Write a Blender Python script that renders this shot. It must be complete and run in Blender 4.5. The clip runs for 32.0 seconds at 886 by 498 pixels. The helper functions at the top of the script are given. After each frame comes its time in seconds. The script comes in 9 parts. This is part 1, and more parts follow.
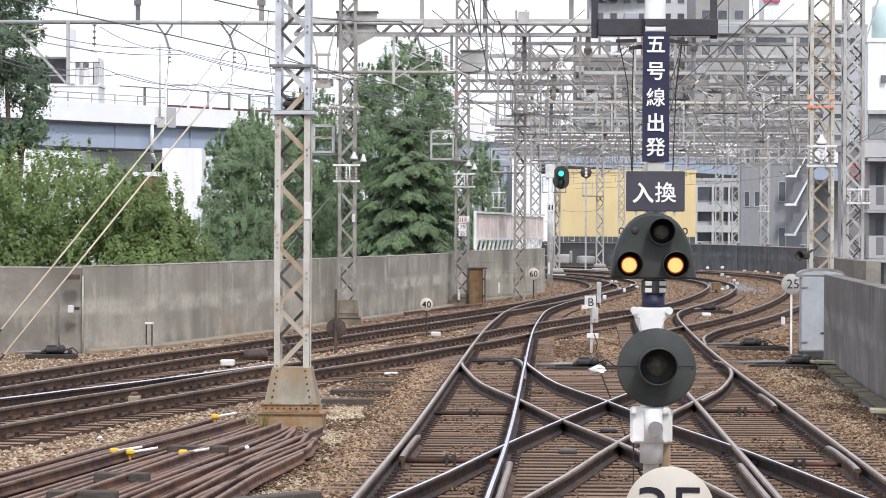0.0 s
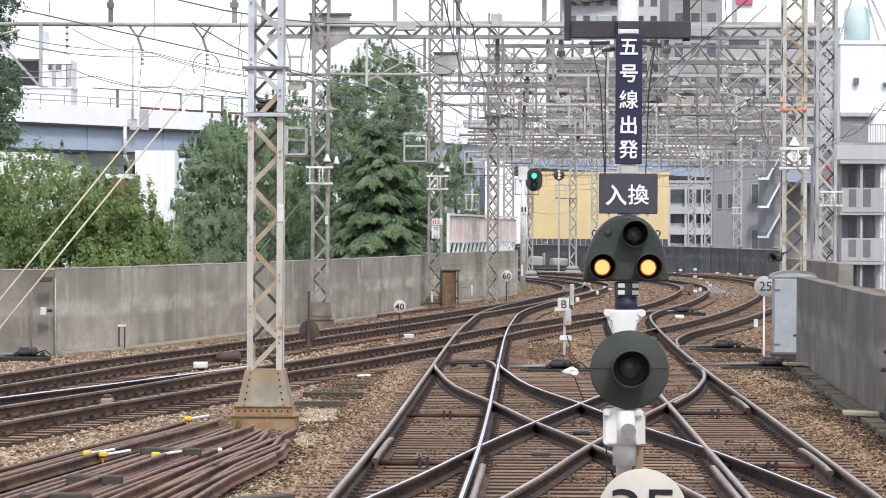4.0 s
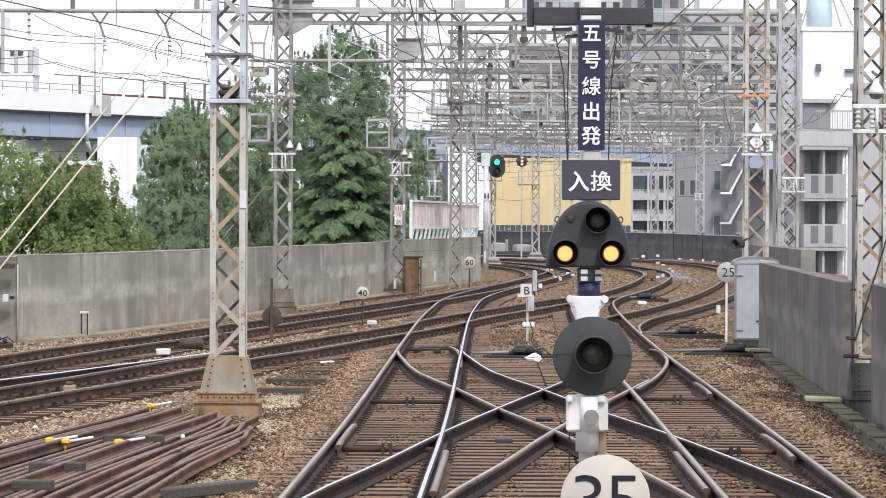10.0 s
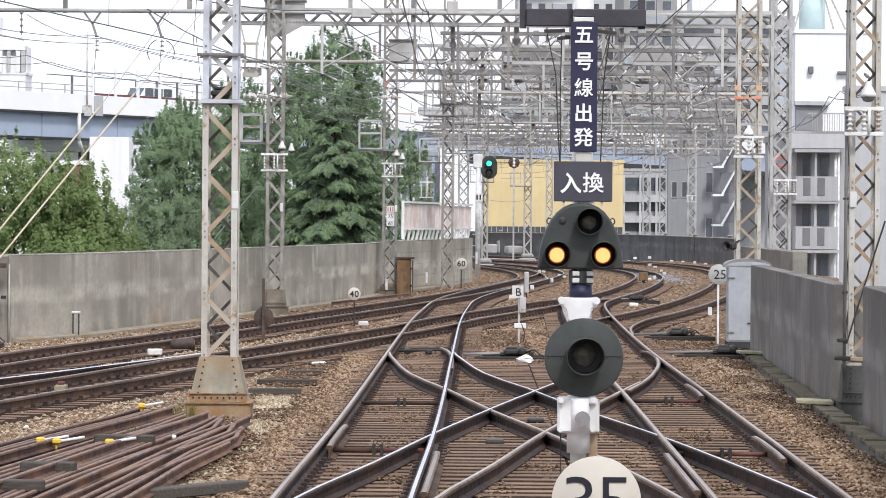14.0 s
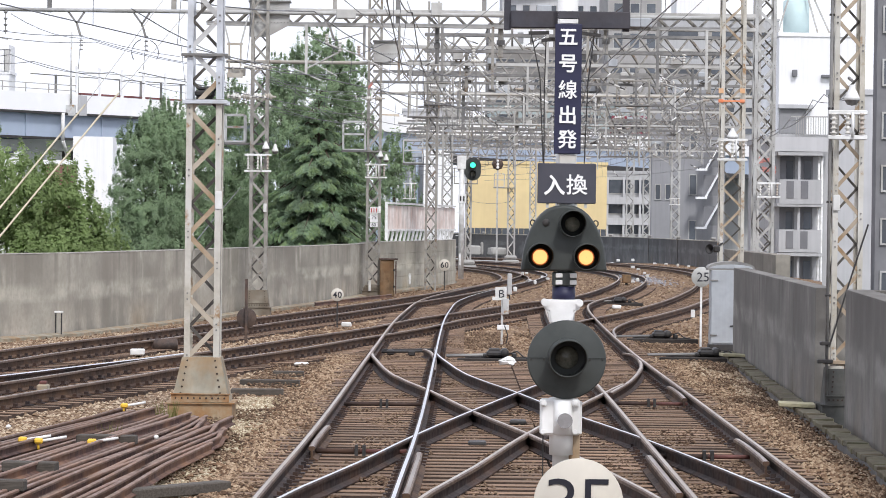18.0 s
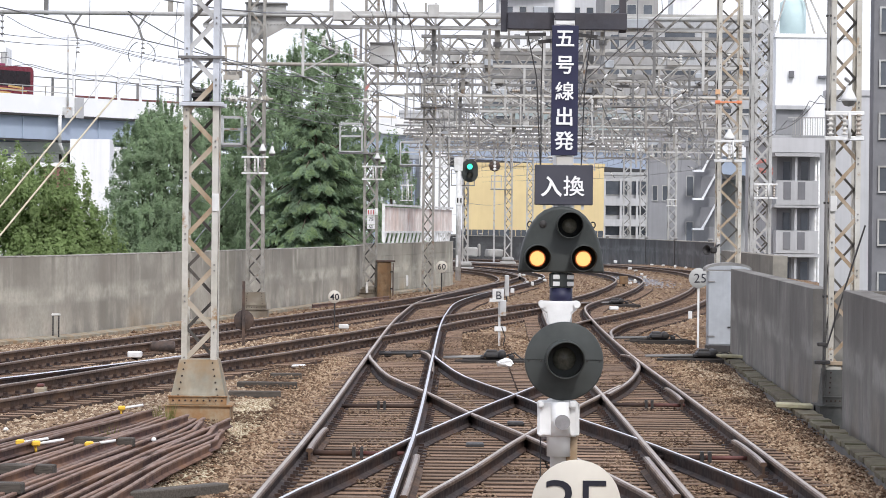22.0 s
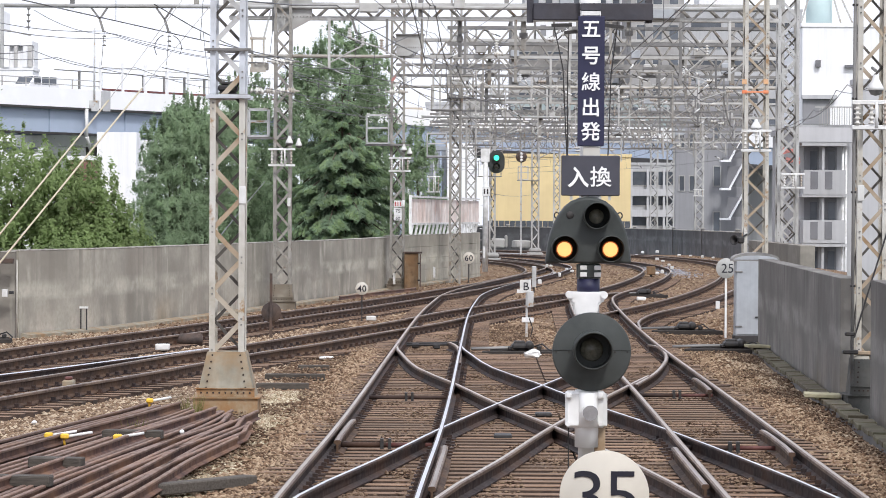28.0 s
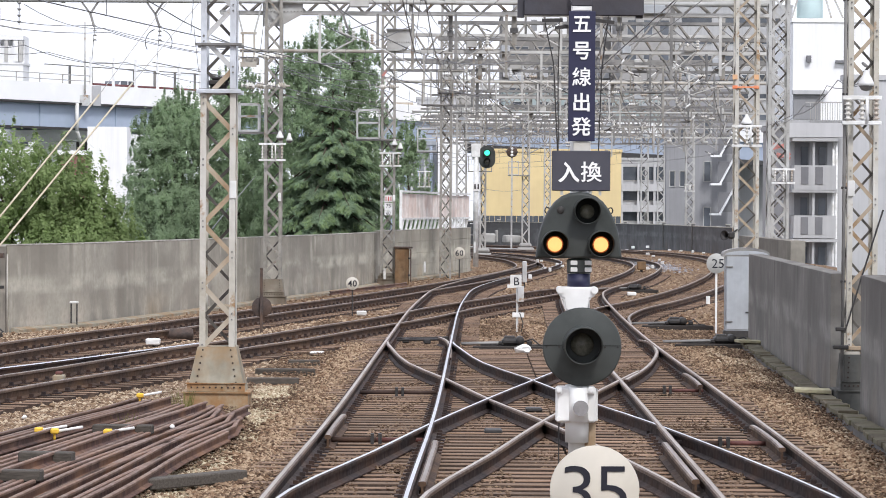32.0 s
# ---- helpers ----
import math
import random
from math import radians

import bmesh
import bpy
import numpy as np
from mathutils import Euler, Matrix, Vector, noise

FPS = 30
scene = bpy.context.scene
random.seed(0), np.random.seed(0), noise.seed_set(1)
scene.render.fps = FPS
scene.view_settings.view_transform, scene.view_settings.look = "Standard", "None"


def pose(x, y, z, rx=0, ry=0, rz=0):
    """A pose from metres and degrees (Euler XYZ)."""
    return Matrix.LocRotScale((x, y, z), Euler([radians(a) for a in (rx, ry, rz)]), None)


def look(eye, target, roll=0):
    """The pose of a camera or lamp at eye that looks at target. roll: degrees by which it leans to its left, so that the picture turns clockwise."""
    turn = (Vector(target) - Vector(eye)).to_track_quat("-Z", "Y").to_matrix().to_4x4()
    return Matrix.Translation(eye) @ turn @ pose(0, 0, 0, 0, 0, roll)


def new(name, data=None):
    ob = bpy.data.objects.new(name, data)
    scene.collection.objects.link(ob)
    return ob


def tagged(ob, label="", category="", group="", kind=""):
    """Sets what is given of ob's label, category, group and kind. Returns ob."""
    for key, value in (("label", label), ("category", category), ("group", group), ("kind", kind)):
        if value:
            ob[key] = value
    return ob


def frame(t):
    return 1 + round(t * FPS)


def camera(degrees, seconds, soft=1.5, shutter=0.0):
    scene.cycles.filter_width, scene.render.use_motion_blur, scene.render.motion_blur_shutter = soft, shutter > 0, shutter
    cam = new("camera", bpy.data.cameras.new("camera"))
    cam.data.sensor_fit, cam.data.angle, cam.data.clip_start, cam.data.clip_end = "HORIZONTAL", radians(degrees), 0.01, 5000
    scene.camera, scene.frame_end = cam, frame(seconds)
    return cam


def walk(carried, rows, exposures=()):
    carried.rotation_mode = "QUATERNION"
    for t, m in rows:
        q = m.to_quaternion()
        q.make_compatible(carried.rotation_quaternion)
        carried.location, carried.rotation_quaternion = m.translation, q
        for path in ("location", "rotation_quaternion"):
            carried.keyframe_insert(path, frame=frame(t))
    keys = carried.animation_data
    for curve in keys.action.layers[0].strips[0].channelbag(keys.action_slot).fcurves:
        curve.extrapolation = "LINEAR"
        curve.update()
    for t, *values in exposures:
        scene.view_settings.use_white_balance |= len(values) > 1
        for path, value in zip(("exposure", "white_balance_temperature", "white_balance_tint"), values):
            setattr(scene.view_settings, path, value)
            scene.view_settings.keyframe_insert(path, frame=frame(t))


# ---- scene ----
# A fan of yard tracks seen from a platform end. x to the right, y ahead, z = 0 at rail level.
EYE = 2.28
BED = -0.2          # top of the ballast
TOWN = -6.0         # street level below the railway


def aim(yaw, pitch, roll):
    y, p = radians(yaw), radians(pitch)
    way = Vector((math.sin(y) * math.cos(p), math.cos(y) * math.cos(p), math.sin(p)))
    eye = Vector((0, 0, EYE))
    return look(eye, eye + way * 10, roll)


cam = camera(16.5, 32.0, soft=0.9)
walk(cam, [
    (0.0, aim(-1.2146, -0.3457, 0.262)),
    (0.5, aim(-1.0680, -0.3832, 0.235)),
    (1.0, aim(-0.9755, -0.4094, 0.156)),
    (1.5, aim(-0.9093, -0.3730, 0.139)),
    (2.0, aim(-0.8410, -0.3393, 0.167)),
    (2.5, aim(-0.8082, -0.3005, 0.213)),
    (3.0, aim(-0.7776, -0.3014, 0.259)),
    (3.5, aim(-0.7443, -0.3109, 0.255)),
    (5.5, aim(-0.5683, -0.2502, 0.366)),
    (6.0, aim(-0.4673, -0.2577, 0.321)),
    (6.5, aim(-0.3770, -0.3033, 0.191)),
    (7.0, aim(-0.3357, -0.3099, 0.222)),
    (7.5, aim(-0.2597, -0.3158, 0.233)),
    (8.0, aim(-0.1979, -0.3203, 0.194)),
    (8.5, aim(-0.1585, -0.5540, 0.151)),
    (9.0, aim(-0.1055, -0.6112, 0.196)),
    (9.5, aim(-0.0596, -0.5792, 0.258)),
    (10.0, aim(-0.0120, -0.5533, 0.223)),
    (10.5, aim(0.0202, -0.5417, 0.202)),
    (11.0, aim(0.0679, -0.5389, 0.259)),
    (11.5, aim(0.0986, -0.5050, 0.272)),
    (12.0, aim(0.1493, -0.5382, 0.375)),
    (12.5, aim(0.1874, -0.5253, 0.419)),
    (13.0, aim(0.2268, -0.4910, 0.358)),
    (13.5, aim(0.2646, -0.4689, 0.429)),
    (14.0, aim(0.1404, -0.5317, 0.425)),
    (14.5, aim(0.1561, -0.5026, 0.493)),
    (16.5, aim(0.2962, -0.5682, 0.547)),
    (17.0, aim(0.3562, -0.5581, 0.600)),
    (17.5, aim(0.4015, -0.5340, 0.648)),
    (18.0, aim(0.4531, -0.5029, 0.702)),
    (18.5, aim(0.4644, -0.4719, 0.696)),
    (19.0, aim(0.4997, -0.4533, 0.658)),
    (19.5, aim(0.5459, -0.4576, 0.711)),
    (20.0, aim(0.5650, -0.4706, 0.696)),
    (20.5, aim(0.5974, -0.4734, 0.720)),
    (21.0, aim(0.6258, -0.4596, 0.715)),
    (21.5, aim(0.6013, -0.4521, 0.555)),
    (22.0, aim(0.5059, -0.4693, 0.574)),
    (22.5, aim(0.4450, -0.5377, 0.573)),
    (23.0, aim(0.4129, -0.7516, 0.437)),
    (23.5, aim(0.3602, -0.7266, 0.239)),
    (24.0, aim(0.1852, -0.7098, 0.160)),
    (24.5, aim(0.1610, -0.6961, 0.258)),
    (25.0, aim(0.1741, -0.6849, 0.254)),
    (25.5, aim(0.1934, -0.6700, 0.246)),
    (27.5, aim(0.0236, -0.6387, 0.345)),
    (28.0, aim(-0.0000, -0.6358, 0.300)),
    (28.5, aim(0.0007, -0.6384, 0.324)),
    (29.0, aim(0.0163, -0.6477, 0.350)),
    (29.5, aim(0.0164, -0.6575, 0.356)),
    (30.0, aim(0.0325, -0.6649, 0.324)),
    (30.5, aim(0.0812, -0.6884, 0.348)),
    (31.0, aim(0.1359, -0.7370, 0.365)),
    (31.5, aim(0.1644, -0.7484, 0.352)),
    (32.0, aim(0.1783, -0.7293, 0.357)),
])

# ---- world and light: bright haze, high sun behind thin cloud ----
SUN_EL, SUN_AZ = 46.0, 163.0     # azimuth clockwise from +y
world = bpy.data.worlds.new("sky")
scene.world = world
world.use_nodes = True
wt = world.node_tree
wt.nodes.clear()
w_out = wt.nodes.new("ShaderNodeOutputWorld")
w_bg = wt.nodes.new("ShaderNodeBackground")
w_sky = wt.nodes.new("ShaderNodeTexSky")
w_sky.sky_type = "NISHITA"
w_sky.sun_disc = False
w_sky.sun_elevation, w_sky.sun_rotation = radians(SUN_EL), radians(SUN_AZ)
w_sky.air_density, w_sky.dust_density, w_sky.ozone_density = 1.0, 4.0, 1.0
w_mix = wt.nodes.new("ShaderNodeMixRGB")
w_mix.inputs[0].default_value = 0.86
w_mix.inputs[2].default_value = (8.45, 8.75, 10.0, 1)      # veil of thin cloud
wt.links.new(w_sky.outputs[0], w_mix.inputs[1])
wt.links.new(w_mix.outputs[0], w_bg.inputs[0])
w_bg.inputs[1].default_value = 0.11
wt.links.new(w_bg.outputs[0], w_out.inputs[0])
sun = new("sun", bpy.data.lights.new("sun", "SUN"))
sun.data.energy, sun.data.angle, sun.data.color = 1.7, radians(9), (1.0, 0.99, 0.985)
sun.matrix_world = look((0, 0, 60), (-math.sin(radians(SUN_AZ)) * math.cos(radians(SUN_EL)),
                                     -math.cos(radians(SUN_AZ)) * math.cos(radians(SUN_EL)),
                                     60 - math.sin(radians(SUN_EL))))
scene.view_settings.exposure = 0.44


# ---- materials ----
def material(name, base, second=None, rough=0.7, metal=0.0, grain=6.0, stain=0.7, third=None, bump=0.2,
             streak=0.0, spots=None, spot_cover=0.45, vary=0.0, spec=0.4, stretch=(1, 1, 1)):
    m = bpy.data.materials.new(name)
    m.use_nodes = True
    nt = m.node_tree
    b = nt.nodes["Principled BSDF"]
    add = lambda k: nt.nodes.new(k)
    geo = add("ShaderNodeNewGeometry")
    obj = add("ShaderNodeTexCoord")
    mp = add("ShaderNodeMapping")
    mp.inputs["Scale"].default_value = stretch
    nt.links.new(geo.outputs["Position"], mp.inputs[0])

    def nz(scale, detail=4.0, src=None, rough_=0.6):
        n = add("ShaderNodeTexNoise")
        n.inputs["Scale"].default_value, n.inputs["Detail"].default_value = scale, detail
        n.inputs["Roughness"].default_value = rough_
        nt.links.new((src or mp).outputs[0], n.inputs["Vector"])
        return n

    def ramp(fac, a, c):
        r = add("ShaderNodeMapRange")
        r.inputs[1].default_value, r.inputs[2].default_value = a, c
        nt.links.new(fac, r.inputs[0])
        return r.outputs[0]

    def mix(fac, c1, c2):
        x = add("ShaderNodeMixRGB")
        if isinstance(fac, float):
            x.inputs[0].default_value = fac
        else:
            nt.links.new(fac, x.inputs[0])
        for i, c in ((1, c1), (2, c2)):
            if isinstance(c, tuple):
                x.inputs[i].default_value = (*c, 1)
            else:
                nt.links.new(c, x.inputs[i])
        return x.outputs[0]

    second = second or tuple(v * 0.75 for v in base)
    fine = nz(grain)
    big = nz(stain, 3.0)
    col = mix(ramp(fine.outputs[0], 0.35, 0.65), base, second)
    if third:
        col = mix(ramp(big.outputs[0], 0.42, 0.68), col, third)
    if streak:
        sm = add("ShaderNodeMapping")
        sm.inputs["Scale"].default_value = (3.0, 3.0, 0.12)
        nt.links.new(geo.outputs["Position"], sm.inputs[0])
        st = nz(1.3, 5.0, sm)
        r = ramp(st.outputs[0], 0.45, 0.75)
        k = add("ShaderNodeMath")
        k.operation = "MULTIPLY"
        k.inputs[1].default_value = streak
        nt.links.new(r, k.inputs[0])
        col = mix(k.outputs[0], col, tuple(v * 0.42 for v in base))
    if spots:
        sp = nz(grain * 0.35, 6.0, None, 0.7)
        col = mix(ramp(sp.outputs[0], 1 - spot_cover, 1 - spot_cover + 0.08), col, spots)
    if vary:
        oi = add("ShaderNodeObjectInfo")
        hs = add("ShaderNodeHueSaturation")
        nt.links.new(ramp(oi.outputs["Random"], 0, 1), hs.inputs["Value"])
        mr = hs.inputs["Value"].links[0].from_node
        mr.inputs[3].default_value, mr.inputs[4].default_value = 1 - vary, 1 + vary
        nt.links.new(col, hs.inputs["Color"])
        col = hs.outputs[0]
    nt.links.new(col, b.inputs["Base Color"])
    rg = ramp(fine.outputs[0], 0.3, 0.7)
    rn = rg.node
    rn.inputs[3].default_value, rn.inputs[4].default_value = max(0.05, rough - 0.12), min(1, rough + 0.12)
    nt.links.new(rg, b.inputs["Roughness"])
    b.inputs["Metallic"].default_value = metal
    b.inputs["Specular IOR Level"].default_value = spec
    if bump:
        bp = add("ShaderNodeBump")
        bp.inputs["Strength"].default_value, bp.inputs["Distance"].default_value = bump, 0.02
        nt.links.new(fine.outputs[0], bp.inputs["Height"])
        nt.links.new(bp.outputs[0], b.inputs["Normal"])
    return m


def glow(name, colour, strength, base=(0.02, 0.02, 0.02)):
    m = bpy.data.materials.new(name)
    m.use_nodes = True
    b = m.node_tree.nodes["Principled BSDF"]
    b.inputs["Base Color"].default_value = (*base, 1)
    b.inputs["Emission Color"].default_value = (*colour, 1)
    b.inputs["Emission Strength"].default_value = strength
    return m


def leaf_material(name, a, c, d):
    m = bpy.data.materials.new(name)
    m.use_nodes = True
    nt = m.node_tree
    b = nt.nodes["Principled BSDF"]
    geo = nt.nodes.new("ShaderNodeNewGeometry")
    cr = nt.nodes.new("ShaderNodeValToRGB")
    cr.color_ramp.elements[0].color, cr.color_ramp.elements[1].color = (*a, 1), (*c, 1)
    e = cr.color_ramp.elements.new(0.5)
    e.color = (*d, 1)
    nt.links.new(geo.outputs["Random Per Island"], cr.inputs[0])
    nz = nt.nodes.new("ShaderNodeTexNoise")
    nz.inputs["Scale"].default_value = 0.9
    nt.links.new(geo.outputs["Position"], nz.inputs["Vector"])
    mx = nt.nodes.new("ShaderNodeMixRGB")
    mx.blend_type = "MULTIPLY"
    mx.inputs[0].default_value = 0.7
    nt.links.new(cr.outputs[0], mx.inputs[1])
    lift = nt.nodes.new("ShaderNodeMapRange")
    lift.inputs[1].default_value, lift.inputs[2].default_value, lift.inputs[3].default_value = 0.35, 0.65, 0.55
    nt.links.new(nz.outputs[0], lift.inputs[0])
    nt.links.new(lift.outputs[0], mx.inputs[2])
    nt.links.new(mx.outputs[0], b.inputs["Base Color"])
    b.inputs["Roughness"].default_value = 0.8
    b.inputs["Specular IOR Level"].default_value = 0.1
    tr = nt.nodes.new("ShaderNodeBsdfTranslucent")
    nt.links.new(mx.outputs[0], tr.inputs[0])
    ms = nt.nodes.new("ShaderNodeMixShader")
    ms.inputs[0].default_value = 0.55
    nt.links.new(b.outputs[0], ms.inputs[1])
    nt.links.new(tr.outputs[0], ms.inputs[2])
    nt.links.new(ms.outputs[0], nt.nodes["Material Output"].inputs[0])
    return m


def ballast_material(name):
    m = bpy.data.materials.new(name)
    m.use_nodes = True
    nt = m.node_tree
    b = nt.nodes["Principled BSDF"]
    geo = nt.nodes.new("ShaderNodeNewGeometry")
    v = nt.nodes.new("ShaderNodeTexVoronoi")
    v.inputs["Scale"].default_value = 17.0
    nt.links.new(geo.outputs["Position"], v.inputs["Vector"])
    sp = nt.nodes.new("ShaderNodeSeparateColor")
    nt.links.new(v.outputs["Color"], sp.inputs[0])
    cr = nt.nodes.new("ShaderNodeValToRGB")
    for i, (p, c) in enumerate(((0.0, (0.065, 0.039, 0.025)), (0.35, (0.15, 0.092, 0.057)), (0.7, (0.245, 0.157, 0.097)),
                                (0.92, (0.38, 0.285, 0.2)))):
        e = cr.color_ramp.elements[i] if i < 2 else cr.color_ramp.elements.new(p)
        e.position, e.color = p, (*c, 1)
    nt.links.new(sp.outputs[0], cr.inputs[0])
    n = nt.nodes.new("ShaderNodeTexNoise")
    n.inputs["Scale"].default_value, n.inputs["Detail"].default_value = 0.5, 4
    nt.links.new(geo.outputs["Position"], n.inputs["Vector"])
    mr = nt.nodes.new("ShaderNodeMapRange")
    mr.inputs[1].default_value, mr.inputs[2].default_value = 0.4, 0.65
    nt.links.new(n.outputs[0], mr.inputs[0])
    mx = nt.nodes.new("ShaderNodeMixRGB")
    mx.inputs[2].default_value = (0.185, 0.12, 0.077, 1)
    nt.links.new(mr.outputs[0], mx.inputs[0])
    nt.links.new(cr.outputs[0], mx.inputs[1])
    mul = nt.nodes.new("ShaderNodeMath")
    mul.operation = "MULTIPLY"
    mul.inputs[1].default_value = 0.55
    nt.links.new(mr.outputs[0], mul.inputs[0])
    nt.links.new(mul.outputs[0], mx.inputs[0])
    nt.links.new(mx.outputs[0], b.inputs["Base Color"])
    b.inputs["Roughness"].default_value = 0.95
    b.inputs["Specular IOR Level"].default_value = 0.15
    bp = nt.nodes.new("ShaderNodeBump")
    bp.inputs["Strength"].default_value, bp.inputs["Distance"].default_value = 0.9, 0.04
    nt.links.new(v.outputs["Distance"], bp.inputs["Height"])
    bp.invert = True
    nt.links.new(bp.outputs[0], b.inputs["Normal"])
    return m


def stone_material(name, cols):
    m = bpy.data.materials.new(name)
    m.use_nodes = True
    nt = m.node_tree
    b = nt.nodes["Principled BSDF"]
    geo = nt.nodes.new("ShaderNodeNewGeometry")
    cr = nt.nodes.new("ShaderNodeValToRGB")
    for i, c in enumerate(cols):
        e = cr.color_ramp.elements[i] if i < 2 else cr.color_ramp.elements.new(0.5)
        e.position, e.color = i / (len(cols) - 1), (*c, 1)
    nt.links.new(geo.outputs["Random Per Island"], cr.inputs[0])
    nt.links.new(cr.outputs[0], b.inputs["Base Color"])
    b.inputs["Roughness"].default_value = 0.92
    b.inputs["Specular IOR Level"].default_value = 0.2
    return m


M_BALLAST = ballast_material("ballast")
M_STONE_BROWN = stone_material("brown_stones", [(0.075, 0.044, 0.027), (0.18, 0.11, 0.067), (0.27, 0.175, 0.11), (0.41, 0.31, 0.21)])
M_STONE_SLEEPER = stone_material("sleeper_stones", [(0.054, 0.033, 0.022), (0.105, 0.065, 0.042), (0.15, 0.097, 0.063), (0.235, 0.168, 0.113)])
M_STONE_TAN = stone_material("tan_stones", [(0.1, 0.064, 0.042), (0.23, 0.155, 0.098), (0.33, 0.24, 0.16), (0.5, 0.41, 0.3)])
M_STONE_DARK = stone_material("dark_stones", [(0.035, 0.024, 0.018), (0.065, 0.043, 0.03), (0.1, 0.068, 0.047), (0.17, 0.125, 0.09)])
M_STONE_PALE = stone_material("pale_stones", [(0.15, 0.108, 0.066), (0.29, 0.225, 0.142), (0.39, 0.32, 0.215), (0.58, 0.52, 0.39)])
M_STONE_GREY = stone_material("grey_stones", [(0.12, 0.125, 0.14), (0.2, 0.21, 0.235), (0.28, 0.29, 0.32), (0.4, 0.41, 0.44)])
M_TOWN = material("street_ground", (0.09, 0.09, 0.085), (0.06, 0.06, 0.055), grain=2, stain=0.05, third=(0.05, 0.07, 0.03))
M_RAIL = material("rail_rust", (0.05, 0.036, 0.032), (0.03, 0.024, 0.025), rough=0.7, grain=11, stain=1.1, third=(0.075, 0.043, 0.03), spec=0.15)
M_RAIL_HEAD = material("rail_head_side", (0.15, 0.105, 0.08), (0.09, 0.062, 0.05), rough=0.6, metal=0.2, grain=11, stain=1.1, third=(0.2, 0.14, 0.1))
M_RAIL_TOP = material("rail_polish", (0.68, 0.69, 0.72), (0.54, 0.55, 0.575), rough=0.4, metal=0.65, grain=0.7, bump=0.0, stretch=(4, 0.3, 4))
M_RAIL_BROWN = material("rail_brown", (0.08, 0.05, 0.036), (0.046, 0.031, 0.025), rough=0.75, grain=14, stain=1.5, third=(0.125, 0.075, 0.046), spec=0.18)
M_RAIL_MID = material("rail_worn_top", (0.45, 0.395, 0.345), (0.34, 0.29, 0.245), rough=0.42, metal=0.55, grain=0.8, bump=0.0, stretch=(4, 0.3, 4))
M_RAIL_DULL = material("rail_dull_top", (0.31, 0.27, 0.24), (0.22, 0.185, 0.16), rough=0.48, metal=0.4, grain=1.2, bump=0.0, stretch=(4, 0.3, 4))
M_OLD_RAIL = material("old_rail", (0.105, 0.051, 0.039), (0.054, 0.031, 0.027), rough=0.8, grain=9, stain=1.2, third=(0.2, 0.105, 0.06), vary=0.25)
M_OLD_TOP = material("old_rail_top", (0.205, 0.135, 0.105), (0.135, 0.083, 0.062), rough=0.65, grain=5, stain=1.2, third=(0.2, 0.115, 0.075), vary=0.2)
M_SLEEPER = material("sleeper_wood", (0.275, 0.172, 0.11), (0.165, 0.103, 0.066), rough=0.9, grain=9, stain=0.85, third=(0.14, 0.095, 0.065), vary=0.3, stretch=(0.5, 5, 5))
# creosote sides, darkened further to paint in the shade of the gaps
M_SLEEPER_SIDE = material("sleeper_creosote_shaded", (0.075, 0.05, 0.037), (0.047, 0.032, 0.026), rough=0.9, grain=12, vary=0.25)
M_TIMBER = material("grey_timber", (0.095, 0.082, 0.068), (0.055, 0.047, 0.04), rough=0.9, grain=12, vary=0.2, stretch=(0.5, 5, 5))
M_IRON = material("dark_iron", (0.036, 0.035, 0.036), (0.055, 0.05, 0.047), rough=0.6, metal=0.3, grain=16)
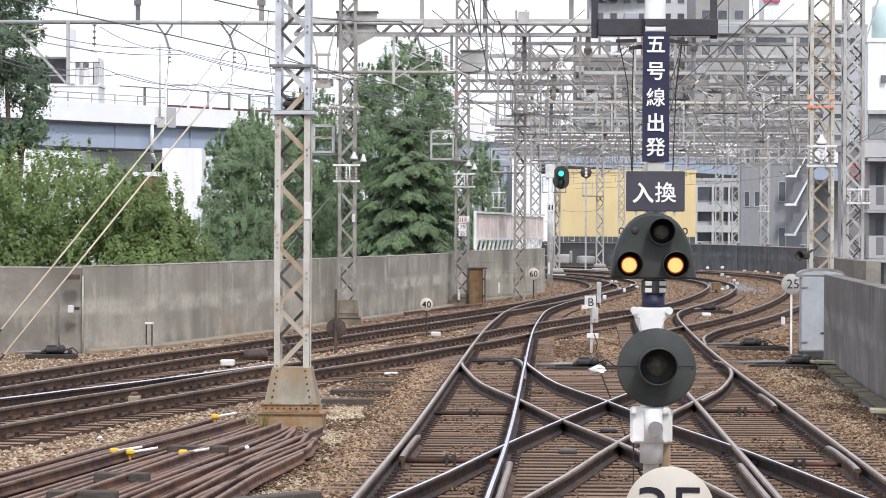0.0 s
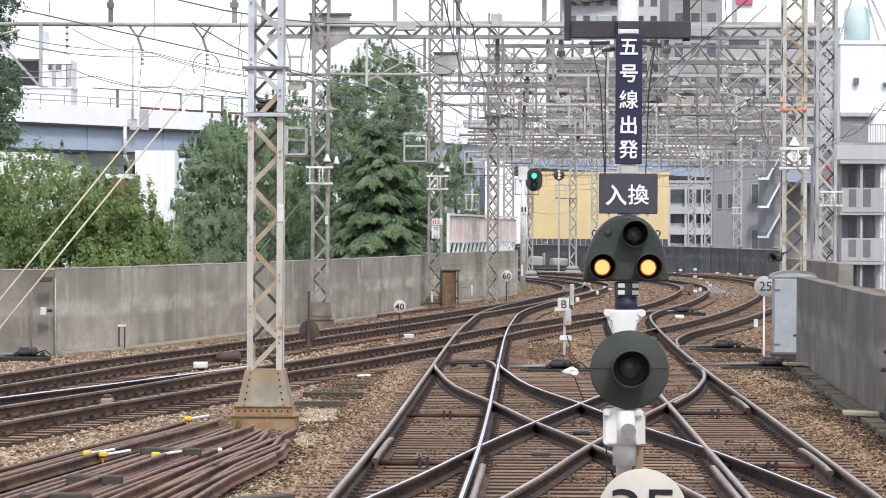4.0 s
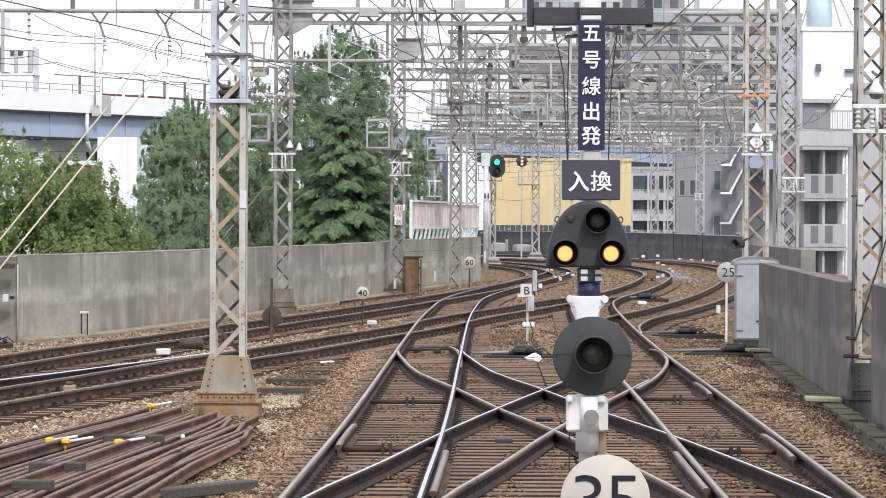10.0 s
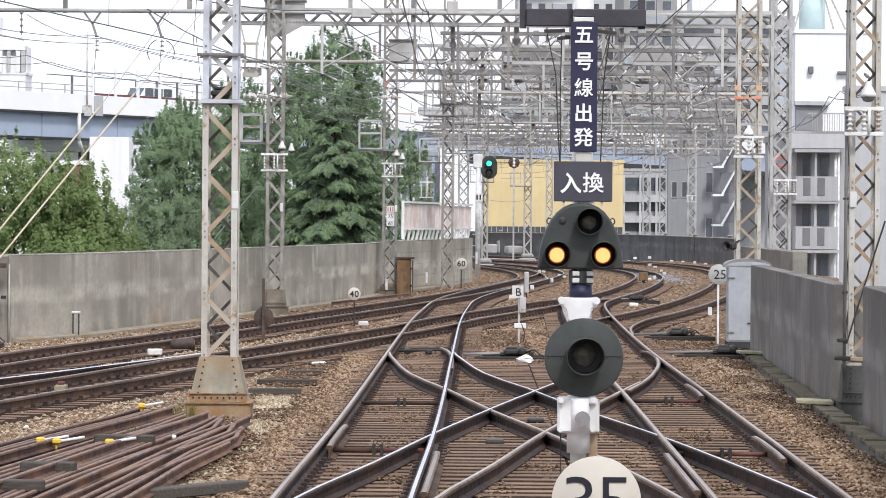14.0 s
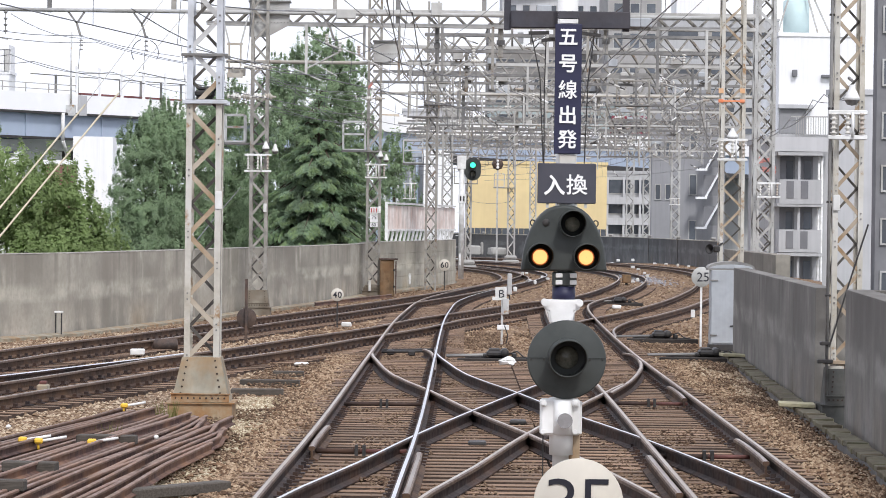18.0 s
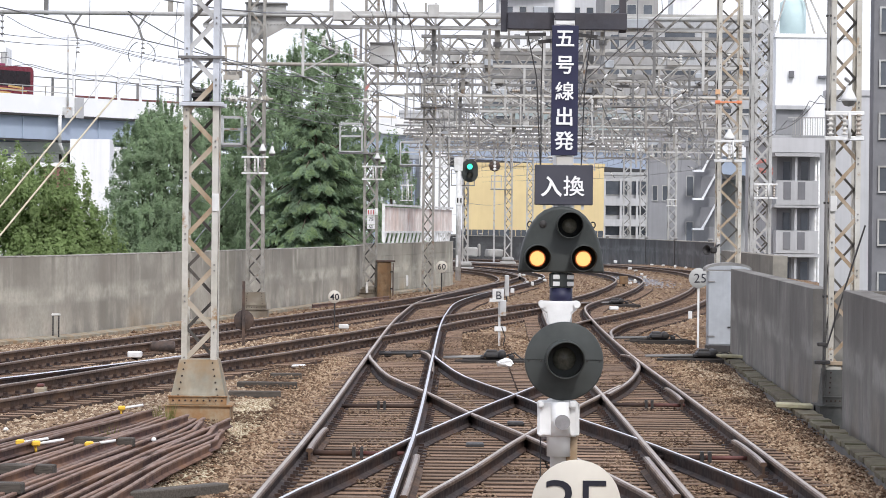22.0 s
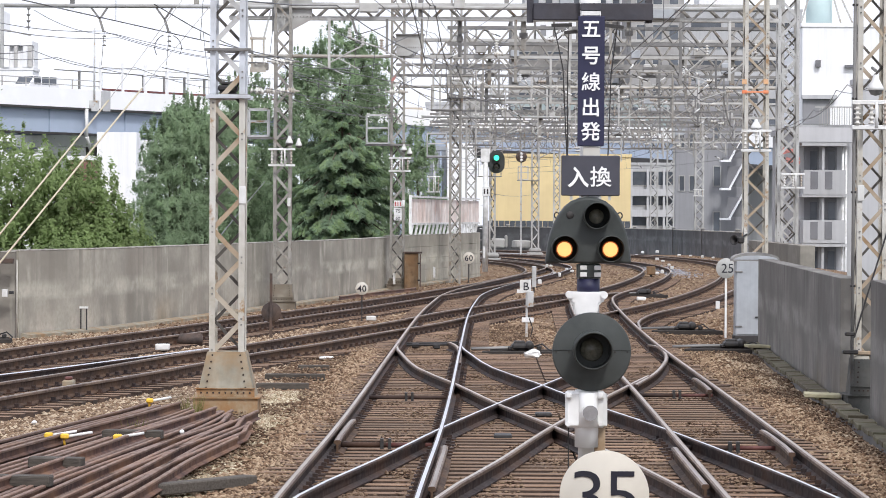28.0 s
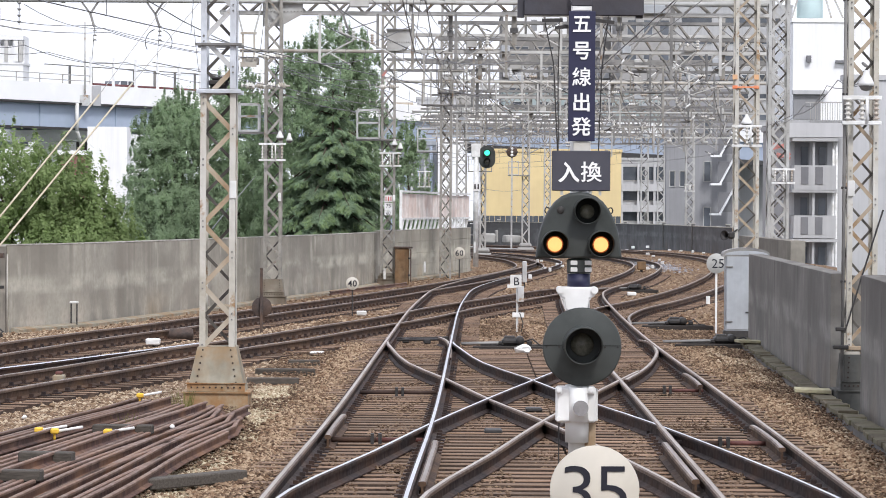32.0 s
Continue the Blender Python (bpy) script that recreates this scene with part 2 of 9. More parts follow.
def wall_material(name, base):
    """Old cast concrete: cloudy patches, run-down streaks, a pale band of lime at mid height."""
    m = bpy.data.materials.new(name)
    m.use_nodes = True
    nt = m.node_tree
    b = nt.nodes["Principled BSDF"]
    L = nt.links.new
    geo = nt.nodes.new("ShaderNodeNewGeometry")

    def nz(scale, vec, detail=5):
        mp = nt.nodes.new("ShaderNodeMapping")
        mp.inputs["Scale"].default_value = vec
        L(geo.outputs["Position"], mp.inputs[0])
        n = nt.nodes.new("ShaderNodeTexNoise")
        n.inputs["Scale"].default_value, n.inputs["Detail"].default_value = scale, detail
        L(mp.outputs[0], n.inputs["Vector"])
        return n.outputs[0]

    def rng_(x, a, c, lo=0.0, hi=1.0):
        r = nt.nodes.new("ShaderNodeMapRange")
        r.inputs[1].default_value, r.inputs[2].default_value, r.inputs[3].default_value, r.inputs[4].default_value = a, c, lo, hi
        L(x, r.inputs[0])
        return r.outputs[0]

    def mul(x, y):
        k = nt.nodes.new("ShaderNodeMath")
        k.operation = "MULTIPLY"
        L(x, k.inputs[0])
        L(y, k.inputs[1])
        return k.outputs[0]

    def mix(f, c1, c2):
        x = nt.nodes.new("ShaderNodeMixRGB")
        L(f, x.inputs[0])
        for i, c in ((1, c1), (2, c2)):
            if isinstance(c, tuple):
                x.inputs[i].default_value = (*c, 1)
            else:
                L(c, x.inputs[i])
        return x.outputs[0]

    k = lambda f, w=1.0: tuple(v * f * (w if i == 0 else 1) for i, v in enumerate(base))
    col = mix(rng_(nz(0.5, (1, 1, 1.6)), 0.36, 0.64), k(1.06), k(0.66))
    col = mix(mul(rng_(nz(0.9, (1.6, 0.7, 0.16), 7), 0.5, 0.68), rng_(nz(0.35, (1, 1, 0.7)), 0.42, 0.6)), col, k(0.5))
    col = mix(mul(rng_(nz(2.2, (2.4, 0.8, 0.25), 6), 0.55, 0.68), rng_(nz(0.8, (1, 1, 1)), 0.4, 0.6)), col, k(1.3, 0.99))
    sep = nt.nodes.new("ShaderNodeSeparateXYZ")
    L(geo.outputs["Position"], sep.inputs[0])
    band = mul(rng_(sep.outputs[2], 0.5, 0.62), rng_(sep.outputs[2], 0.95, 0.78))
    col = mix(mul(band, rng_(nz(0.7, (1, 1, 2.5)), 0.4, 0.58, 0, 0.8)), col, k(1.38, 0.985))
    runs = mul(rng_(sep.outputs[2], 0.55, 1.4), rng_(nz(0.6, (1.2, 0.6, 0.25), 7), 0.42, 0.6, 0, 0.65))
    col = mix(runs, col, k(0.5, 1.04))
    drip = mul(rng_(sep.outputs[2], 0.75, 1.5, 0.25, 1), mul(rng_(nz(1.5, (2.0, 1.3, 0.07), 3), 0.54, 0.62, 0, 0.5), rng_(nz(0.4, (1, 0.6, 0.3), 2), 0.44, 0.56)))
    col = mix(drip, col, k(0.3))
    blot = mul(rng_(nz(1.1, (1, 0.55, 1.2), 7), 0.49, 0.57, 0, 0.55), rng_(nz(0.3, (1, 0.7, 1), 2), 0.42, 0.6))
    col = mix(blot, col, k(0.62, 1.05))
    low = mul(rng_(sep.outputs[2], 0.55, -0.05), rng_(nz(1.3, (1, 1, 0.8), 5), 0.47, 0.62, 0, 0.7))
    col = mix(low, col, k(1.25, 1.05))
    rust = mul(rng_(sep.outputs[2], 0.5, -0.1), rng_(nz(0.45, (1, 1, 1), 5), 0.52, 0.66, 0, 0.55))
    col = mix(rust, col, tuple(v * f for v, f in zip(base, (0.75, 0.6, 0.42))))
    col = mix(rng_(nz(9, (1, 1, 1)), 0.4, 0.7, 0, 0.35), col, k(0.6))
    L(col, b.inputs["Base Color"])
    b.inputs["Roughness"].default_value = 0.9
    b.inputs["Specular IOR Level"].default_value = 0.2
    bp = nt.nodes.new("ShaderNodeBump")
    bp.inputs["Strength"].default_value, bp.inputs["Distance"].default_value = 0.25, 0.02
    L(nz(12, (1, 1, 1)), bp.inputs["Height"])
    L(bp.outputs[0], b.inputs["Normal"])
    return m


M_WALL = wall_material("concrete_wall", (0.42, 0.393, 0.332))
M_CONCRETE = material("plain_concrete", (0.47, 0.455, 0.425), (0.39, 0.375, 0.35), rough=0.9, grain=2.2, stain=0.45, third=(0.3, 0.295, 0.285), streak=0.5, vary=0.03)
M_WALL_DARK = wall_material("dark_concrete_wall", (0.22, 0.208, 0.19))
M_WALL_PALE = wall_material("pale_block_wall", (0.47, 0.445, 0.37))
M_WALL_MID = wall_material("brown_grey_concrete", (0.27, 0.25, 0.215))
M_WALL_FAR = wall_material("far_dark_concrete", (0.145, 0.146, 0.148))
M_CONCRETE_DARK = material("dark_concrete", (0.19, 0.182, 0.175), (0.15, 0.145, 0.14), rough=0.92, grain=3, stain=0.6, third=(0.13, 0.127, 0.122), streak=0.6)
M_COPING = material("coping", (0.5, 0.475, 0.42), (0.27, 0.25, 0.215), rough=0.9, grain=4)
M_STEEL = material("galvanised_steel", (0.46, 0.46, 0.455), (0.36, 0.36, 0.355), rough=0.6, metal=0.1, grain=7, stain=1.1, third=(0.58, 0.58, 0.58), spots=(0.31, 0.19, 0.09), spot_cover=0.43)
M_BOSS = material("boss_steel", (0.3, 0.29, 0.29), (0.24, 0.23, 0.23), rough=0.5, metal=0.3, grain=20, bump=0.02)
M_PLATFORM = material("platform_steel", (0.05, 0.05, 0.062), (0.034, 0.034, 0.043), rough=0.75, grain=12, stain=3, third=(0.07, 0.064, 0.07))
M_SHELF = material("shelf_paint", (0.6, 0.63, 0.68), (0.5, 0.53, 0.58), rough=0.5, grain=6, stain=1.5, third=(0.42, 0.43, 0.45))
M_STEEL_RUST = material("rust_stained_steel", (0.37, 0.29, 0.2), (0.27, 0.175, 0.095), rough=0.75, metal=0.05, grain=6, stain=1.3, third=(0.42, 0.37, 0.3))
M_STEEL_DARK = material("aged_steel", (0.195, 0.192, 0.188), (0.13, 0.128, 0.125), rough=0.7, metal=0.1, grain=6, stain=0.8, third=(0.28, 0.27, 0.255))
M_STEEL_TAN = material("weathered_steel", (0.5, 0.47, 0.41), (0.4, 0.37, 0.31), rough=0.65, metal=0.05, grain=7, stain=1.1, third=(0.57, 0.56, 0.53), spots=(0.3, 0.19, 0.1), spot_cover=0.42)
M_STEEL_AGED = material("aged_tan_steel", (0.3, 0.285, 0.255), (0.2, 0.188, 0.165), rough=0.7, metal=0.05, grain=6, stain=0.9, third=(0.36, 0.345, 0.32), spots=(0.17, 0.11, 0.07), spot_cover=0.42)
# darker steel for back and side lacing; their shade is in the colour
M_LACE_SHADED = material("shaded_lacing", (0.11, 0.1, 0.09), (0.075, 0.068, 0.062), rough=0.7, metal=0.1, grain=6, stain=0.8, third=(0.16, 0.145, 0.125))
M_STEEL_PALE = material("pale_painted_steel", (0.5, 0.5, 0.49), (0.38, 0.38, 0.37), rough=0.55, grain=3, stain=0.5, third=(0.3, 0.285, 0.26))
M_WHITE = material("white_paint", (0.82, 0.82, 0.81), (0.72, 0.72, 0.71), rough=0.5, grain=7, stain=2.2, third=(0.55, 0.54, 0.51), streak=0.25)
M_BLACK = material("signal_black", (0.029, 0.034, 0.032), (0.043, 0.048, 0.045), rough=0.6, grain=22, stain=3, third=(0.056, 0.061, 0.058), bump=0.05)
M_DARKIN = material("hood_inside", (0.024, 0.026, 0.025), rough=0.7, grain=20, bump=0.02)
M_NAVY = material("navy_plate", (0.017, 0.018, 0.05), (0.022, 0.023, 0.058), rough=0.5, grain=12, stain=2, bump=0.03)
M_GREYPLATE = material("grey_plate", (0.05, 0.05, 0.065), (0.06, 0.06, 0.075), rough=0.5, grain=12, stain=2, bump=0.03)
M_LETTER = material("letter_white", (0.86, 0.86, 0.86), (0.8, 0.8, 0.8), rough=0.55, grain=9, bump=0.0)
M_CREAM = material("sign_cream", (0.6, 0.56, 0.48), (0.55, 0.51, 0.44), rough=0.5, grain=7, stain=2, third=(0.52, 0.49, 0.43), bump=0.03)
M_INK = material("sign_ink", (0.015, 0.015, 0.025), rough=0.5, grain=9, bump=0.0)
M_FOOT = material("footing_concrete", (0.34, 0.315, 0.25), (0.25, 0.225, 0.17), rough=0.85, grain=4, stain=2.6, third=(0.3, 0.2, 0.11), streak=0.5)
M_FOOT_BROWN = material("brown_footing", (0.2, 0.165, 0.125), (0.13, 0.105, 0.08), rough=0.9, grain=4, stain=2, third=(0.26, 0.235, 0.19), streak=0.4)
M_FOOT_DARK = material("dark_footing", (0.07, 0.072, 0.068), (0.045, 0.047, 0.044), rough=0.85, grain=6, stain=2, third=(0.09, 0.085, 0.075))
M_RUSTBASE = material("rusty_base", (0.34, 0.27, 0.18), (0.27, 0.17, 0.085), rough=0.8, grain=8, stain=3, third=(0.3, 0.15, 0.06), spots=(0.2, 0.1, 0.045), spot_cover=0.45)
M_SIGNGREY = material("sign_grey", (0.42, 0.42, 0.4), (0.36, 0.36, 0.34), rough=0.6, grain=9, bump=0.03)
M_RUSTSIGN = material("rusty_plate", (0.075, 0.055, 0.048), (0.05, 0.04, 0.036), rough=0.8, grain=14, stain=3, third=(0.11, 0.07, 0.05))
M_STEEL_CREAM = material("cream_pipe", (0.51, 0.49, 0.44), (0.43, 0.41, 0.37), rough=0.65, grain=5, stain=0.9, third=(0.36, 0.315, 0.26))
M_WIRE = material("wire", (0.17, 0.17, 0.18), rough=0.5, metal=0.5, grain=3, bump=0.0)
M_GUARD = material("guy_guard", (0.56, 0.5, 0.38), (0.47, 0.41, 0.3), rough=0.7, grain=5)
M_PORC = material("porcelain", (0.72, 0.71, 0.68), (0.55, 0.52, 0.47), rough=0.3, grain=20)
M_BROWNPORC = material("brown_porcelain", (0.38, 0.32, 0.27), (0.48, 0.43, 0.37), rough=0.3, grain=20)
M_ORANGE = material("orange_band", (0.75, 0.2, 0.08), (0.7, 0.3, 0.16), rough=0.6, grain=9)
M_ORANGE_PALE = material("faded_orange", (0.66, 0.38, 0.2), (0.58, 0.4, 0.27), rough=0.7, grain=9)
M_REDFADE = material("faded_red", (0.5, 0.2, 0.17), (0.42, 0.2, 0.18), rough=0.7, grain=9)
M_RED = material("red_paint", (0.5, 0.06, 0.05), rough=0.5, grain=9)
M_CYAN = material("girder_blue", (0.38, 0.44, 0.55), (0.36, 0.42, 0.525), rough=0.6, grain=1.2, stain=0.15, third=(0.36, 0.425, 0.515))
M_PARAPET = material("viaduct_white", (0.88, 0.88, 0.88), (0.83, 0.83, 0.83), rough=0.85, grain=0.8, stain=0.2, third=(0.84, 0.84, 0.83))
M_ASPHALT = material("asphalt", (0.055, 0.055, 0.056), (0.04, 0.04, 0.041), rough=0.95, grain=4)
M_YELLOW = material("yellow_cladding", (0.73, 0.58, 0.31), (0.69, 0.545, 0.29), rough=0.75, grain=0.8, stain=0.2, third=(0.66, 0.52, 0.285), streak=0.08)
M_HGREY = material("house_grey", (0.28, 0.28, 0.29), (0.25, 0.25, 0.26), rough=0.9, grain=0.8, stain=0.15, third=(0.29, 0.29, 0.3), streak=0.2)
M_HWHITE = material("house_white", (0.88, 0.88, 0.885), (0.84, 0.84, 0.845), rough=0.9, grain=0.8, stain=0.15, third=(0.78, 0.78, 0.785), streak=0.15)
M_HBEIGE = material("house_beige", (0.345, 0.33, 0.32), (0.3, 0.29, 0.28), rough=0.9, grain=0.8, stain=0.15, streak=0.2)
M_GLASSD = material("dark_window", (0.06, 0.07, 0.085), (0.1, 0.11, 0.125), rough=0.12, grain=0.6, bump=0.0, spec=0.6, vary=0.35)
M_HPALE = material("house_pale_grey", (0.52, 0.52, 0.53), (0.48, 0.48, 0.49), rough=0.9, grain=0.8, stain=0.2, third=(0.45, 0.45, 0.46), streak=0.2)
M_HWARM = material("house_warm_grey", (0.235, 0.222, 0.21), (0.2, 0.19, 0.18), rough=0.9, grain=0.8, stain=0.2, third=(0.28, 0.265, 0.25), streak=0.3)
M_TEALROOF = material("pale_green_cladding", (0.33, 0.4, 0.4), (0.28, 0.34, 0.345), rough=0.7, grain=0.8, stain=0.2, third=(0.36, 0.42, 0.42), streak=0.2)
M_HMID = material("house_lilac_grey", (0.44, 0.44, 0.445), (0.39, 0.39, 0.395), rough=0.9, grain=0.8, stain=0.2, third=(0.48, 0.48, 0.485), streak=0.25)
M_HBLUE = material("house_blue_grey", (0.3, 0.32, 0.345), (0.25, 0.27, 0.295), rough=0.85, grain=0.8, stain=0.2, third=(0.36, 0.38, 0.4), streak=0.3)
M_BEIGEWALL = material("house_sand", (0.55, 0.47, 0.38), (0.48, 0.41, 0.33), rough=0.9, grain=0.8, stain=0.2, streak=0.2)
# even dark grey; in recesses and openings it stands for their shade
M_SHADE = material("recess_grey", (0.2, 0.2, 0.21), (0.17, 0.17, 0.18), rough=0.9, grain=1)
M_BARK = material("bark", (0.12, 0.09, 0.065), (0.07, 0.055, 0.04), rough=0.95, grain=12, stretch=(3, 3, 0.6))
M_LEAF_A = leaf_material("leaf_bright", (0.3, 0.4, 0.17), (0.38, 0.48, 0.22), (0.34, 0.44, 0.19))
M_LEAF_B = leaf_material("leaf_dark", (0.35, 0.46, 0.29), (0.42, 0.53, 0.33), (0.38, 0.49, 0.31))
M_LEAF_D = leaf_material("leaf_pine", (0.2, 0.27, 0.19), (0.29, 0.37, 0.25), (0.24, 0.32, 0.21))
M_LEAF_C = leaf_material("leaf_cedar", (0.31, 0.42, 0.28), (0.38, 0.49, 0.32), (0.34, 0.45, 0.3))
M_LEAF_TIP = leaf_material("leaf_young", (0.34, 0.45, 0.24), (0.4, 0.51, 0.27), (0.37, 0.48, 0.26))
M_LEAF_DRY = leaf_material("leaf_dry", (0.16, 0.17, 0.05), (0.3, 0.28, 0.12), (0.22, 0.22, 0.08))
M_CORRUG = material("corrugated_sheet", (0.72, 0.67, 0.64), (0.62, 0.55, 0.52), rough=0.7, grain=3, stain=1, third=(0.55, 0.42, 0.37), streak=0.55)
M_TINT = material("tinted_glass", (0.014, 0.01, 0.012), (0.02, 0.014, 0.016), rough=0.3, grain=2, bump=0.0, spec=0.2)
M_BUSRED = material("bus_red", (0.17, 0.014, 0.028), (0.15, 0.012, 0.025), rough=0.3, grain=3, bump=0.0)
M_CARWHITE = material("car_white", (0.82, 0.82, 0.83), (0.8, 0.8, 0.81), rough=0.25, grain=3, bump=0.0)
M_CARDARK = material("car_dark", (0.04, 0.045, 0.06), (0.05, 0.055, 0.07), rough=0.25, grain=3, bump=0.0)
M_TYRE = material("tyre", (0.02, 0.02, 0.02), rough=0.9, grain=9)
M_GOLD = material("bus_gold", (0.6, 0.38, 0.14), (0.55, 0.34, 0.12), rough=0.4, grain=3)
M_STEEL_RED = material("planter_red", (0.22, 0.08, 0.08), (0.16, 0.07, 0.07), rough=0.8, grain=2, vary=0.2)
M_YPAINT = material("yellow_tip", (0.8, 0.5, 0.05), (0.7, 0.42, 0.05), rough=0.6, grain=9)
M_TEAL = material("pale_tank", (0.55, 0.68, 0.68), (0.5, 0.63, 0.63), rough=0.6, grain=1)
M_REDROD = material("red_rod", (0.14, 0.05, 0.042), (0.085, 0.04, 0.034), rough=0.7, grain=9)
M_TIMBER_DARK = material("dark_timber", (0.045, 0.038, 0.033), (0.03, 0.026, 0.024), rough=0.9, grain=12, stretch=(0.5, 5, 5))
M_CABINET = material("cabinet_grey", (0.43, 0.45, 0.475), (0.38, 0.4, 0.425), rough=0.4, grain=6, stain=1.6, third=(0.33, 0.345, 0.36), bump=0.03, streak=0.3)
M_TROUGH = material("trough_lid", (0.135, 0.11, 0.07), (0.09, 0.074, 0.05), rough=0.9, grain=9, stain=2, third=(0.14, 0.13, 0.08), vary=0.15)
M_COVER = material("cover_slab", (0.42, 0.385, 0.24), (0.3, 0.275, 0.19), rough=0.85, grain=8, stain=3)
M_BROWNBOX = material("brown_box", (0.24, 0.155, 0.085), (0.13, 0.085, 0.05), rough=0.8, grain=6, stain=2, third=(0.2, 0.11, 0.05), streak=0.8)
M_HBEIGE2 = material("cornice_grey", (0.52, 0.51, 0.49), (0.46, 0.45, 0.435), rough=0.9, grain=2, streak=0.3)
M_FENCE = material("fence_board", (0.09, 0.1, 0.115), (0.07, 0.078, 0.09), rough=0.8, grain=2, vary=0.15)
M_DARKBROWN = material("dark_brown", (0.115, 0.105, 0.1), (0.085, 0.078, 0.073), rough=0.9, grain=1, streak=0.4)
M_BRICKRED = material("red_brick", (0.24, 0.12, 0.1), (0.19, 0.1, 0.085), rough=0.9, grain=4)
M_PINKRED = material("sign_red", (0.6, 0.12, 0.2), (0.55, 0.1, 0.18), rough=0.5, grain=1)
M_BUSPINK = material("bus_pink", (0.3, 0.05, 0.12), (0.26, 0.045, 0.1), rough=0.4, grain=3)
G_AMBER = glow("lamp_amber", (1.0, 0.5, 0.18), 1.1, (0.5, 0.25, 0.05))
G_RIM = glow("rim_orange", (0.9, 0.22, 0.04), 0.2, (0.3, 0.08, 0.02))
G_GREEN = glow("lamp_green", (0.06, 0.9, 0.5), 1.6, (0.02, 0.2, 0.12))
M_LENS = material("dark_lens", (0.1, 0.1, 0.08), (0.17, 0.165, 0.13), rough=0.15, grain=40, bump=0.1)


# ---- mesh helpers ----
def mesh_of(name, bm, *mats):
    me = bpy.data.meshes.new(name)
    bm.to_mesh(me)
    bm.free()
    for m in mats:
        me.materials.append(m)
    return me


def part(name, bm, mat, parent=None, label=""):
    mats = mat if isinstance(mat, (list, tuple)) else (mat,)
    ob = new(name, mesh_of(name, bm, *mats) if isinstance(bm, bmesh.types.BMesh) else bm)
    if parent:
        ob.parent = parent
    if label:
        ob["label"] = label
    return ob


def empty(name, m=None):
    ob = new(name)
    if m is not None:
        ob.matrix_basis = m
    return ob


def box(bm, c, s, rot=None, mi=0):
    """A box with centre c and sizes s."""
    v = []
    for k in ((-1, -1, -1), (1, -1, -1), (1, 1, -1), (-1, 1, -1), (-1, -1, 1), (1, -1, 1), (1, 1, 1), (-1, 1, 1)):
        p = Vector((k[0] * s[0] / 2, k[1] * s[1] / 2, k[2] * s[2] / 2))
        if rot is not None:
            p = rot @ p
        v.append(bm.verts.new(p + Vector(c)))
    for f in ((0, 3, 2, 1), (4, 5, 6, 7), (0, 1, 5, 4), (1, 2, 6, 5), (2, 3, 7, 6), (3, 0, 4, 7)):
        bm.faces.new([v[i] for i in f]).material_index = mi
    return v


def bevel_box(c, s, b=0.01, rot=None):
    bm = bmesh.new()
    box(bm, c, s, rot)
    bmesh.ops.bevel(bm, geom=bm.edges[:], offset=b, segments=1, affect="EDGES")
    return bm


def bar(bm, p, q, w, h, mi=0, up=(0, 0, 1)):
    """A straight bar from p to q, w wide and h high."""
    p, q = Vector(p), Vector(q)
    d = q - p
    n = d.length
    if n < 1e-6:
        return
    d /= n
    u = Vector(up)
    if abs(d.dot(u)) > 0.98:
        u = Vector((0, 1, 0))
    x = d.cross(u).normalized()
    z = x.cross(d).normalized()
    rot = Matrix((x, d, z)).transposed()
    return box(bm, (p + q) / 2, (w, n, h), rot, mi)


def tube(bm, p, q, r0, r1=None, n=10, caps=True, mi=0):
    p, q = Vector(p), Vector(q)
    r1 = r0 if r1 is None else r1
    d = (q - p).normalized()
    u = Vector((0, 0, 1)) if abs(d.z) < 0.95 else Vector((1, 0, 0))
    x = d.cross(u).normalized()
    y = d.cross(x)
    a = [bm.verts.new(p + (x * math.cos(2 * math.pi * i / n) + y * math.sin(2 * math.pi * i / n)) * r0) for i in range(n)]
    b = [bm.verts.new(q + (x * math.cos(2 * math.pi * i / n) + y * math.sin(2 * math.pi * i / n)) * r1) for i in range(n)]
    for i in range(n):
        f = bm.faces.new((a[i], a[(i + 1) % n], b[(i + 1) % n], b[i]))
        f.smooth, f.material_index = n > 6, mi
    if caps:
        bm.faces.new(a[::-1]).material_index = mi
        bm.faces.new(b).material_index = mi


def lathe(bm, prof, c=(0, 0, 0), axis="z", n=28, mi=0):
    """Turns a profile of (radius, along) round an axis through c."""
    rings = []
    for r, h in prof:
        ring = []
        for i in range(n):
            a = 2 * math.pi * i / n
            u, v = r * math.cos(a), r * math.sin(a)
            p = {"z": (u, v, h), "y": (u, h, v), "x": (h, u, v)}[axis]
            ring.append(bm.verts.new(Vector(c) + Vector(p)))
        rings.append(ring)
    for a, b in zip(rings, rings[1:]):
        for i in range(n):
            f = bm.faces.new((a[i], a[(i + 1) % n], b[(i + 1) % n], b[i]))
            f.smooth, f.material_index = True, mi
    return rings


def slab(bm, outline, y0, y1, mi=0):
    """A plate with an outline of (x, z) between y0 and y1."""
    a = [bm.verts.new((x, y0, z)) for x, z in outline]
    b = [bm.verts.new((x, y1, z)) for x, z in outline]
    n = len(a)
    bm.faces.new(a).material_index = mi
    bm.faces.new(b[::-1]).material_index = mi
    for i in range(n):
        bm.faces.new((a[i], b[i], b[(i + 1) % n], a[(i + 1) % n])).material_index = mi


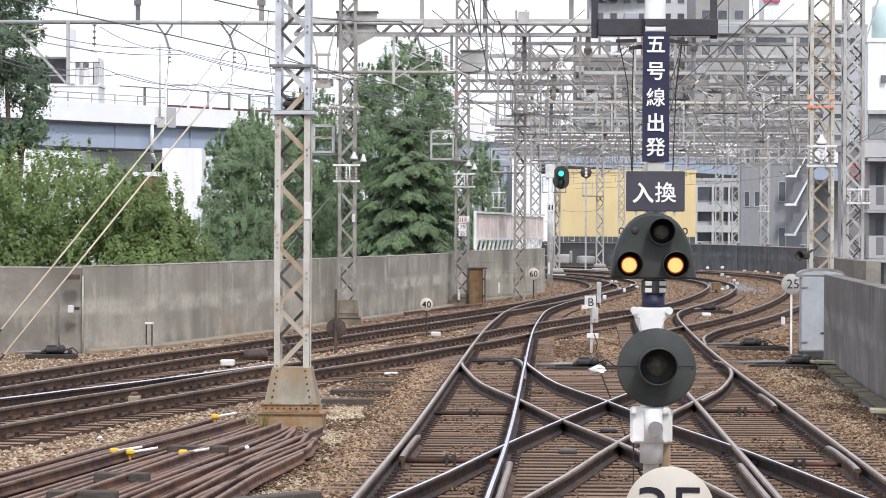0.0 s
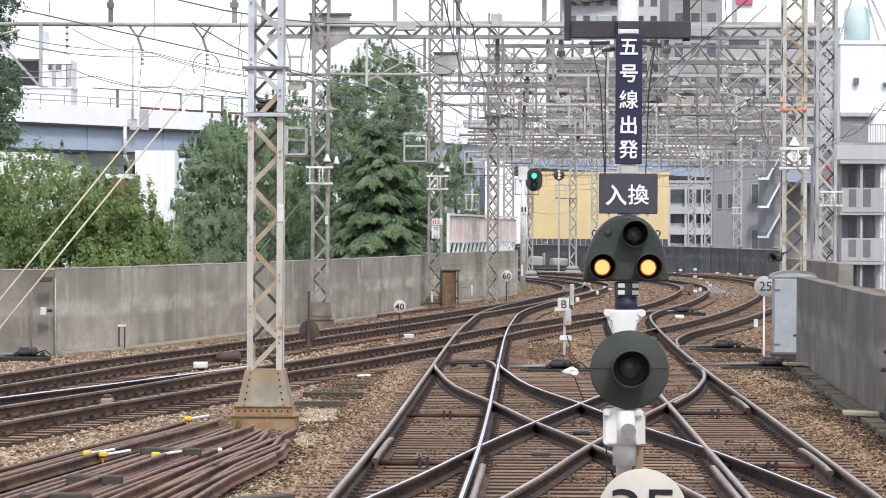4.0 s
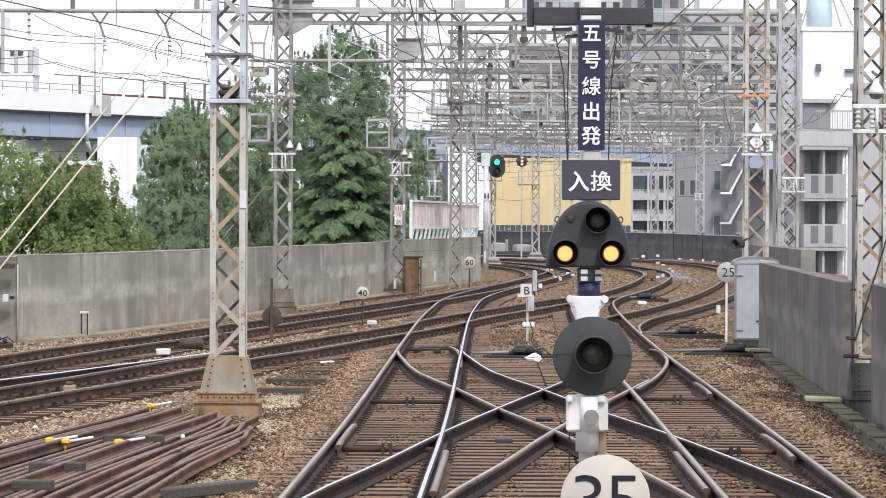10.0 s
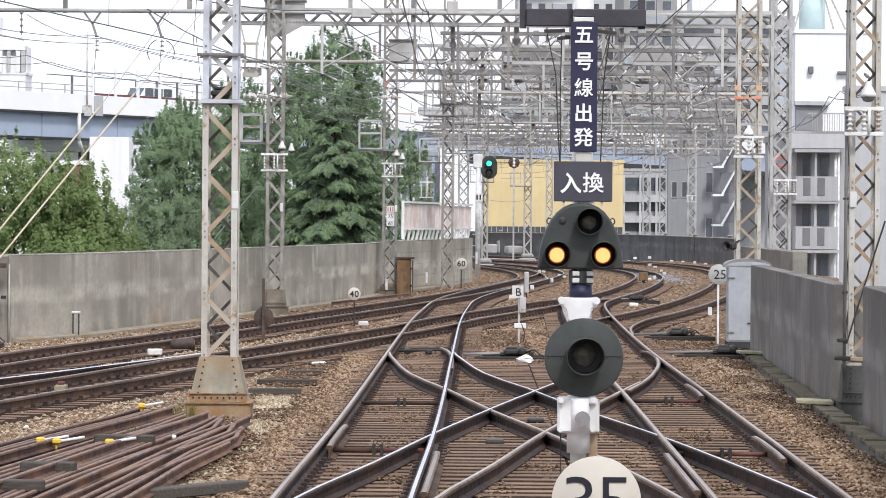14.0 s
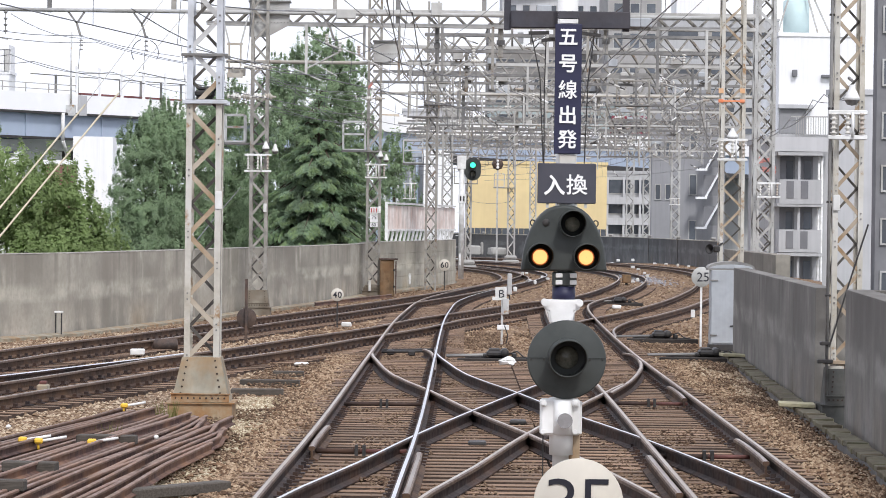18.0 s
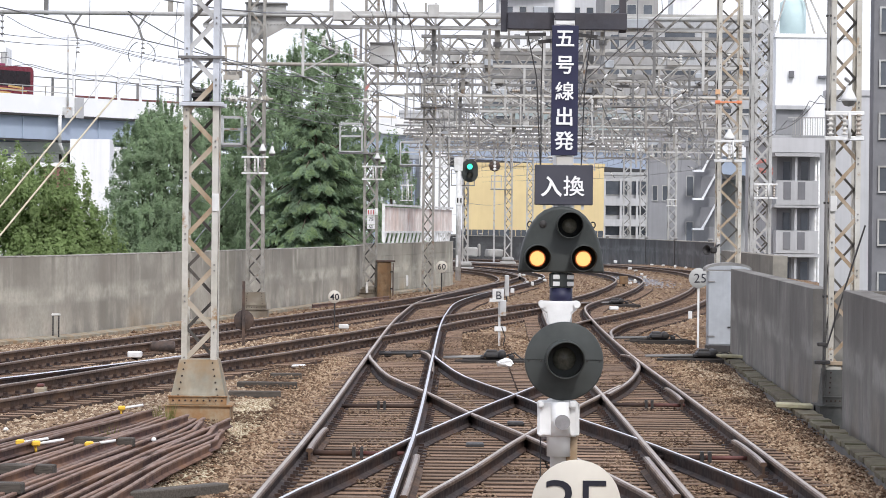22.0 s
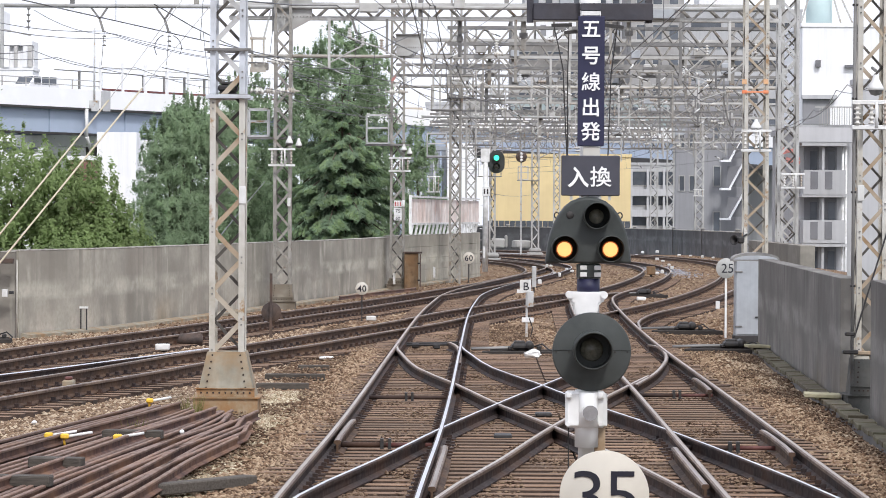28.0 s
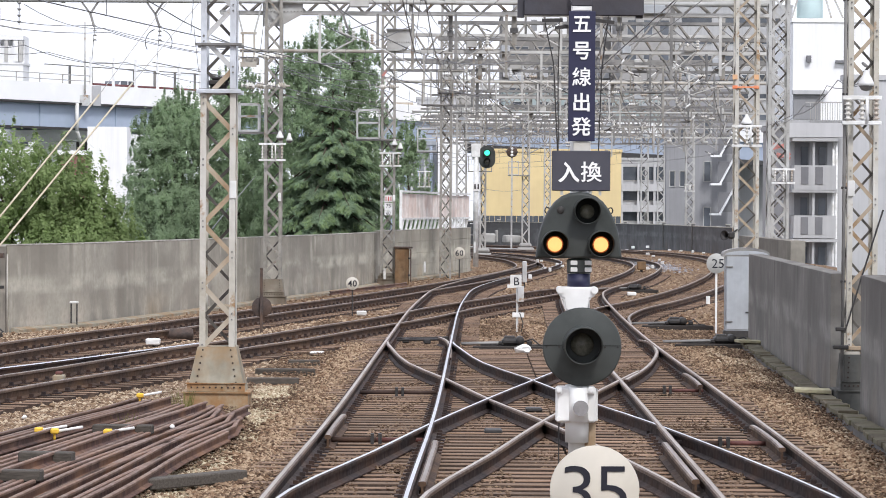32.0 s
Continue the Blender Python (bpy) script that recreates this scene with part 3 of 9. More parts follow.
def words(text, size, depth=0.003, bold=0.0):
    """A mesh of upright letters centred on the origin, facing -y."""
    cu = bpy.data.curves.new("lettering", "FONT")
    cu.body, cu.size, cu.extrude, cu.align_x, cu.align_y = text, size, depth, "CENTER", "CENTER"
    cu.resolution_u, cu.offset = 4, bold
    ob = bpy.data.objects.new("lettering", cu)
    scene.collection.objects.link(ob)
    me = bpy.data.meshes.new_from_object(ob.evaluated_get(bpy.context.evaluated_depsgraph_get()))
    bpy.data.objects.remove(ob)
    bpy.data.curves.remove(cu)
    me.transform(Matrix.Rotation(radians(90), 4, "X"))
    return me


def lettering(name, text, size, at, parent, mat, bold=0.0, sx=1.0):
    me = words(text, size, 0.003, bold)
    if len(me.vertices):
        xs = [v.co.x for v in me.vertices]
        zs = [v.co.z for v in me.vertices]
        me.transform(Matrix.Translation((-(min(xs) + max(xs)) / 2, 0, -(min(zs) + max(zs)) / 2)))
        me.transform(Matrix.Diagonal((sx, 1, 1, 1)))
    me.materials.clear()
    me.materials.append(mat)
    ob = part(name, me, mat, parent)
    ob.matrix_basis = pose(*at)
    return ob


def spline(pts, step=1.0):
    """A smooth line through points of the plan, sampled every step metres."""
    P = [Vector((*p, 0)) for p in pts]
    P = [P[0] * 2 - P[1]] + P + [P[-1] * 2 - P[-2]]
    out = []
    for i in range(1, len(P) - 2):
        n = max(1, int((P[i + 1] - P[i]).length / step))
        for k in range(n):
            t = k / n
            a, b, c, d = P[i - 1:i + 3]
            out.append(0.5 * ((2 * b) + (c - a) * t + (2 * a - 5 * b + 4 * c - d) * t * t + (3 * b - a - 3 * c + d) * t ** 3))
    out.append(P[-2])
    return out


def offset(line, o):
    out = []
    for i, p in enumerate(line):
        d = (line[min(i + 1, len(line) - 1)] - line[max(i - 1, 0)]).normalized()
        out.append(p + Vector((d.y, -d.x, 0)) * o)
    return out


def sweep(bm, line, prof, z=0.0, mats=None, ends=True):
    """Sweeps a closed profile of (side, height) along a line of the plan."""
    rings = []
    for i, p in enumerate(line):
        d = (line[min(i + 1, len(line) - 1)] - line[max(i - 1, 0)]).normalized()
        s = Vector((d.y, -d.x, 0))
        rings.append([bm.verts.new(p + s * a + Vector((0, 0, z + h))) for a, h in prof])
    n = len(prof)
    for a, b in zip(rings, rings[1:]):
        for i in range(n):
            f = bm.faces.new((a[i], b[i], b[(i + 1) % n], a[(i + 1) % n]))
            f.material_index = mats[i] if mats else 0
    if ends:
        bm.faces.new(rings[0])
        bm.faces.new(rings[-1][::-1])


RAIL = [(-0.064, -0.155), (0.064, -0.155), (0.064, -0.142), (0.011, -0.118), (0.011, -0.045), (0.033, -0.036),
        (0.033, -0.009), (0.017, 0.0), (-0.017, 0.0), (-0.033, -0.009), (-0.033, -0.036), (-0.011, -0.045),
        (-0.011, -0.118), (-0.064, -0.142)]
RAIL_M = [0] * 14
RAIL_M[7] = 1
for k in (5, 6, 8, 9):
    RAIL_M[k] = 2


def rail(line, name="rail", z=0.0, parent=None, top=None, label="", side=None):
    bm = bmesh.new()
    sweep(bm, line, RAIL, z, RAIL_M)
    return part(name, bm, (side or M_RAIL, top or M_RAIL_TOP, M_RAIL_HEAD if top in (M_RAIL_MID, M_RAIL_DULL) else M_RAIL), parent, label)


# ---- ground ----
bm = bmesh.new()
bmesh.ops.create_grid(bm, x_segments=30, y_segments=30, size=2500)
for v in bm.verts:
    v.co.z = TOWN
tagged(part("ground", bm, M_TOWN), "dark street level ground around the railway", "ground", kind="structure")

# ballast bed of the railway, a raised deck between the two walls
LEFT_EDGE = [(-14, -60), (-14, 60.6), (-8.5, 61.0), (-7.4, 64.0), (-5.9, 72.6), (-4.4, 82.5), (-3.0, 91.0), (-1.5, 103.5), (0.8, 118), (1.7, 128), (1.2, 136), (-2, 150), (-8, 165), (-16, 180), (-26, 200), (-30, 240)]
RIGHT_EDGE = [(4.6, -60), (4.4, 4), (4.45, 24), (4.9, 31.6), (5.18, 38.7), (5.58, 48), (6.03, 58.3), (6.35, 64), (9.2, 80), (14.5, 110), (18.4, 140), (18, 165), (17.2, 181), (15.6, 212), (12.8, 228), (7.7, 240)]


L_LINE = [(-3.0, -60), (-1.75, -15), (-1.27, 4), (-0.95, 16), (-0.75, 25.4), (-0.58, 32.5), (-0.45, 39.8), (-0.27, 52), (0.0, 69), (0.28, 80), (0.62, 89), (1.4, 98.5), (2.9, 112), (4.5, 127), (5.2, 138), (4.8, 150), (3.2, 162), (0.5, 176), (-4, 192)]
R_LINE = [(2.1, -60), (2.5, -15), (2.64, 4), (2.9, 25), (3.08, 39), (3.28, 55), (3.66, 71.5), (4.1, 84), (4.75, 91), (6.3, 102), (8.0, 117), (9.2, 132), (9.3, 146), (8.2, 160), (5.6, 174), (2, 186), (-4, 200)]


def along(pts, y):
    for (xa, ya), (xb, yb) in zip(pts, pts[1:]):
        if ya <= y <= yb:
            return xa + (xb - xa) * (y - ya) / max(yb - ya, 1e-6)
    return pts[-1][0]


def bed_dip(x, y):
    """How far the ballast lies below the sleeper tops where the two tracks cross."""
    e = min((x - along(L_LINE, y) + 1.05) / 0.25, (along(R_LINE, y) + 1.1 - x) / 0.25, (y - 19) / 2, (56 - y) / 3)
    return 0.035 * min(1.0, max(0.0, e))


bm = bmesh.new()
ys = [-60 + 4 * i for i in range(16)] + [4 + 0.5 * i for i in range(120)] + [64 + 1.5 * i for i in range(90)]
rows = []
for y in ys:
    a, b = along(LEFT_EDGE, y), along(RIGHT_EDGE, y) + 0.1
    row = []
    k = 60
    for i in range(k + 1):
        x = a + (b - a) * i / k
        z = BED - 0.02 + 0.03 * noise.noise((x * 1.1, y * 0.8, 0)) + 0.02 * noise.noise((x * 3.3, y * 3.1, 4)) - bed_dip(x, y)
        row.append(bm.verts.new((x, y, z)))
    rows.append(row)
for r, s in zip(rows, rows[1:]):
    for i in range(len(r) - 1):
        bm.faces.new((r[i], r[i + 1], s[i + 1], s[i])).smooth = True
tagged(part("trackbed", bm, M_BALLAST), "rust-brown stone ballast bed between the concrete walls", "track bed", kind="structure")

# ---- tracks ----
G = 1.067 / 2 + 0.033
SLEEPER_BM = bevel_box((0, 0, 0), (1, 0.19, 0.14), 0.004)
# tops bleached; all other faces get the side colour with painted shade
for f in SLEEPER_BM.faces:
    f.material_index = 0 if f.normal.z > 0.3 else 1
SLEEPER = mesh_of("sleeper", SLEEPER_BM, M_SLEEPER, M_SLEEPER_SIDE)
T3_LINE = [(-9.6, 34), (-7.9, 43.5), (-6.31, 53.9), (-5.28, 59.1), (-4.55, 63.5), (-3.62, 69.1), (-2.55, 75.2), (-1.05, 84.3), (0.65, 95.5), (2.3, 108), (3.7, 121), (4.1, 133), (3.6, 146), (1.8, 159), (-1, 173), (-6, 188)]
T4_LINE = [(-7.4, 30), (-5.9, 38.6), (-4.75, 44.2), (-3.65, 50.4), (-2.83, 53.9), (-1.8, 59.3), (-0.53, 65.5), (0.55, 72.4), (2.1, 80.2), (3.6, 87.9), (4.75, 91.5)]
C1_LINE = [(-0.84, 21), (-0.6, 24.8), (0.0, 28.8), (0.58, 32.9), (1.34, 37.7), (1.81, 40.5), (2.2, 42.8), (2.4, 43.9)]
C2_LINE = [(2.85, 21), (2.68, 24.7), (2.36, 28.2), (1.82, 33), (1.27, 37), (0.72, 41.8), (0.44, 43.8), (0.19, 45.9), (0.05, 47.7), (-0.09, 50.2), (-0.19, 52), (-0.25, 54.5), (-0.2, 57)]
T5_LINE = [(3.45, 62), (3.75, 67), (4.5, 72.5), (5.6, 78), (7.2, 87), (9.0, 99), (11.0, 115), (12.9, 135), (13.7, 150), (13.3, 164), (11.5, 178), (8.5, 190), (4, 201), (-3, 212)]


def track(name, pts, label, polish=(1, 1), sleepers=(0, 0), pitch=0.48, halves=None, z=0.0):
    t = empty(name)
    line = spline(pts, 1.2)
    for s in (-1, 1):
        rail(offset(line, s * G), z=z, parent=t, top=(M_RAIL_DULL, M_RAIL_TOP, M_RAIL_MID)[polish[(s + 1) // 2]], side=M_RAIL if 2 in polish else M_RAIL_BROWN)
    fine = spline(pts, 0.02)
    plates = bmesh.new()
    last, acc = None, 0.0
    for i, p in enumerate(fine):
        if last is not None:
            acc += (p - last).length
        last = p
        if not (sleepers[0] <= p.y <= sleepers[1]) or acc < pitch:
            continue
        acc = 0.0
        d = (fine[min(i + 1, len(fine) - 1)] - fine[i - 1]).normalized()
        ang = -math.atan2(d.x, d.y)
        a, b = (-1.06, 1.06)
        if halves:
            a, b = halves(p)
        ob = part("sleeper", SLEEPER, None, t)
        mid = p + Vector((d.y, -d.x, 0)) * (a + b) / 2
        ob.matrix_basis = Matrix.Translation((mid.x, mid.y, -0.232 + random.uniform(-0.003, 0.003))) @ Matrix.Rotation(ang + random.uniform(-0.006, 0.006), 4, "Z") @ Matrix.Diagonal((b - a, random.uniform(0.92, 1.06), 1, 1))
        for s in (-1, 1):
            q = p + Vector((d.y, -d.x, 0)) * s * G
            rot = Matrix.Rotation(ang, 3, "Z")
            box(plates, (q.x, q.y, -0.155), (0.3, 0.15, 0.02), rot)
            for o in (-0.085, 0.085):
                e = q + Vector((d.y, -d.x, 0)) * o
                box(plates, (e.x, e.y, -0.13), (0.05, 0.05, 0.05), rot)
    if len(plates.verts):
        tagged(part("rail_fastening", plates, M_RAIL, t), kind="stuff")
    else:
        plates.free()
    return tagged(t, label, "railway track", kind="structure")


def l_half(p):
    if 20 < p.y < 54:
        return -0.97 + random.uniform(-0.08, 0.08), 0.97 - p.x + 0.012 * p.y
    return -1.06, 1.06


def r_half(p):
    if 20 < p.y < 54:
        return 0.99 - p.x + 0.012 * p.y, 1.0 + random.uniform(-0.1, 0.1)
    return -1.06, 1.06


track("track_main", L_LINE, "narrow gauge track with polished rails on brown wooden sleepers", polish=(2, 1), sleepers=(-8, 120), pitch=0.41, halves=l_half)
track("track_second", R_LINE, "narrow gauge track with polished rails on brown wooden sleepers", polish=(2, 2), sleepers=(-8, 120), pitch=0.41, halves=r_half)
track("track_wall_side", T3_LINE, "curved track with dull rails beside the concrete wall", (0, 0), sleepers=(36, 110))
track("track_crossing", T4_LINE, "curved track with worn rails crossing the main track", (0, 0), sleepers=(32, 90), z=-0.004)
track("track_siding", T5_LINE, "siding track with rusty rails curving away", (0, 0), sleepers=(66, 120), z=-0.004)
track("crossover_away", C1_LINE, "diagonal crossover rails of the scissors crossing", (1, 2), z=-0.004)
track("crossover_back", C2_LINE, "diagonal crossover rails of the scissors crossing", (2, 1), z=-0.008)


# end of the island platform under the viewpoint
plat = empty("platform_end")
bm = bmesh.new()
for za, zb, o in ((-0.5, 0.86, 0.0), (0.862, 1.0, 0.05)):
    v = []
    for z in (za, zb):
        v.append([bm.verts.new((x, y, z)) for x, y in ((-1.35 - o, -60), (0.55 + o, -60), (1.2 + o, 0.5 + o), (-0.02 - o, 0.5 + o))])
    bm.faces.new(v[0][::-1])
    bm.faces.new(v[1])
    for i in range(4):
        j = (i + 1) % 4
        bm.faces.new((v[0][i], v[0][j], v[1][j], v[1][i]))
part("slab", bm, M_CONCRETE, plat)
tagged(plat, "plain concrete end of a narrow island platform", "platform", kind="structure")


# ---- walls ----
def wall(name, pts, z0, z1, thick, mat, label, coping=0.0, panel=3.0, side=1, lip=0.06, courses=1):
    """A run of cast panels along a line of the plan, each its own piece, on a core behind the joints."""
    w = empty(name)
    P = [Vector((*p, 0)) for p in pts]
    core = bmesh.new()
    for a, b in zip(P, P[1:]):
        d = (b - a).normalized()
        s = Vector((d.y, -d.x, 0)) * side
        bar(core, a + Vector((0, 0, (z0 + z1) / 2)) - s * thick * 0.5, b + Vector((0, 0, (z0 + z1) / 2)) - s * thick * 0.5, thick * 0.7, z1 - z0 - 0.04)
        n = max(1, round((b - a).length / panel))
        L = (b - a).length / n
        hc = (z1 - z0) / courses
        for k in range(courses):
            for i in range(n + k % 2):
                lo, hi = max(0.0, (i - 0.5 * (k % 2)) * L), min(n * L, (i + 1 - 0.5 * (k % 2)) * L)
                c = a + d * (lo + hi) / 2
                bm = bevel_box((0, 0, 0), (thick, hi - lo - 0.012, hc - (0.008 if courses > 1 else 0.0)), 0.006)
                ob = part("panel", bm, mat, w)
                ob.matrix_basis = Matrix.Translation((c.x - s.x * thick / 2, c.y - s.y * thick / 2, z0 + hc * (k + 0.5))) @ Matrix.Rotation(-math.atan2(d.x, d.y), 4, "Z")
        if coping:
            cp = bmesh.new()
            bar(cp, a + Vector((0, 0, z1 + coping / 2 + 0.002)) - s * thick / 2, b + Vector((0, 0, z1 + coping / 2 + 0.002)) - s * thick / 2, thick + lip, coping)
            part("coping", cp, M_COPING, w)
    part("core", core, mat, w)
    return tagged(w, label, "wall", kind="structure")


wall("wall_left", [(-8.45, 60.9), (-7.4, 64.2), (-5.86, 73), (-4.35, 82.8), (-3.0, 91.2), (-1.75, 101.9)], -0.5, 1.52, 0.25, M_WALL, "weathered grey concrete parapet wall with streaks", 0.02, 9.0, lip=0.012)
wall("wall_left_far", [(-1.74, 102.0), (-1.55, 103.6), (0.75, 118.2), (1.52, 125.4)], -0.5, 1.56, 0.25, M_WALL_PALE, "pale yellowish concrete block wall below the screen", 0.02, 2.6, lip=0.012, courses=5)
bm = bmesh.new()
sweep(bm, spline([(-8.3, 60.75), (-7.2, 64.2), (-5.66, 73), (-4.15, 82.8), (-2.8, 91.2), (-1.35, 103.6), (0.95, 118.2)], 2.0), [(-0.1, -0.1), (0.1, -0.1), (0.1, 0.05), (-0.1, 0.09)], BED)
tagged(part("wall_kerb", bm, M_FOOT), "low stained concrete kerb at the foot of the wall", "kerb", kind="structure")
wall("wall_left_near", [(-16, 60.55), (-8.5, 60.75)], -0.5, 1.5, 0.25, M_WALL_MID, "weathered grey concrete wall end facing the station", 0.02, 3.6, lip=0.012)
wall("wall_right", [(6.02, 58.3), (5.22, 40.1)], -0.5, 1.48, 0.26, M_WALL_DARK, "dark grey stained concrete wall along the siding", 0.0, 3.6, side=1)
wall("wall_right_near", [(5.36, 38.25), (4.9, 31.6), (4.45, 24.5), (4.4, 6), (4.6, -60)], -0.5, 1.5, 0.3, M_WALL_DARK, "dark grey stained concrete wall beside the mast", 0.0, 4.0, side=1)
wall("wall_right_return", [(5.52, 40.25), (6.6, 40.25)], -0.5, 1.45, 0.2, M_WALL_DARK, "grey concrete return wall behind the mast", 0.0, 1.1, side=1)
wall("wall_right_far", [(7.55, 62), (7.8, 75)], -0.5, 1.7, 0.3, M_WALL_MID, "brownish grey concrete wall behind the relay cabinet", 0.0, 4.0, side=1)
wall("wall_far", [(17.5, 176), (17.2, 181), (15.6, 212), (12.8, 228), (7.7, 239), (0, 248), (-24, 266)], -0.5, 1.35, 0.3, M_WALL_FAR, "dark concrete parapet on the outside of the far curve", 0.05, 5.0)


for f, x, y in ((0, 17.45, 178.5), (1, 16.6, 192.6), (2, 15.85, 207), (3, 14.1, 221), (4, 10.9, 232), (5, 5.4, 241.9), (6, -4.5, 251.5)):
    t = empty("wall_pilaster", pose(x - 0.25, y - 0.1, BED))
    part("shaft", bevel_box((0, 0, 0.85), (0.22, 0.3, 1.7), 0.02), M_CONCRETE_DARK, t)
    part("cap", bevel_box((0, 0, 1.74), (0.3, 0.38, 0.07), 0.015), M_CONCRETE, t)
    tagged(t, "grey concrete pilaster against the far parapet", "pilaster", group="wall pilasters")

# ---- lattice masts ----
def lattice(name, x, y, w, z0, z1, pitch, leg, lace, mat, lace_mat, label, fine=False, depth=None, turn=0.0, split=None):
    """Four legs and zigzag lacing on each face."""
    t = empty(name, pose(x, y, z0, 0, 0, turn))
    h, dp = z1 - z0, depth or w
    for sx in (-1, 1):
        for sy in (-1, 1):
            for za, zb, mt, nm in ((0, split or h, mat, "leg"), (split, h, M_SHELF, "upper_leg")) if split else ((0, h, mat, "leg"),):
                bm = bmesh.new()
                bar(bm, (sx * (w - leg) / 2, sy * (dp / 2 - 0.006), za), (sx * (w - leg) / 2, sy * (dp / 2 - 0.006), zb), leg, 0.012, up=(0, 1, 0))
                bar(bm, (sx * (w / 2 - 0.006), sy * (dp / 2 - leg / 2 - 0.013), za), (sx * (w / 2 - 0.006), sy * (dp / 2 - leg / 2 - 0.013), zb), 0.012, leg, up=(0, 1, 0))
                if fine and y < 110 and sy < 0:
                    for i in range(int(h / pitch)):
                        if za <= i * pitch < zb and (i % 2 == 0) == (sx < 0):
                            for o in (-0.036, 0.036):
                                box(bm, (sx * (w - leg) / 2, sy * (dp / 2 + 0.006), i * pitch + o), (0.02, 0.016, 0.02), mi=1)
                part(nm, bm, (mt, M_STEEL_DARK), t)
    joined = bmesh.new()
    k = int(h / pitch)
    shared = {}
    for face in range(4):
        for i in range(k):
            a = -1 if (i + face) % 2 else 1
            za, zb = i * pitch, (i + 1) * pitch
            if face < 2:
                yy = (dp / 2 - 0.02) * (1 if face else -1)
                p, q = (-a * (w - leg) / 2, yy, za), (a * (w - leg) / 2, yy, zb)
                up = (0, 1, 0)
            else:
                xx = (w / 2 - 0.02) * (1 if face == 3 else -1)
                p, q = (xx, -a * (dp - leg) / 2, za), (xx, a * (dp - leg) / 2, zb)
                up = (1, 0, 0)
            if fine:
                high = bool(split) and za >= split - 0.05
                key = (face, a, high)
                if key not in shared:
                    bm = bmesh.new()
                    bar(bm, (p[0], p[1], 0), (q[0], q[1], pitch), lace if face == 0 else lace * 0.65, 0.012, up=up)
                    # only the front face keeps lace_mat, the others carry painted shade
                    shared[key] = mesh_of("lacing_bar", bm, (M_STEEL if high else lace_mat) if face == 0 else M_LACE_SHADED)
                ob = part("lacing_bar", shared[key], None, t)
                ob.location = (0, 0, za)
            else:
                bar(joined, p, q, lace, 0.012, up=up)
    if fine:
        joined.free()
    else:
        part("lacing", joined, lace_mat, t)
    return tagged(t, label, "catenary mast", group="catenary masts")


def gantry(name, y, x0, x1, z, dz, mat, label, panel=0.75, chord=0.09, tilt=0.0, dp=0.4):
    """A lattice portal beam with top and bottom chords and zigzag webs."""
    t = empty(name, pose((x0 + x1) / 2, y, z, 0, 0, tilt))
    L = x1 - x0
    for sy in (-1, 1):
        for k in (0, 1):
            bm = bmesh.new()
            bar(bm, (-L / 2, sy * dp / 2, k * dz), (L / 2, sy * dp / 2, k * dz), 0.014, chord)
            bar(bm, (-L / 2, sy * (dp / 2 - chord / 2 - 0.008), k * dz + (chord / 2 - 0.007) * (1 if k else -1)), (L / 2, sy * (dp / 2 - chord / 2 - 0.008), k * dz + (chord / 2 - 0.007) * (1 if k else -1)), chord, 0.014)
            part("chord", bm, mat, t)
        web = bmesh.new()
        n = round(L / panel)
        for i in range(n):
            xa, xb = -L / 2 + L * i / n, -L / 2 + L * (i + 1) / n
            xm = (xa + xb) / 2
            bar(web, (xa, sy * dp / 2, 0), (xm, sy * dp / 2, dz), 0.05, 0.012, up=(0, 1, 0))
            bar(web, (xm, sy * dp / 2, dz), (xb, sy * dp / 2, 0), 0.05, 0.012, up=(0, 1, 0))
        # back web takes the shade-coloured steel
        part("web", web, M_LACE_SHADED if sy > 0 else M_STEEL_AGED, t)
    return tagged(t, label, "gantry beam", group="catenary gantries")


near = "grey galvanised lattice mast with rust-stained lacing"
lattice("catenary_mast", -2.693, 38.3, 0.44, 0.55, 11.5, 0.385, 0.075, 0.06, M_STEEL_TAN, M_STEEL_RUST, near + " on a tapered footing", True, split=3.19)
lattice("catenary_mast", 5.507, 39.4, 0.39, -0.1, 10.5, 0.36, 0.066, 0.048, M_STEEL_TAN, M_STEEL_RUST, near + " beside the wall", True)
lattice("catenary_mast", 6.429, 63, 0.5, -0.3, 12, 0.42, 0.072, 0.05, M_STEEL_TAN, M_STEEL_RUST, "grey lattice mast with an orange painted band", True)
lattice("catenary_mast", -4.205, 80, 0.47, -0.3, 12, 0.45, 0.08, 0.065, M_STEEL_AGED, M_STEEL_AGED, "dark aged lattice mast in front of the wall", True)
lattice("catenary_mast", -1.508, 100.4, 0.48, -0.3, 12, 0.5, 0.08, 0.065, M_STEEL_AGED, M_STEEL_AGED, "dark aged lattice mast beside a brown cabinet", True)
lattice("catenary_mast", 0.43, 112, 0.44, -0.3, 9.1, 0.5, 0.08, 0.065, M_STEEL_AGED, M_STEEL_AGED, "dark aged lattice mast near the corrugated screen", True)
FAR = "pale lattice mast of the far catenary gantries"
for px, y, w in ((9.666, 86, 0.6), (0.516, 128, 0.5), (1.353, 150, 0.55), (2.568, 160, 0.36), (5.599, 186, 0.5),
                 (16.747, 200, 0.6), (15.512, 225, 0.6), (7.983, 215, 0.5), (17.833, 240, 0.6), (12.425, 110, 0.6)):
    lattice("catenary_mast", px, y, w, BED - 0.2, 11.5, 0.55, 0.09, 0.07, M_STEEL_PALE, M_STEEL_PALE, FAR, True)

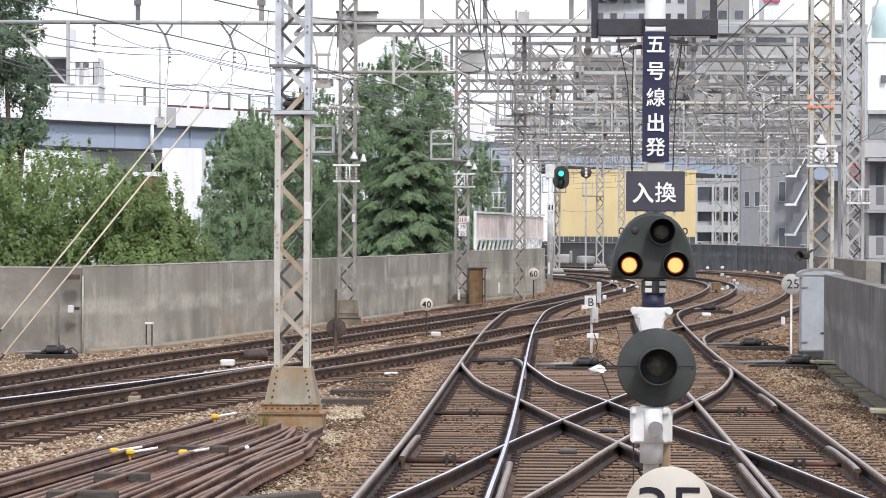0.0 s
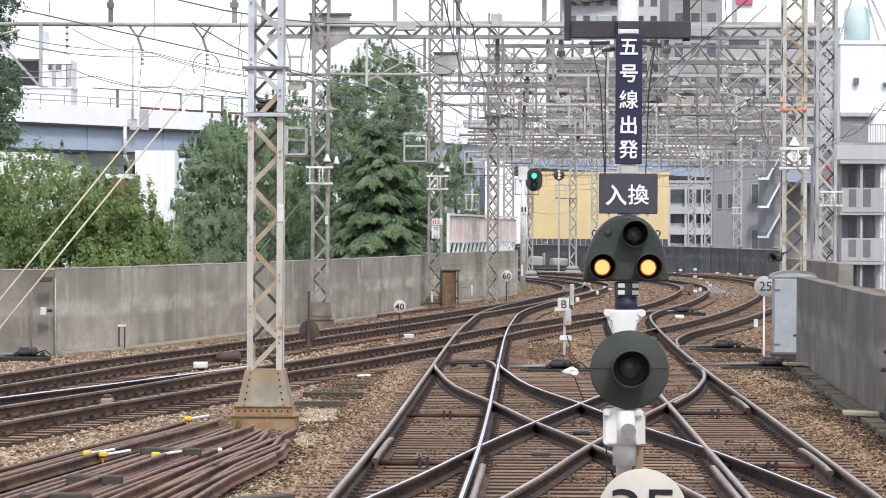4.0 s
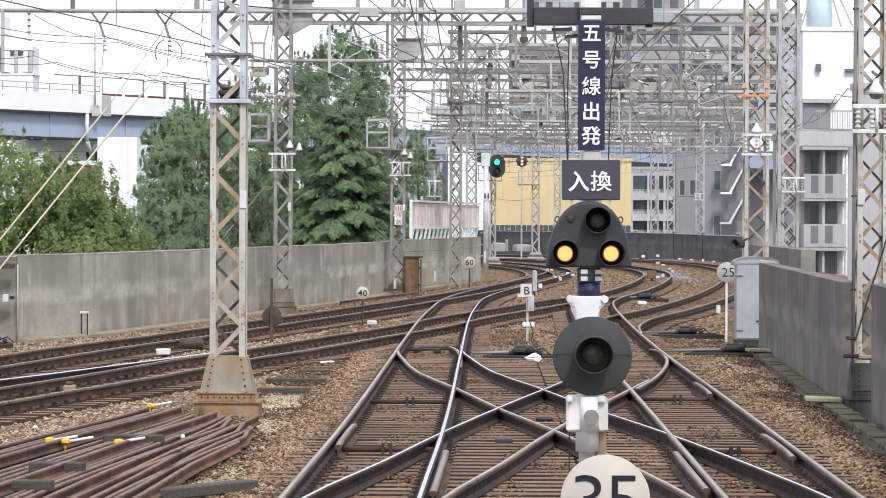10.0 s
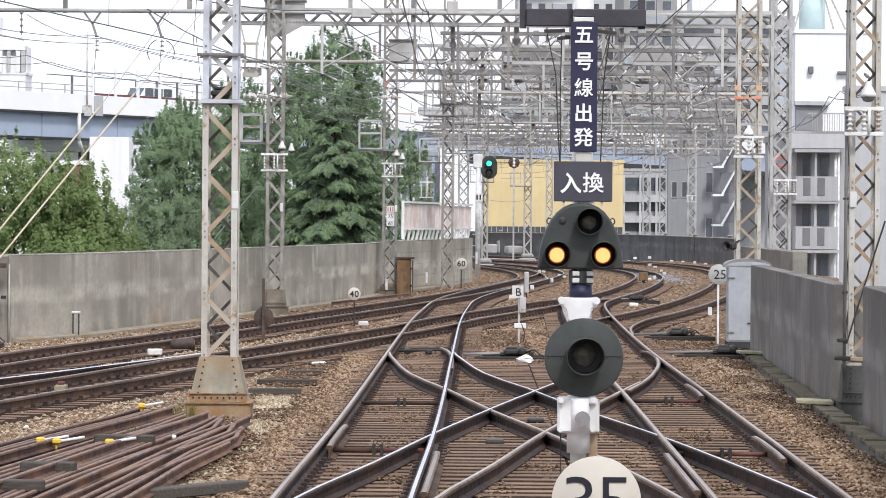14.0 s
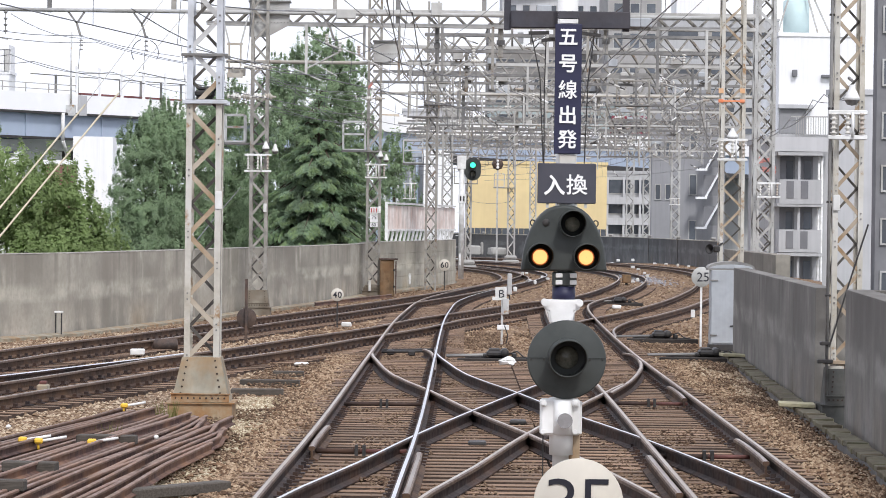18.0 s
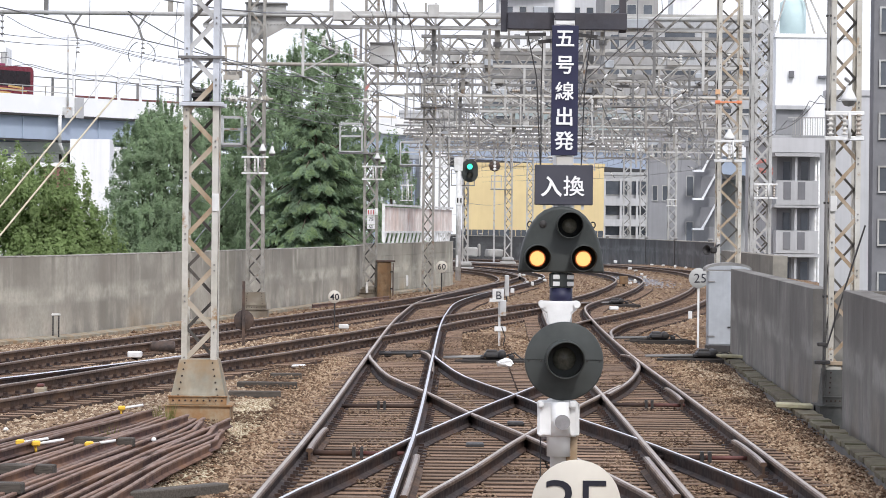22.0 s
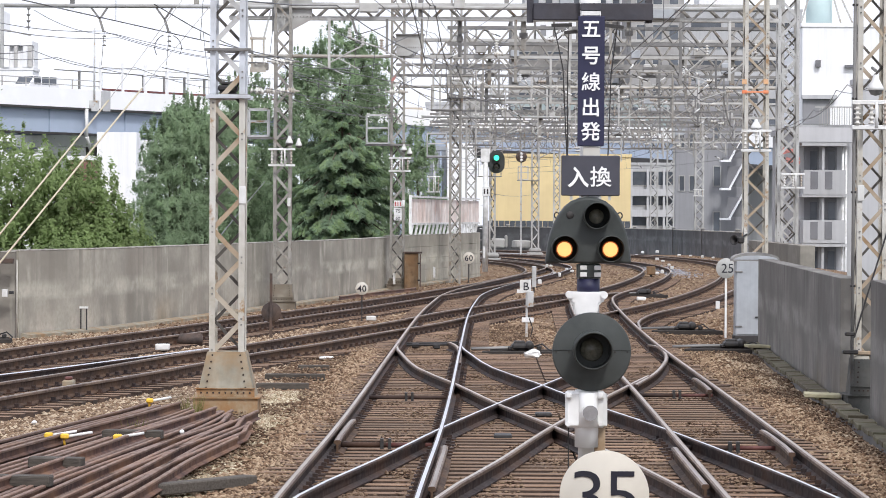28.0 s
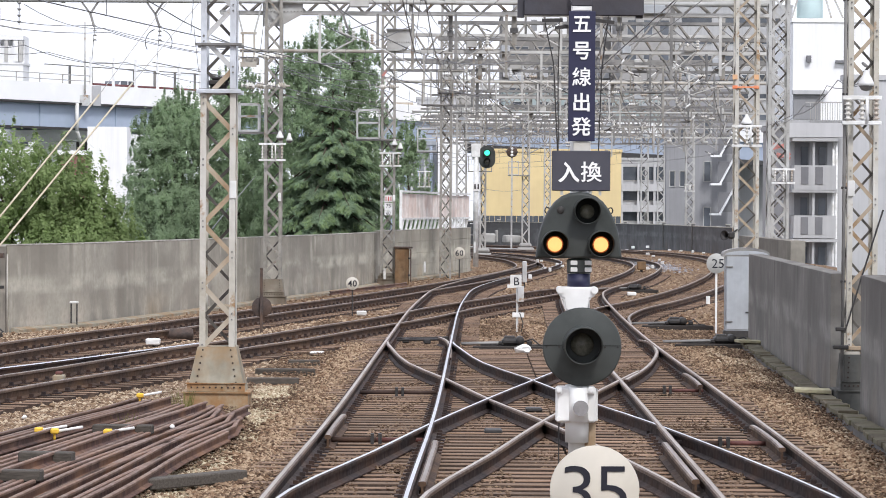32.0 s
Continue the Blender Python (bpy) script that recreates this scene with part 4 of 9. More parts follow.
GL = "weathered lattice gantry beam spanning the tracks"
GANTRY_STEEL = material("gantry_steel", (0.45, 0.44, 0.415), (0.32, 0.31, 0.29), rough=0.6, grain=3, stain=0.5, third=(0.55, 0.545, 0.53))
for y, xa, xb, z, dz in ((80.4, -5.638, 8.784, 7.435, 0.36), (100.4, -1.749, 10.914, 7.475, 0.55), (116, -1.807, 12.995, 7.575, 0.4), (128, 0.137, 14.458, 7.698, 0.7),
                         (140, 0.409, 14.131, 7.455, 0.5), (150, 0.993, 17.082, 7.105, 0.7), (163, -0.73, 16.452, 7.071, 0.6), (175, -0.784, 11.9, 6.906, 0.7),
                         (188, -0.147, 18.628, 6.833, 0.6), (205, 0.598, 20.312, 6.79, 0.7),
                         (94, 0.101, 10.183, 7.543, 0.5), (110, -0.493, 12.018, 7.586, 0.45), (133, 0.142, 13.67, 7.467, 0.45), (145, -0.113, 14.635, 7.238, 0.5),
                         (157, -0.413, 15.847, 7.098, 0.5), (169, -0.132, 16.745, 6.966, 0.55), (181, -0.476, 12.2, 6.797, 0.6)):
    gantry("gantry_beam", y, xa, xb, z, dz, (M_STEEL_DARK if y > 155 and round(y) % 2 else GANTRY_STEEL) if y in (80.4, 100.4, 128, 140, 150, 163, 175, 188, 205) else M_STEEL_DARK, GL)

# ---- elevated expressway ----
V0, VD, VE, VBEND = Vector((-34, 250, 0)), Vector((0.55, 0.835, 0)), Vector((0.45, 0.893, 0)), 45.0


def vroad(s, o=0.0, z=0.0):
    """A point s metres along the expressway, o metres towards the railway, z high."""
    d = VD if s <= VBEND else VE
    p = V0 + VD * min(s, VBEND) + VE * max(0.0, s - VBEND) + Vector((d.y, -d.x, 0)) * o
    return Vector((p.x, p.y, z))


def vturn(s):
    d = VD if s <= VBEND else VE
    return math.degrees(math.atan2(d.y, d.x))


VZ = 11.62      # road surface
via = empty("expressway_viaduct")
for nm, o, za, zb, w, mt in (("deck", -5.0, VZ - 0.5, VZ, 10.6, M_PARAPET), ("girder", -0.4, VZ - 2.65, VZ - 0.505, 0.5, M_CYAN), ("girder", -4.5, VZ - 2.65, VZ - 0.505, 0.5, M_CYAN),
                             ("girder", -9.0, VZ - 2.65, VZ - 0.505, 0.5, M_CYAN), ("parapet", 0.2, VZ - 0.55, VZ + 1.0, 0.25, M_PARAPET),
                             ("parapet", -10.1, VZ - 0.4, VZ + 0.9, 0.25, M_PARAPET), ("road_surface", -5.0, VZ + 0.004, VZ + 0.05, 9.8, M_ASPHALT)):
    for sa, sb in ((-300, VBEND), (VBEND, 480)):
        za = VZ - 3.1 if nm == "girder" and sa > 0 else za
        bm = bmesh.new()
        bar(bm, vroad(sa, o, (za + zb) / 2), vroad(sb - 0.001 if sb == VBEND else sb, o, (za + zb) / 2) if sa < 0 else vroad(sb, o, (za + zb) / 2), w, zb - za)
        part(nm, bm, mt, via)
for s in (-70, -28, 10.5, 52, 95, 140, 185, 230):
    bm = bmesh.new()
    p = vroad(s, -4.9, 0)
    rot = Matrix.Rotation(radians(vturn(s) - 90), 3, "Z")
    box(bm, (p.x, p.y, (TOWN + VZ - 3.7) / 2), (2.6, 2.2, VZ - 3.7 - TOWN), rot)
    box(bm, (p.x, p.y, VZ - 3.18), (9.4, 2.2, 0.98), rot)
    part("pier", bm, M_PARAPET, via)
# stiffeners on the girder, fence posts and rails on the parapet
stiff = bmesh.new()
for i in range(18):
    s = -56 + i * 9.8
    if abs(s - VBEND) < 1:
        continue
    p = vroad(s, -0.1, VZ - 1.6)
    box(stiff, p, (0.1, 0.16, 2.0), Matrix.Rotation(radians(vturn(s)), 3, "Z"))
part("stiffener", stiff, M_CYAN, via)
# dark strips that paint the shade under the parapet and along the girder bottom
lip = bmesh.new()
bar(lip, vroad(-300, 0.3, VZ - 0.66), vroad(VBEND, 0.3, VZ - 0.66), 0.36, 0.2)
bar(lip, vroad(-300, -0.1, VZ - 2.74), vroad(VBEND, -0.1, VZ - 2.74), 0.4, 0.2)
bar(lip, vroad(VBEND, -0.1, VZ - 2.75), vroad(160, -0.1, VZ - 3.1), 0.5, 0.6)
part("drip_edge", lip, M_IRON, via)
for i in range(12):
    s = 8.9 + i * 3.0
    bm = bmesh.new()
    p = vroad(s, 0.2, VZ + 2.2)
    box(bm, p, (0.2, 0.2, 2.4), Matrix.Rotation(radians(vturn(s)), 3, "Z"))
    part("fence_post", bm, M_PARAPET, via)
    bm = bmesh.new()
    p = vroad(s + 9.5, -10.1, VZ + 2.1)
    box(bm, p, (0.2, 0.14, 2.4), Matrix.Rotation(radians(vturn(s)), 3, "Z"))
    part("fence_post", bm, M_STEEL_DARK, via)
    if i:
        for a, b in ((-2.75, -1.3), (-1.2, -0.35)) if i % 3 else ((-2.6, -0.4),):
            bm = bmesh.new()
            bar(bm, vroad(s + a, 0.22, VZ + 1.1), vroad(s + b, 0.22, VZ + 1.1), 0.26, 0.16)
            part("planter", bm, M_STEEL_RED, via, "dark red planter box on the parapet")
bm = bmesh.new()
bar(bm, vroad(15, -10.1, VZ + 3.25), vroad(VBEND, -10.1, VZ + 3.25), 0.08, 0.09)
part("hand_rail", bm, M_STEEL_DARK, via)
for z, sa, sb in ((VZ + 2.95, 9, 44), (VZ + 1.3, -60, 9), (VZ + 1.75, -60, 9)):
    bm = bmesh.new()
    bar(bm, vroad(sa, 0.2, z), vroad(sb, 0.2, z), 0.06, 0.07)
    part("hand_rail", bm, M_STEEL_PALE, via)
for i in range(18):
    bm = bmesh.new()
    p = vroad(-44 + i * 2.9, 0.2, VZ + 1.38)
    box(bm, p, (0.07, 0.07, 0.78), Matrix.Rotation(radians(vturn(0)), 3, "Z"))
    part("rail_post", bm, M_STEEL_PALE, via)
bm = bmesh.new()
tube(bm, vroad(7.8, 0.5, VZ - 0.7), vroad(7.8, 0.5, VZ + 6.2), 0.09, 0.07, 8)
box(bm, vroad(7.7, 0.5, VZ - 0.35), (0.9, 0.4, 0.9))
part("lamp_pole", bm, M_STEEL, via)
bm = bmesh.new()
box(bm, vroad(9.4, 0.36, VZ + 0.1), (1.0, 0.3, 1.7), Matrix.Rotation(radians(vturn(0)), 3, "Z"))
part("joint_cover", bm, M_HPALE, via)
bm = bmesh.new()
tube(bm, vroad(6.8, 0.5, VZ - 0.6), vroad(6.8, 0.5, VZ - 2.9), 0.16, n=10)
tube(bm, vroad(6.8, 0.5, VZ - 2.9), vroad(8.2, -0.2, VZ - 4.0), 0.16, n=10)
tube(bm, vroad(8.2, -0.2, VZ - 4.0), vroad(8.2, -0.2, VZ - 9), 0.16, n=10)
part("drain_pipe", bm, M_WHITE, via)
tagged(via, "elevated expressway with white parapet and pale blue girder", "viaduct", kind="structure")


# ---- trees ----
def leaves(n, place, size, mat, name="crown", slim=0.28):
    """A mesh of n small pointed leaves; place gives centres, normals and directions."""
    rng = np.random.default_rng(7 + n)
    c, nrm, up = place(rng, n)
    unit = lambda v: v / (np.linalg.norm(v, axis=1, keepdims=True) + 1e-9)
    s = size * rng.uniform(0.6, 1.3, size=(n, 1))
    nrm = unit(nrm)
    u = unit(np.cross(nrm, up))
    v = np.cross(nrm, u)
    V = np.stack([c - u * s * 0.5, c + v * s * slim, c + u * s * 0.6, c - v * s * slim], axis=1).reshape(-1, 3)
    me = bpy.data.meshes.new(name)
    me.from_pydata(V.tolist(), [], np.arange(4 * n).reshape(-1, 4).tolist())
    me.materials.append(mat)
    return me


def broadleaf(name, x, y, z0, lobes, n, size, mat, label, seed=1):
    """A tapered trunk, limbs to each lobe, and a crown of leaf clumps."""
    t = empty(name, pose(x, y, TOWN))
    rs = np.random.default_rng(seed)
    bm = bmesh.new()
    top = z0 - TOWN
    tube(bm, (0, 0, 0), (0, 0, top), 0.22, 0.13, 8)
    for (lx, ly, lz, r, rz) in lobes:
        tube(bm, (0, 0, top * 0.75), (lx * 0.5, ly * 0.5, (top + lz - TOWN) / 2), 0.1, 0.06, 6)
        tube(bm, (lx * 0.5, ly * 0.5, (top + lz - TOWN) / 2), (lx, ly, lz - TOWN), 0.06, 0.02, 6)
    part("trunk", bm, M_BARK, t)
    clumps = []
    for l in lobes:
        m = int(40 + 70 * l[3] ** 2)
        for i in range(m):
            d = rs.normal(size=3)
            d /= np.linalg.norm(d)
            r = rs.uniform(0.55, 1.04)
            if i % 3 == 0:
                r = rs.uniform(0.95, 1.28)
                d[2] = abs(d[2]) * 1.1
            tall = i % 3 == 0
            clumps.append((np.array([l[0] + d[0] * l[3] * r, l[1] + d[1] * l[3] * r, l[2] - TOWN + d[2] * l[4] * r]), d, rs.uniform(0.12, 0.5) * (0.5 + 0.25 * l[3]) * (0.6 if tall else 1.0), (0.55, 0.55, 1.9) if tall else (1.15, 1.15, 0.85)))

    C, D, Rr, Sh = (np.array([k[i] for k in clumps]) for i in range(4))

    def place(rng, m):
        i = rng.integers(len(C), size=m)
        o = rng.normal(size=(m, 3)) + D[i] * 0.7
        o /= np.linalg.norm(o, axis=1, keepdims=True) + 1e-9
        nn = o * 0.5 + D[i] * 0.5 + rng.normal(size=(m, 3)) * 0.35 + np.array([0, -0.15, 0.4])
        reach = np.abs(rng.normal(size=(m, 1))) * 0.62 + 0.15
        return C[i] + o * Rr[i, None] * reach * Sh[i], nn, rng.normal(size=(m, 3))
    part("crown", leaves(n, place, size, mat), mat, t)
    return tagged(t, label, "tree", group="trees behind the wall")


def cedar(name, x, y, top, base, r_base, tiers, n, size, mat, label, seed=3):
    """A conifer: tiers of long boughs, each a flat fan of drooping sprays."""
    t = empty(name, pose(x, y, TOWN))
    rs = np.random.default_rng(seed)
    bm = bmesh.new()
    tube(bm, (0, 0, 0), (0, 0, top - TOWN - 0.2), 0.3, 0.02, 8)
    boughs = []
    for i in range(tiers):
        f = i / (tiers - 1)
        z = base - TOWN + (top - base) * f
        rad = r_base * (1 - f) ** 0.85 + 0.28
        k = 10 if f < 0.7 else 7
        for j in range(k):
            a = 2 * math.pi * (j + rs.uniform(-0.35, 0.35)) / k + i * 0.9
            L = rad * rs.uniform(0.62, 1.2)
            zt = z + rs.uniform(-0.28, 0.28)
            midp = (math.cos(a) * L * 0.5, math.sin(a) * L * 0.5, zt + 0.14 * L)
            tip = (math.cos(a) * L, math.sin(a) * L, zt - 0.2 * L)
            tube(bm, (0, 0, zt - 0.1), midp, 0.045, 0.03, 5, False)
            tube(bm, midp, tip, 0.03, 0.01, 5, False)
            boughs.append((np.array((0, 0, zt - 0.1)), np.array(midp), np.array(tip), L, a))
    part("trunk", bm, M_BARK, t)
    B0, B1, B2 = (np.array([b[i] for b in boughs]) for i in range(3))
    BL, BA = (np.array([b[i] for b in boughs]) for i in (3, 4))
    wts = BL ** 1.6 / (BL ** 1.6).sum()
    jit = rs.uniform(0, 1, size=len(boughs))

    def spray(rng, m, lo, u_lo):
        i = rng.choice(len(boughs), size=m, p=wts)
        f = ((np.floor(rng.uniform(lo, 1.0, size=m) * 11) + jit[i]) / 11).clip(0.05, 1.02)[:, None]
        p = B0[i] * (1 - f) ** 2 + B1[i] * 2 * f * (1 - f) + B2[i] * f * f
        out = np.stack([np.cos(BA[i]), np.sin(BA[i]), np.zeros(m)], axis=1)
        side = np.stack([-np.sin(BA[i]), np.cos(BA[i]), np.zeros(m)], axis=1) * rng.choice((-1.0, 1.0), size=(m, 1))
        u = rng.uniform(u_lo, 1, size=(m, 1)) ** 0.8
        tl = BL[i, None] * (0.46 * (1.05 - f) + 0.1) + 0.08
        d = out * 0.75 + side * 0.66
        p = p + d * tl * u + np.array([[0, 0, -1.0]]) * (0.5 * tl * u * u) + rng.normal(size=(m, 3)) * 0.03
        hang = (rng.uniform(size=(m, 1)) < 0.3) * 0.8
        way = d * (1 - hang) + np.array([[0, 0, -1.0]]) * (0.35 * u + hang)
        nn = np.array([[0, 0, 1.0]]) + out * 0.5 + rng.normal(size=(m, 3)) * 0.45
        return p, nn, np.cross(nn, way)
    part("crown", leaves(n, lambda rng, m: spray(rng, m, 0.0, 0.0), size, mat, slim=0.14), mat, t)
    part("young_growth", leaves(n // 6, lambda rng, m: tuple(v + np.array([[0, 0, 0.035 * (k == 0)]]) for k, v in enumerate(spray(rng, m, 0.55, 0.55))), size, M_LEAF_TIP, slim=0.13), M_LEAF_TIP, t, "lighter green bough tips")
    return tagged(t, label, "tree", group="trees behind the wall")


broadleaf("broadleaf_tree", -11.25, 84, 0, [(-2.2, 0, 2.5, 1.7, 1.5), (-0.6, -0.6, 2.8, 1.6, 1.4), (0.9, 0, 2.3, 1.4, 1.3), (0, 0.4, 1.2, 1.9, 1.3), (1.7, 0, 1.4, 1.0, 1.0), (2.1, 0.2, 0.7, 1.1, 0.9), (-2.6, 0, 1.2, 1.7, 1.3), (1.0, -0.5, 1.0, 1.5, 1.0), (1.1, 0.2, 2.45, 0.95, 0.9), (2.3, 0.1, 1.35, 0.8, 0.8), (1.8, -0.2, 1.75, 0.8, 0.85), (2.6, 0, 0.7, 0.75, 0.85), (-3.4, 0, 2.3, 1.5, 1.4), (-4.2, 0.3, 1.0, 1.6, 1.5)], 120000, 0.105, M_LEAF_A, "bushy tree with fresh green leaves behind the wall", 5)
broadleaf("broadleaf_tree", -15.232, 94, 4, [(-0.4, 0, 8.0, 1.1, 1.2), (0.35, 0.4, 6.6, 0.75, 0.8), (-0.5, 0, 5.0, 0.7, 0.6), (-1.6, 0, 6.3, 1.2, 1.4), (-0.6, 0.5, 9.6, 1.4, 1.3), (0.5, 0, 5.3, 0.45, 0.4)], 40000, 0.11, M_LEAF_D, "tall dark green tree at the end of the wall", 6)
broadleaf("broadleaf_tree", -11.208, 130, 1.5, [(0.1, 0, 4.7, 1.15, 1.35), (-0.7, 0, 3.3, 1.15, 1.5), (0.9, 0, 3.6, 1.3, 1.6), (0, 0, 1.9, 1.8, 1.6), (0.4, 0, 5.7, 0.55, 0.9), (-0.35, 0, 5.5, 0.45, 1.0), (1.5, 0.5, 2.2, 1.3, 1.5), (-1.1, 0.3, 1.0, 1.5, 1.5), (0.4, 0, 0.8, 1.9, 1.4), (0.2, 0, 6.1, 0.7, 0.95), (-0.9, 0, 5.0, 0.8, 1.0), (1.0, 0, 5.7, 0.75, 1.05), (1.9, 0, 4.9, 0.9, 1.2)], 250000, 0.09, M_LEAF_B, "dark green broadleaf tree behind the wall", 8)
broadleaf("broadleaf_tree", -8.912, 140, 1.5, [(0, 0, 5.0, 1.8, 2.0), (0, 0, 2.2, 2.1, 1.8), (-0.3, 0, 7.0, 1.2, 1.4), (0.6, 0, 0.8, 2.0, 1.4), (1.2, 0, 3.6, 1.4, 1.6), (1.5, 0, 1.6, 1.5, 1.5)], 150000, 0.1, M_LEAF_B, "dark green broadleaf tree behind the masts", 9)
cedar("cedar_tree", -4.05, 122, 7.2, -0.6, 3.1, 14, 240000, 0.2, M_LEAF_C, "dark green cedar with tiers of drooping boughs", 3)
broadleaf("broadleaf_tree", -4.65, 137, 5, [(0, 0, 9.5, 0.9, 1.1), (1.05, 0, 9.1, 0.75, 1.0), (-1.3, 0, 8.6, 0.85, 1.1), (1.5, 0, 7.8, 0.8, 1.2), (-0.2, 0, 7.6, 1.5, 1.5), (-1.9, 0, 7.1, 0.95, 1.3), (1.5, 0, 6.0, 1.0, 1.4), (-1.0, 0, 5.6, 1.6, 1.6), (0.3, 0, 4.2, 1.7, 1.6), (1.8, 0, 4.0, 0.9, 1.3), (2.0, 0, 2.2, 1.1, 1.4), (-2.0, 0, 3.4, 1.4, 1.8), (-1.8, 0, 1.2, 1.5, 1.5)], 240000, 0.09, M_LEAF_B, "tall dark green broadleaf tree behind the cedar", 4)
broadleaf("broadleaf_tree", -1.088, 150, 1.5, [(0, 0, 3.0, 1.1, 1.8), (-0.3, 0, 5.2, 0.8, 1.2), (0.4, 0.2, 1.0, 1.2, 1.2)], 25000, 0.13, M_LEAF_B, "dark green tree beside the cedar", 10)


# ---- buildings ----
def building(name, x0, x1, y, depth, z1, mat, label, wins=(), roof=None, eave=0.2):
    """A block with a front at y; wins: (x, z, w, h) openings with frame and glass."""
    t = empty(name, pose((x0 + x1) / 2, y, TOWN))
    w, h = x1 - x0, z1 - TOWN
    bm = bmesh.new()
    box(bm, (0, depth / 2, h / 2), (w, depth, h))
    part("wall", bm, mat, t)
    bm = bmesh.new()
    box(bm, (0, depth / 2, h + 0.15), (w + eave, depth + eave, 0.3))
    part("roof", bm, roof or mat, t)
    for (x, z, ww, hh) in wins:
        bm = bmesh.new()
        cx, cz = x - (x0 + x1) / 2, z - TOWN
        for sx in (-1, 1):
            box(bm, (cx + sx * ww / 2, -0.03, cz), (0.07, 0.12, hh + 0.07))
            box(bm, (cx, -0.03, cz + sx * hh / 2), (ww - 0.075, 0.12, 0.07))
        wn = part("window", bm, M_STEEL_PALE, t)
        bm = bmesh.new()
        box(bm, (cx, -0.012, cz), (ww - 0.07, 0.03, hh - 0.07))
        part("pane", bm, M_GLASSD, wn)
    return tagged(t, label, "building", group="buildings beyond the railway")


def grid(xa, xb, nx, za, zb, nz, w, h):
    return [(xa + (xb - xa) * (i + 0.5) / nx, za + (zb - za) * (j + 0.5) / nz, w, h) for i in range(nx) for j in range(nz)]


building("yellow_building", 4.759, 18.4, 300, 12, 8.052, M_YELLOW, "plain yellow clad building under the expressway")
building("apartment_building", 19.752, 26.002, 260, 3, 13.5, M_HGREY, "grey rendered apartment block with small windows",
         wins=[(20.28, 5.078, 0.45, 1.3), (21.146, 5.083, 0.45, 1.3), (20.28, 8.779, 0.45, 1.3), (21.146, 8.783, 0.45, 1.3), (23.262, 5.719, 0.6, 1.7), (23.262, 1.825, 0.6, 1.7), (23.262, 9.563, 0.6, 1.7)])
building("apartment_building", 17.442, 20.189, 150, 12, 6.51, M_HMID, "pale grey apartment block with balconies")
building("white_building", 26.958, 32.998, 230, 14, 16.585, M_HWHITE, "plain white tower block with a roof tank")
office = building("office_building", 9.3, 24.2, 420, 20, 29.4, M_HWARM, "warm grey mid-rise building with white parapet bands", wins=grid(9.8, 23.8, 4, 11.8, 25.6, 5, 2.6, 1.2))
for xa, xb, za, zb in ((9.4, 12.3, 26.5, 28.9), (12.6, 14.9, 26.5, 28.9), (15.2, 18.1, 26.5, 28.9), (21.4, 24.0, 26.3, 28.3), (9.4, 15.6, 20.6, 21.9), (18.5, 21.2, 26.4, 27.4), (17.0, 24.0, 20.5, 21.7)):
    part("parapet_panel", bevel_box(((xa + xb) / 2 - 16.75, -0.25, (za + zb) / 2 - TOWN), (xb - xa, 0.45, zb - za), 0.04), M_HWHITE if za > 22 else M_HPALE, office)
for x in (10.9, 13.6, 16.7, 22.6):
    part("shutter", bevel_box((x - 16.75, -0.5, 27.7 - TOWN), (0.8, 0.08, 1.5), 0.02), M_HGREY, office)
upper = building("office_building", 11.6, 26.5, 442, 14, 38.4, M_HPALE, "pale upper storeys of a mid-rise building under a dark sloping eave", wins=grid(12.2, 25.8, 7, 31.4, 37.6, 2, 1.0, 1.7))
bm = bmesh.new()
bar(bm, (-10.2, -0.9, 38.4 - TOWN), (-4.8, -0.9, 35.6 - TOWN), 1.4, 0.9)
bar(bm, (-4.7, -0.9, 35.9 - TOWN), (1.4, -0.9, 36.6 - TOWN), 1.4, 0.7)
part("eave", bm, M_DARKBROWN, upper, "dark sloping eave")
building("office_building", 24.4, 31.4, 400, 20, 36.5, M_HBEIGE, "beige mid-rise building with tall window bays", wins=grid(24.7, 31.1, 3, 12.5, 36.0, 6, 1.2, 2.2))
building("office_building", 31.6, 47.031, 402, 20, 29.27, M_HMID, "grey mid-rise building with rows of windows", wins=grid(32.0, 46.6, 3, 13.606, 28.532, 6, 4.0, 1.0))
building("long_low_building", 8.7, 36.9, 385, 12, 17.1, M_TEALROOF, "long low building with pale green cladding", wins=grid(9.2, 36.4, 8, 14.3, 16.8, 1, 2.6, 0.9))
flats = building("apartment_building", 19.882, 25.374, 326, 10, 7.7, M_HMID, "pale low apartment block with shaded balconies", wins=grid(20.0, 25.3, 2, 0.9, 7.4, 3, 2.4, 1.5))
for zb in (0.3, 2.5, 4.7):
    bm = bmesh.new()
    box(bm, (0, -0.5, zb - TOWN + 0.1), (5.3, 0.9, 0.75))
    part("balcony", bm, M_HPALE, flats)
for k in range(4):
    bm = bmesh.new()
    box(bm, (-2.6 + k * 1.73, -0.6, 6.45), (0.22, 0.5, 13.7))
    part("pillar", bm, M_HPALE, flats)
pipes = building("low_building", -3.4, 0.2, 236, 8, 7.3, M_HBLUE, "blue-grey low building with vertical pilasters")
for k in range(7):
    bm = bmesh.new()
    tube(bm, (-1.6 + k * 0.5, -0.15, 0), (-1.6 + k * 0.5, -0.15, 13.2), 0.1, n=8)
    part("duct", bm, M_HPALE if k % 2 else M_CYAN, pipes)
building("white_building", 0.3, 2.5, 234, 6, 7.5, M_HWHITE, "plain white low building between the masts", eave=0.05)
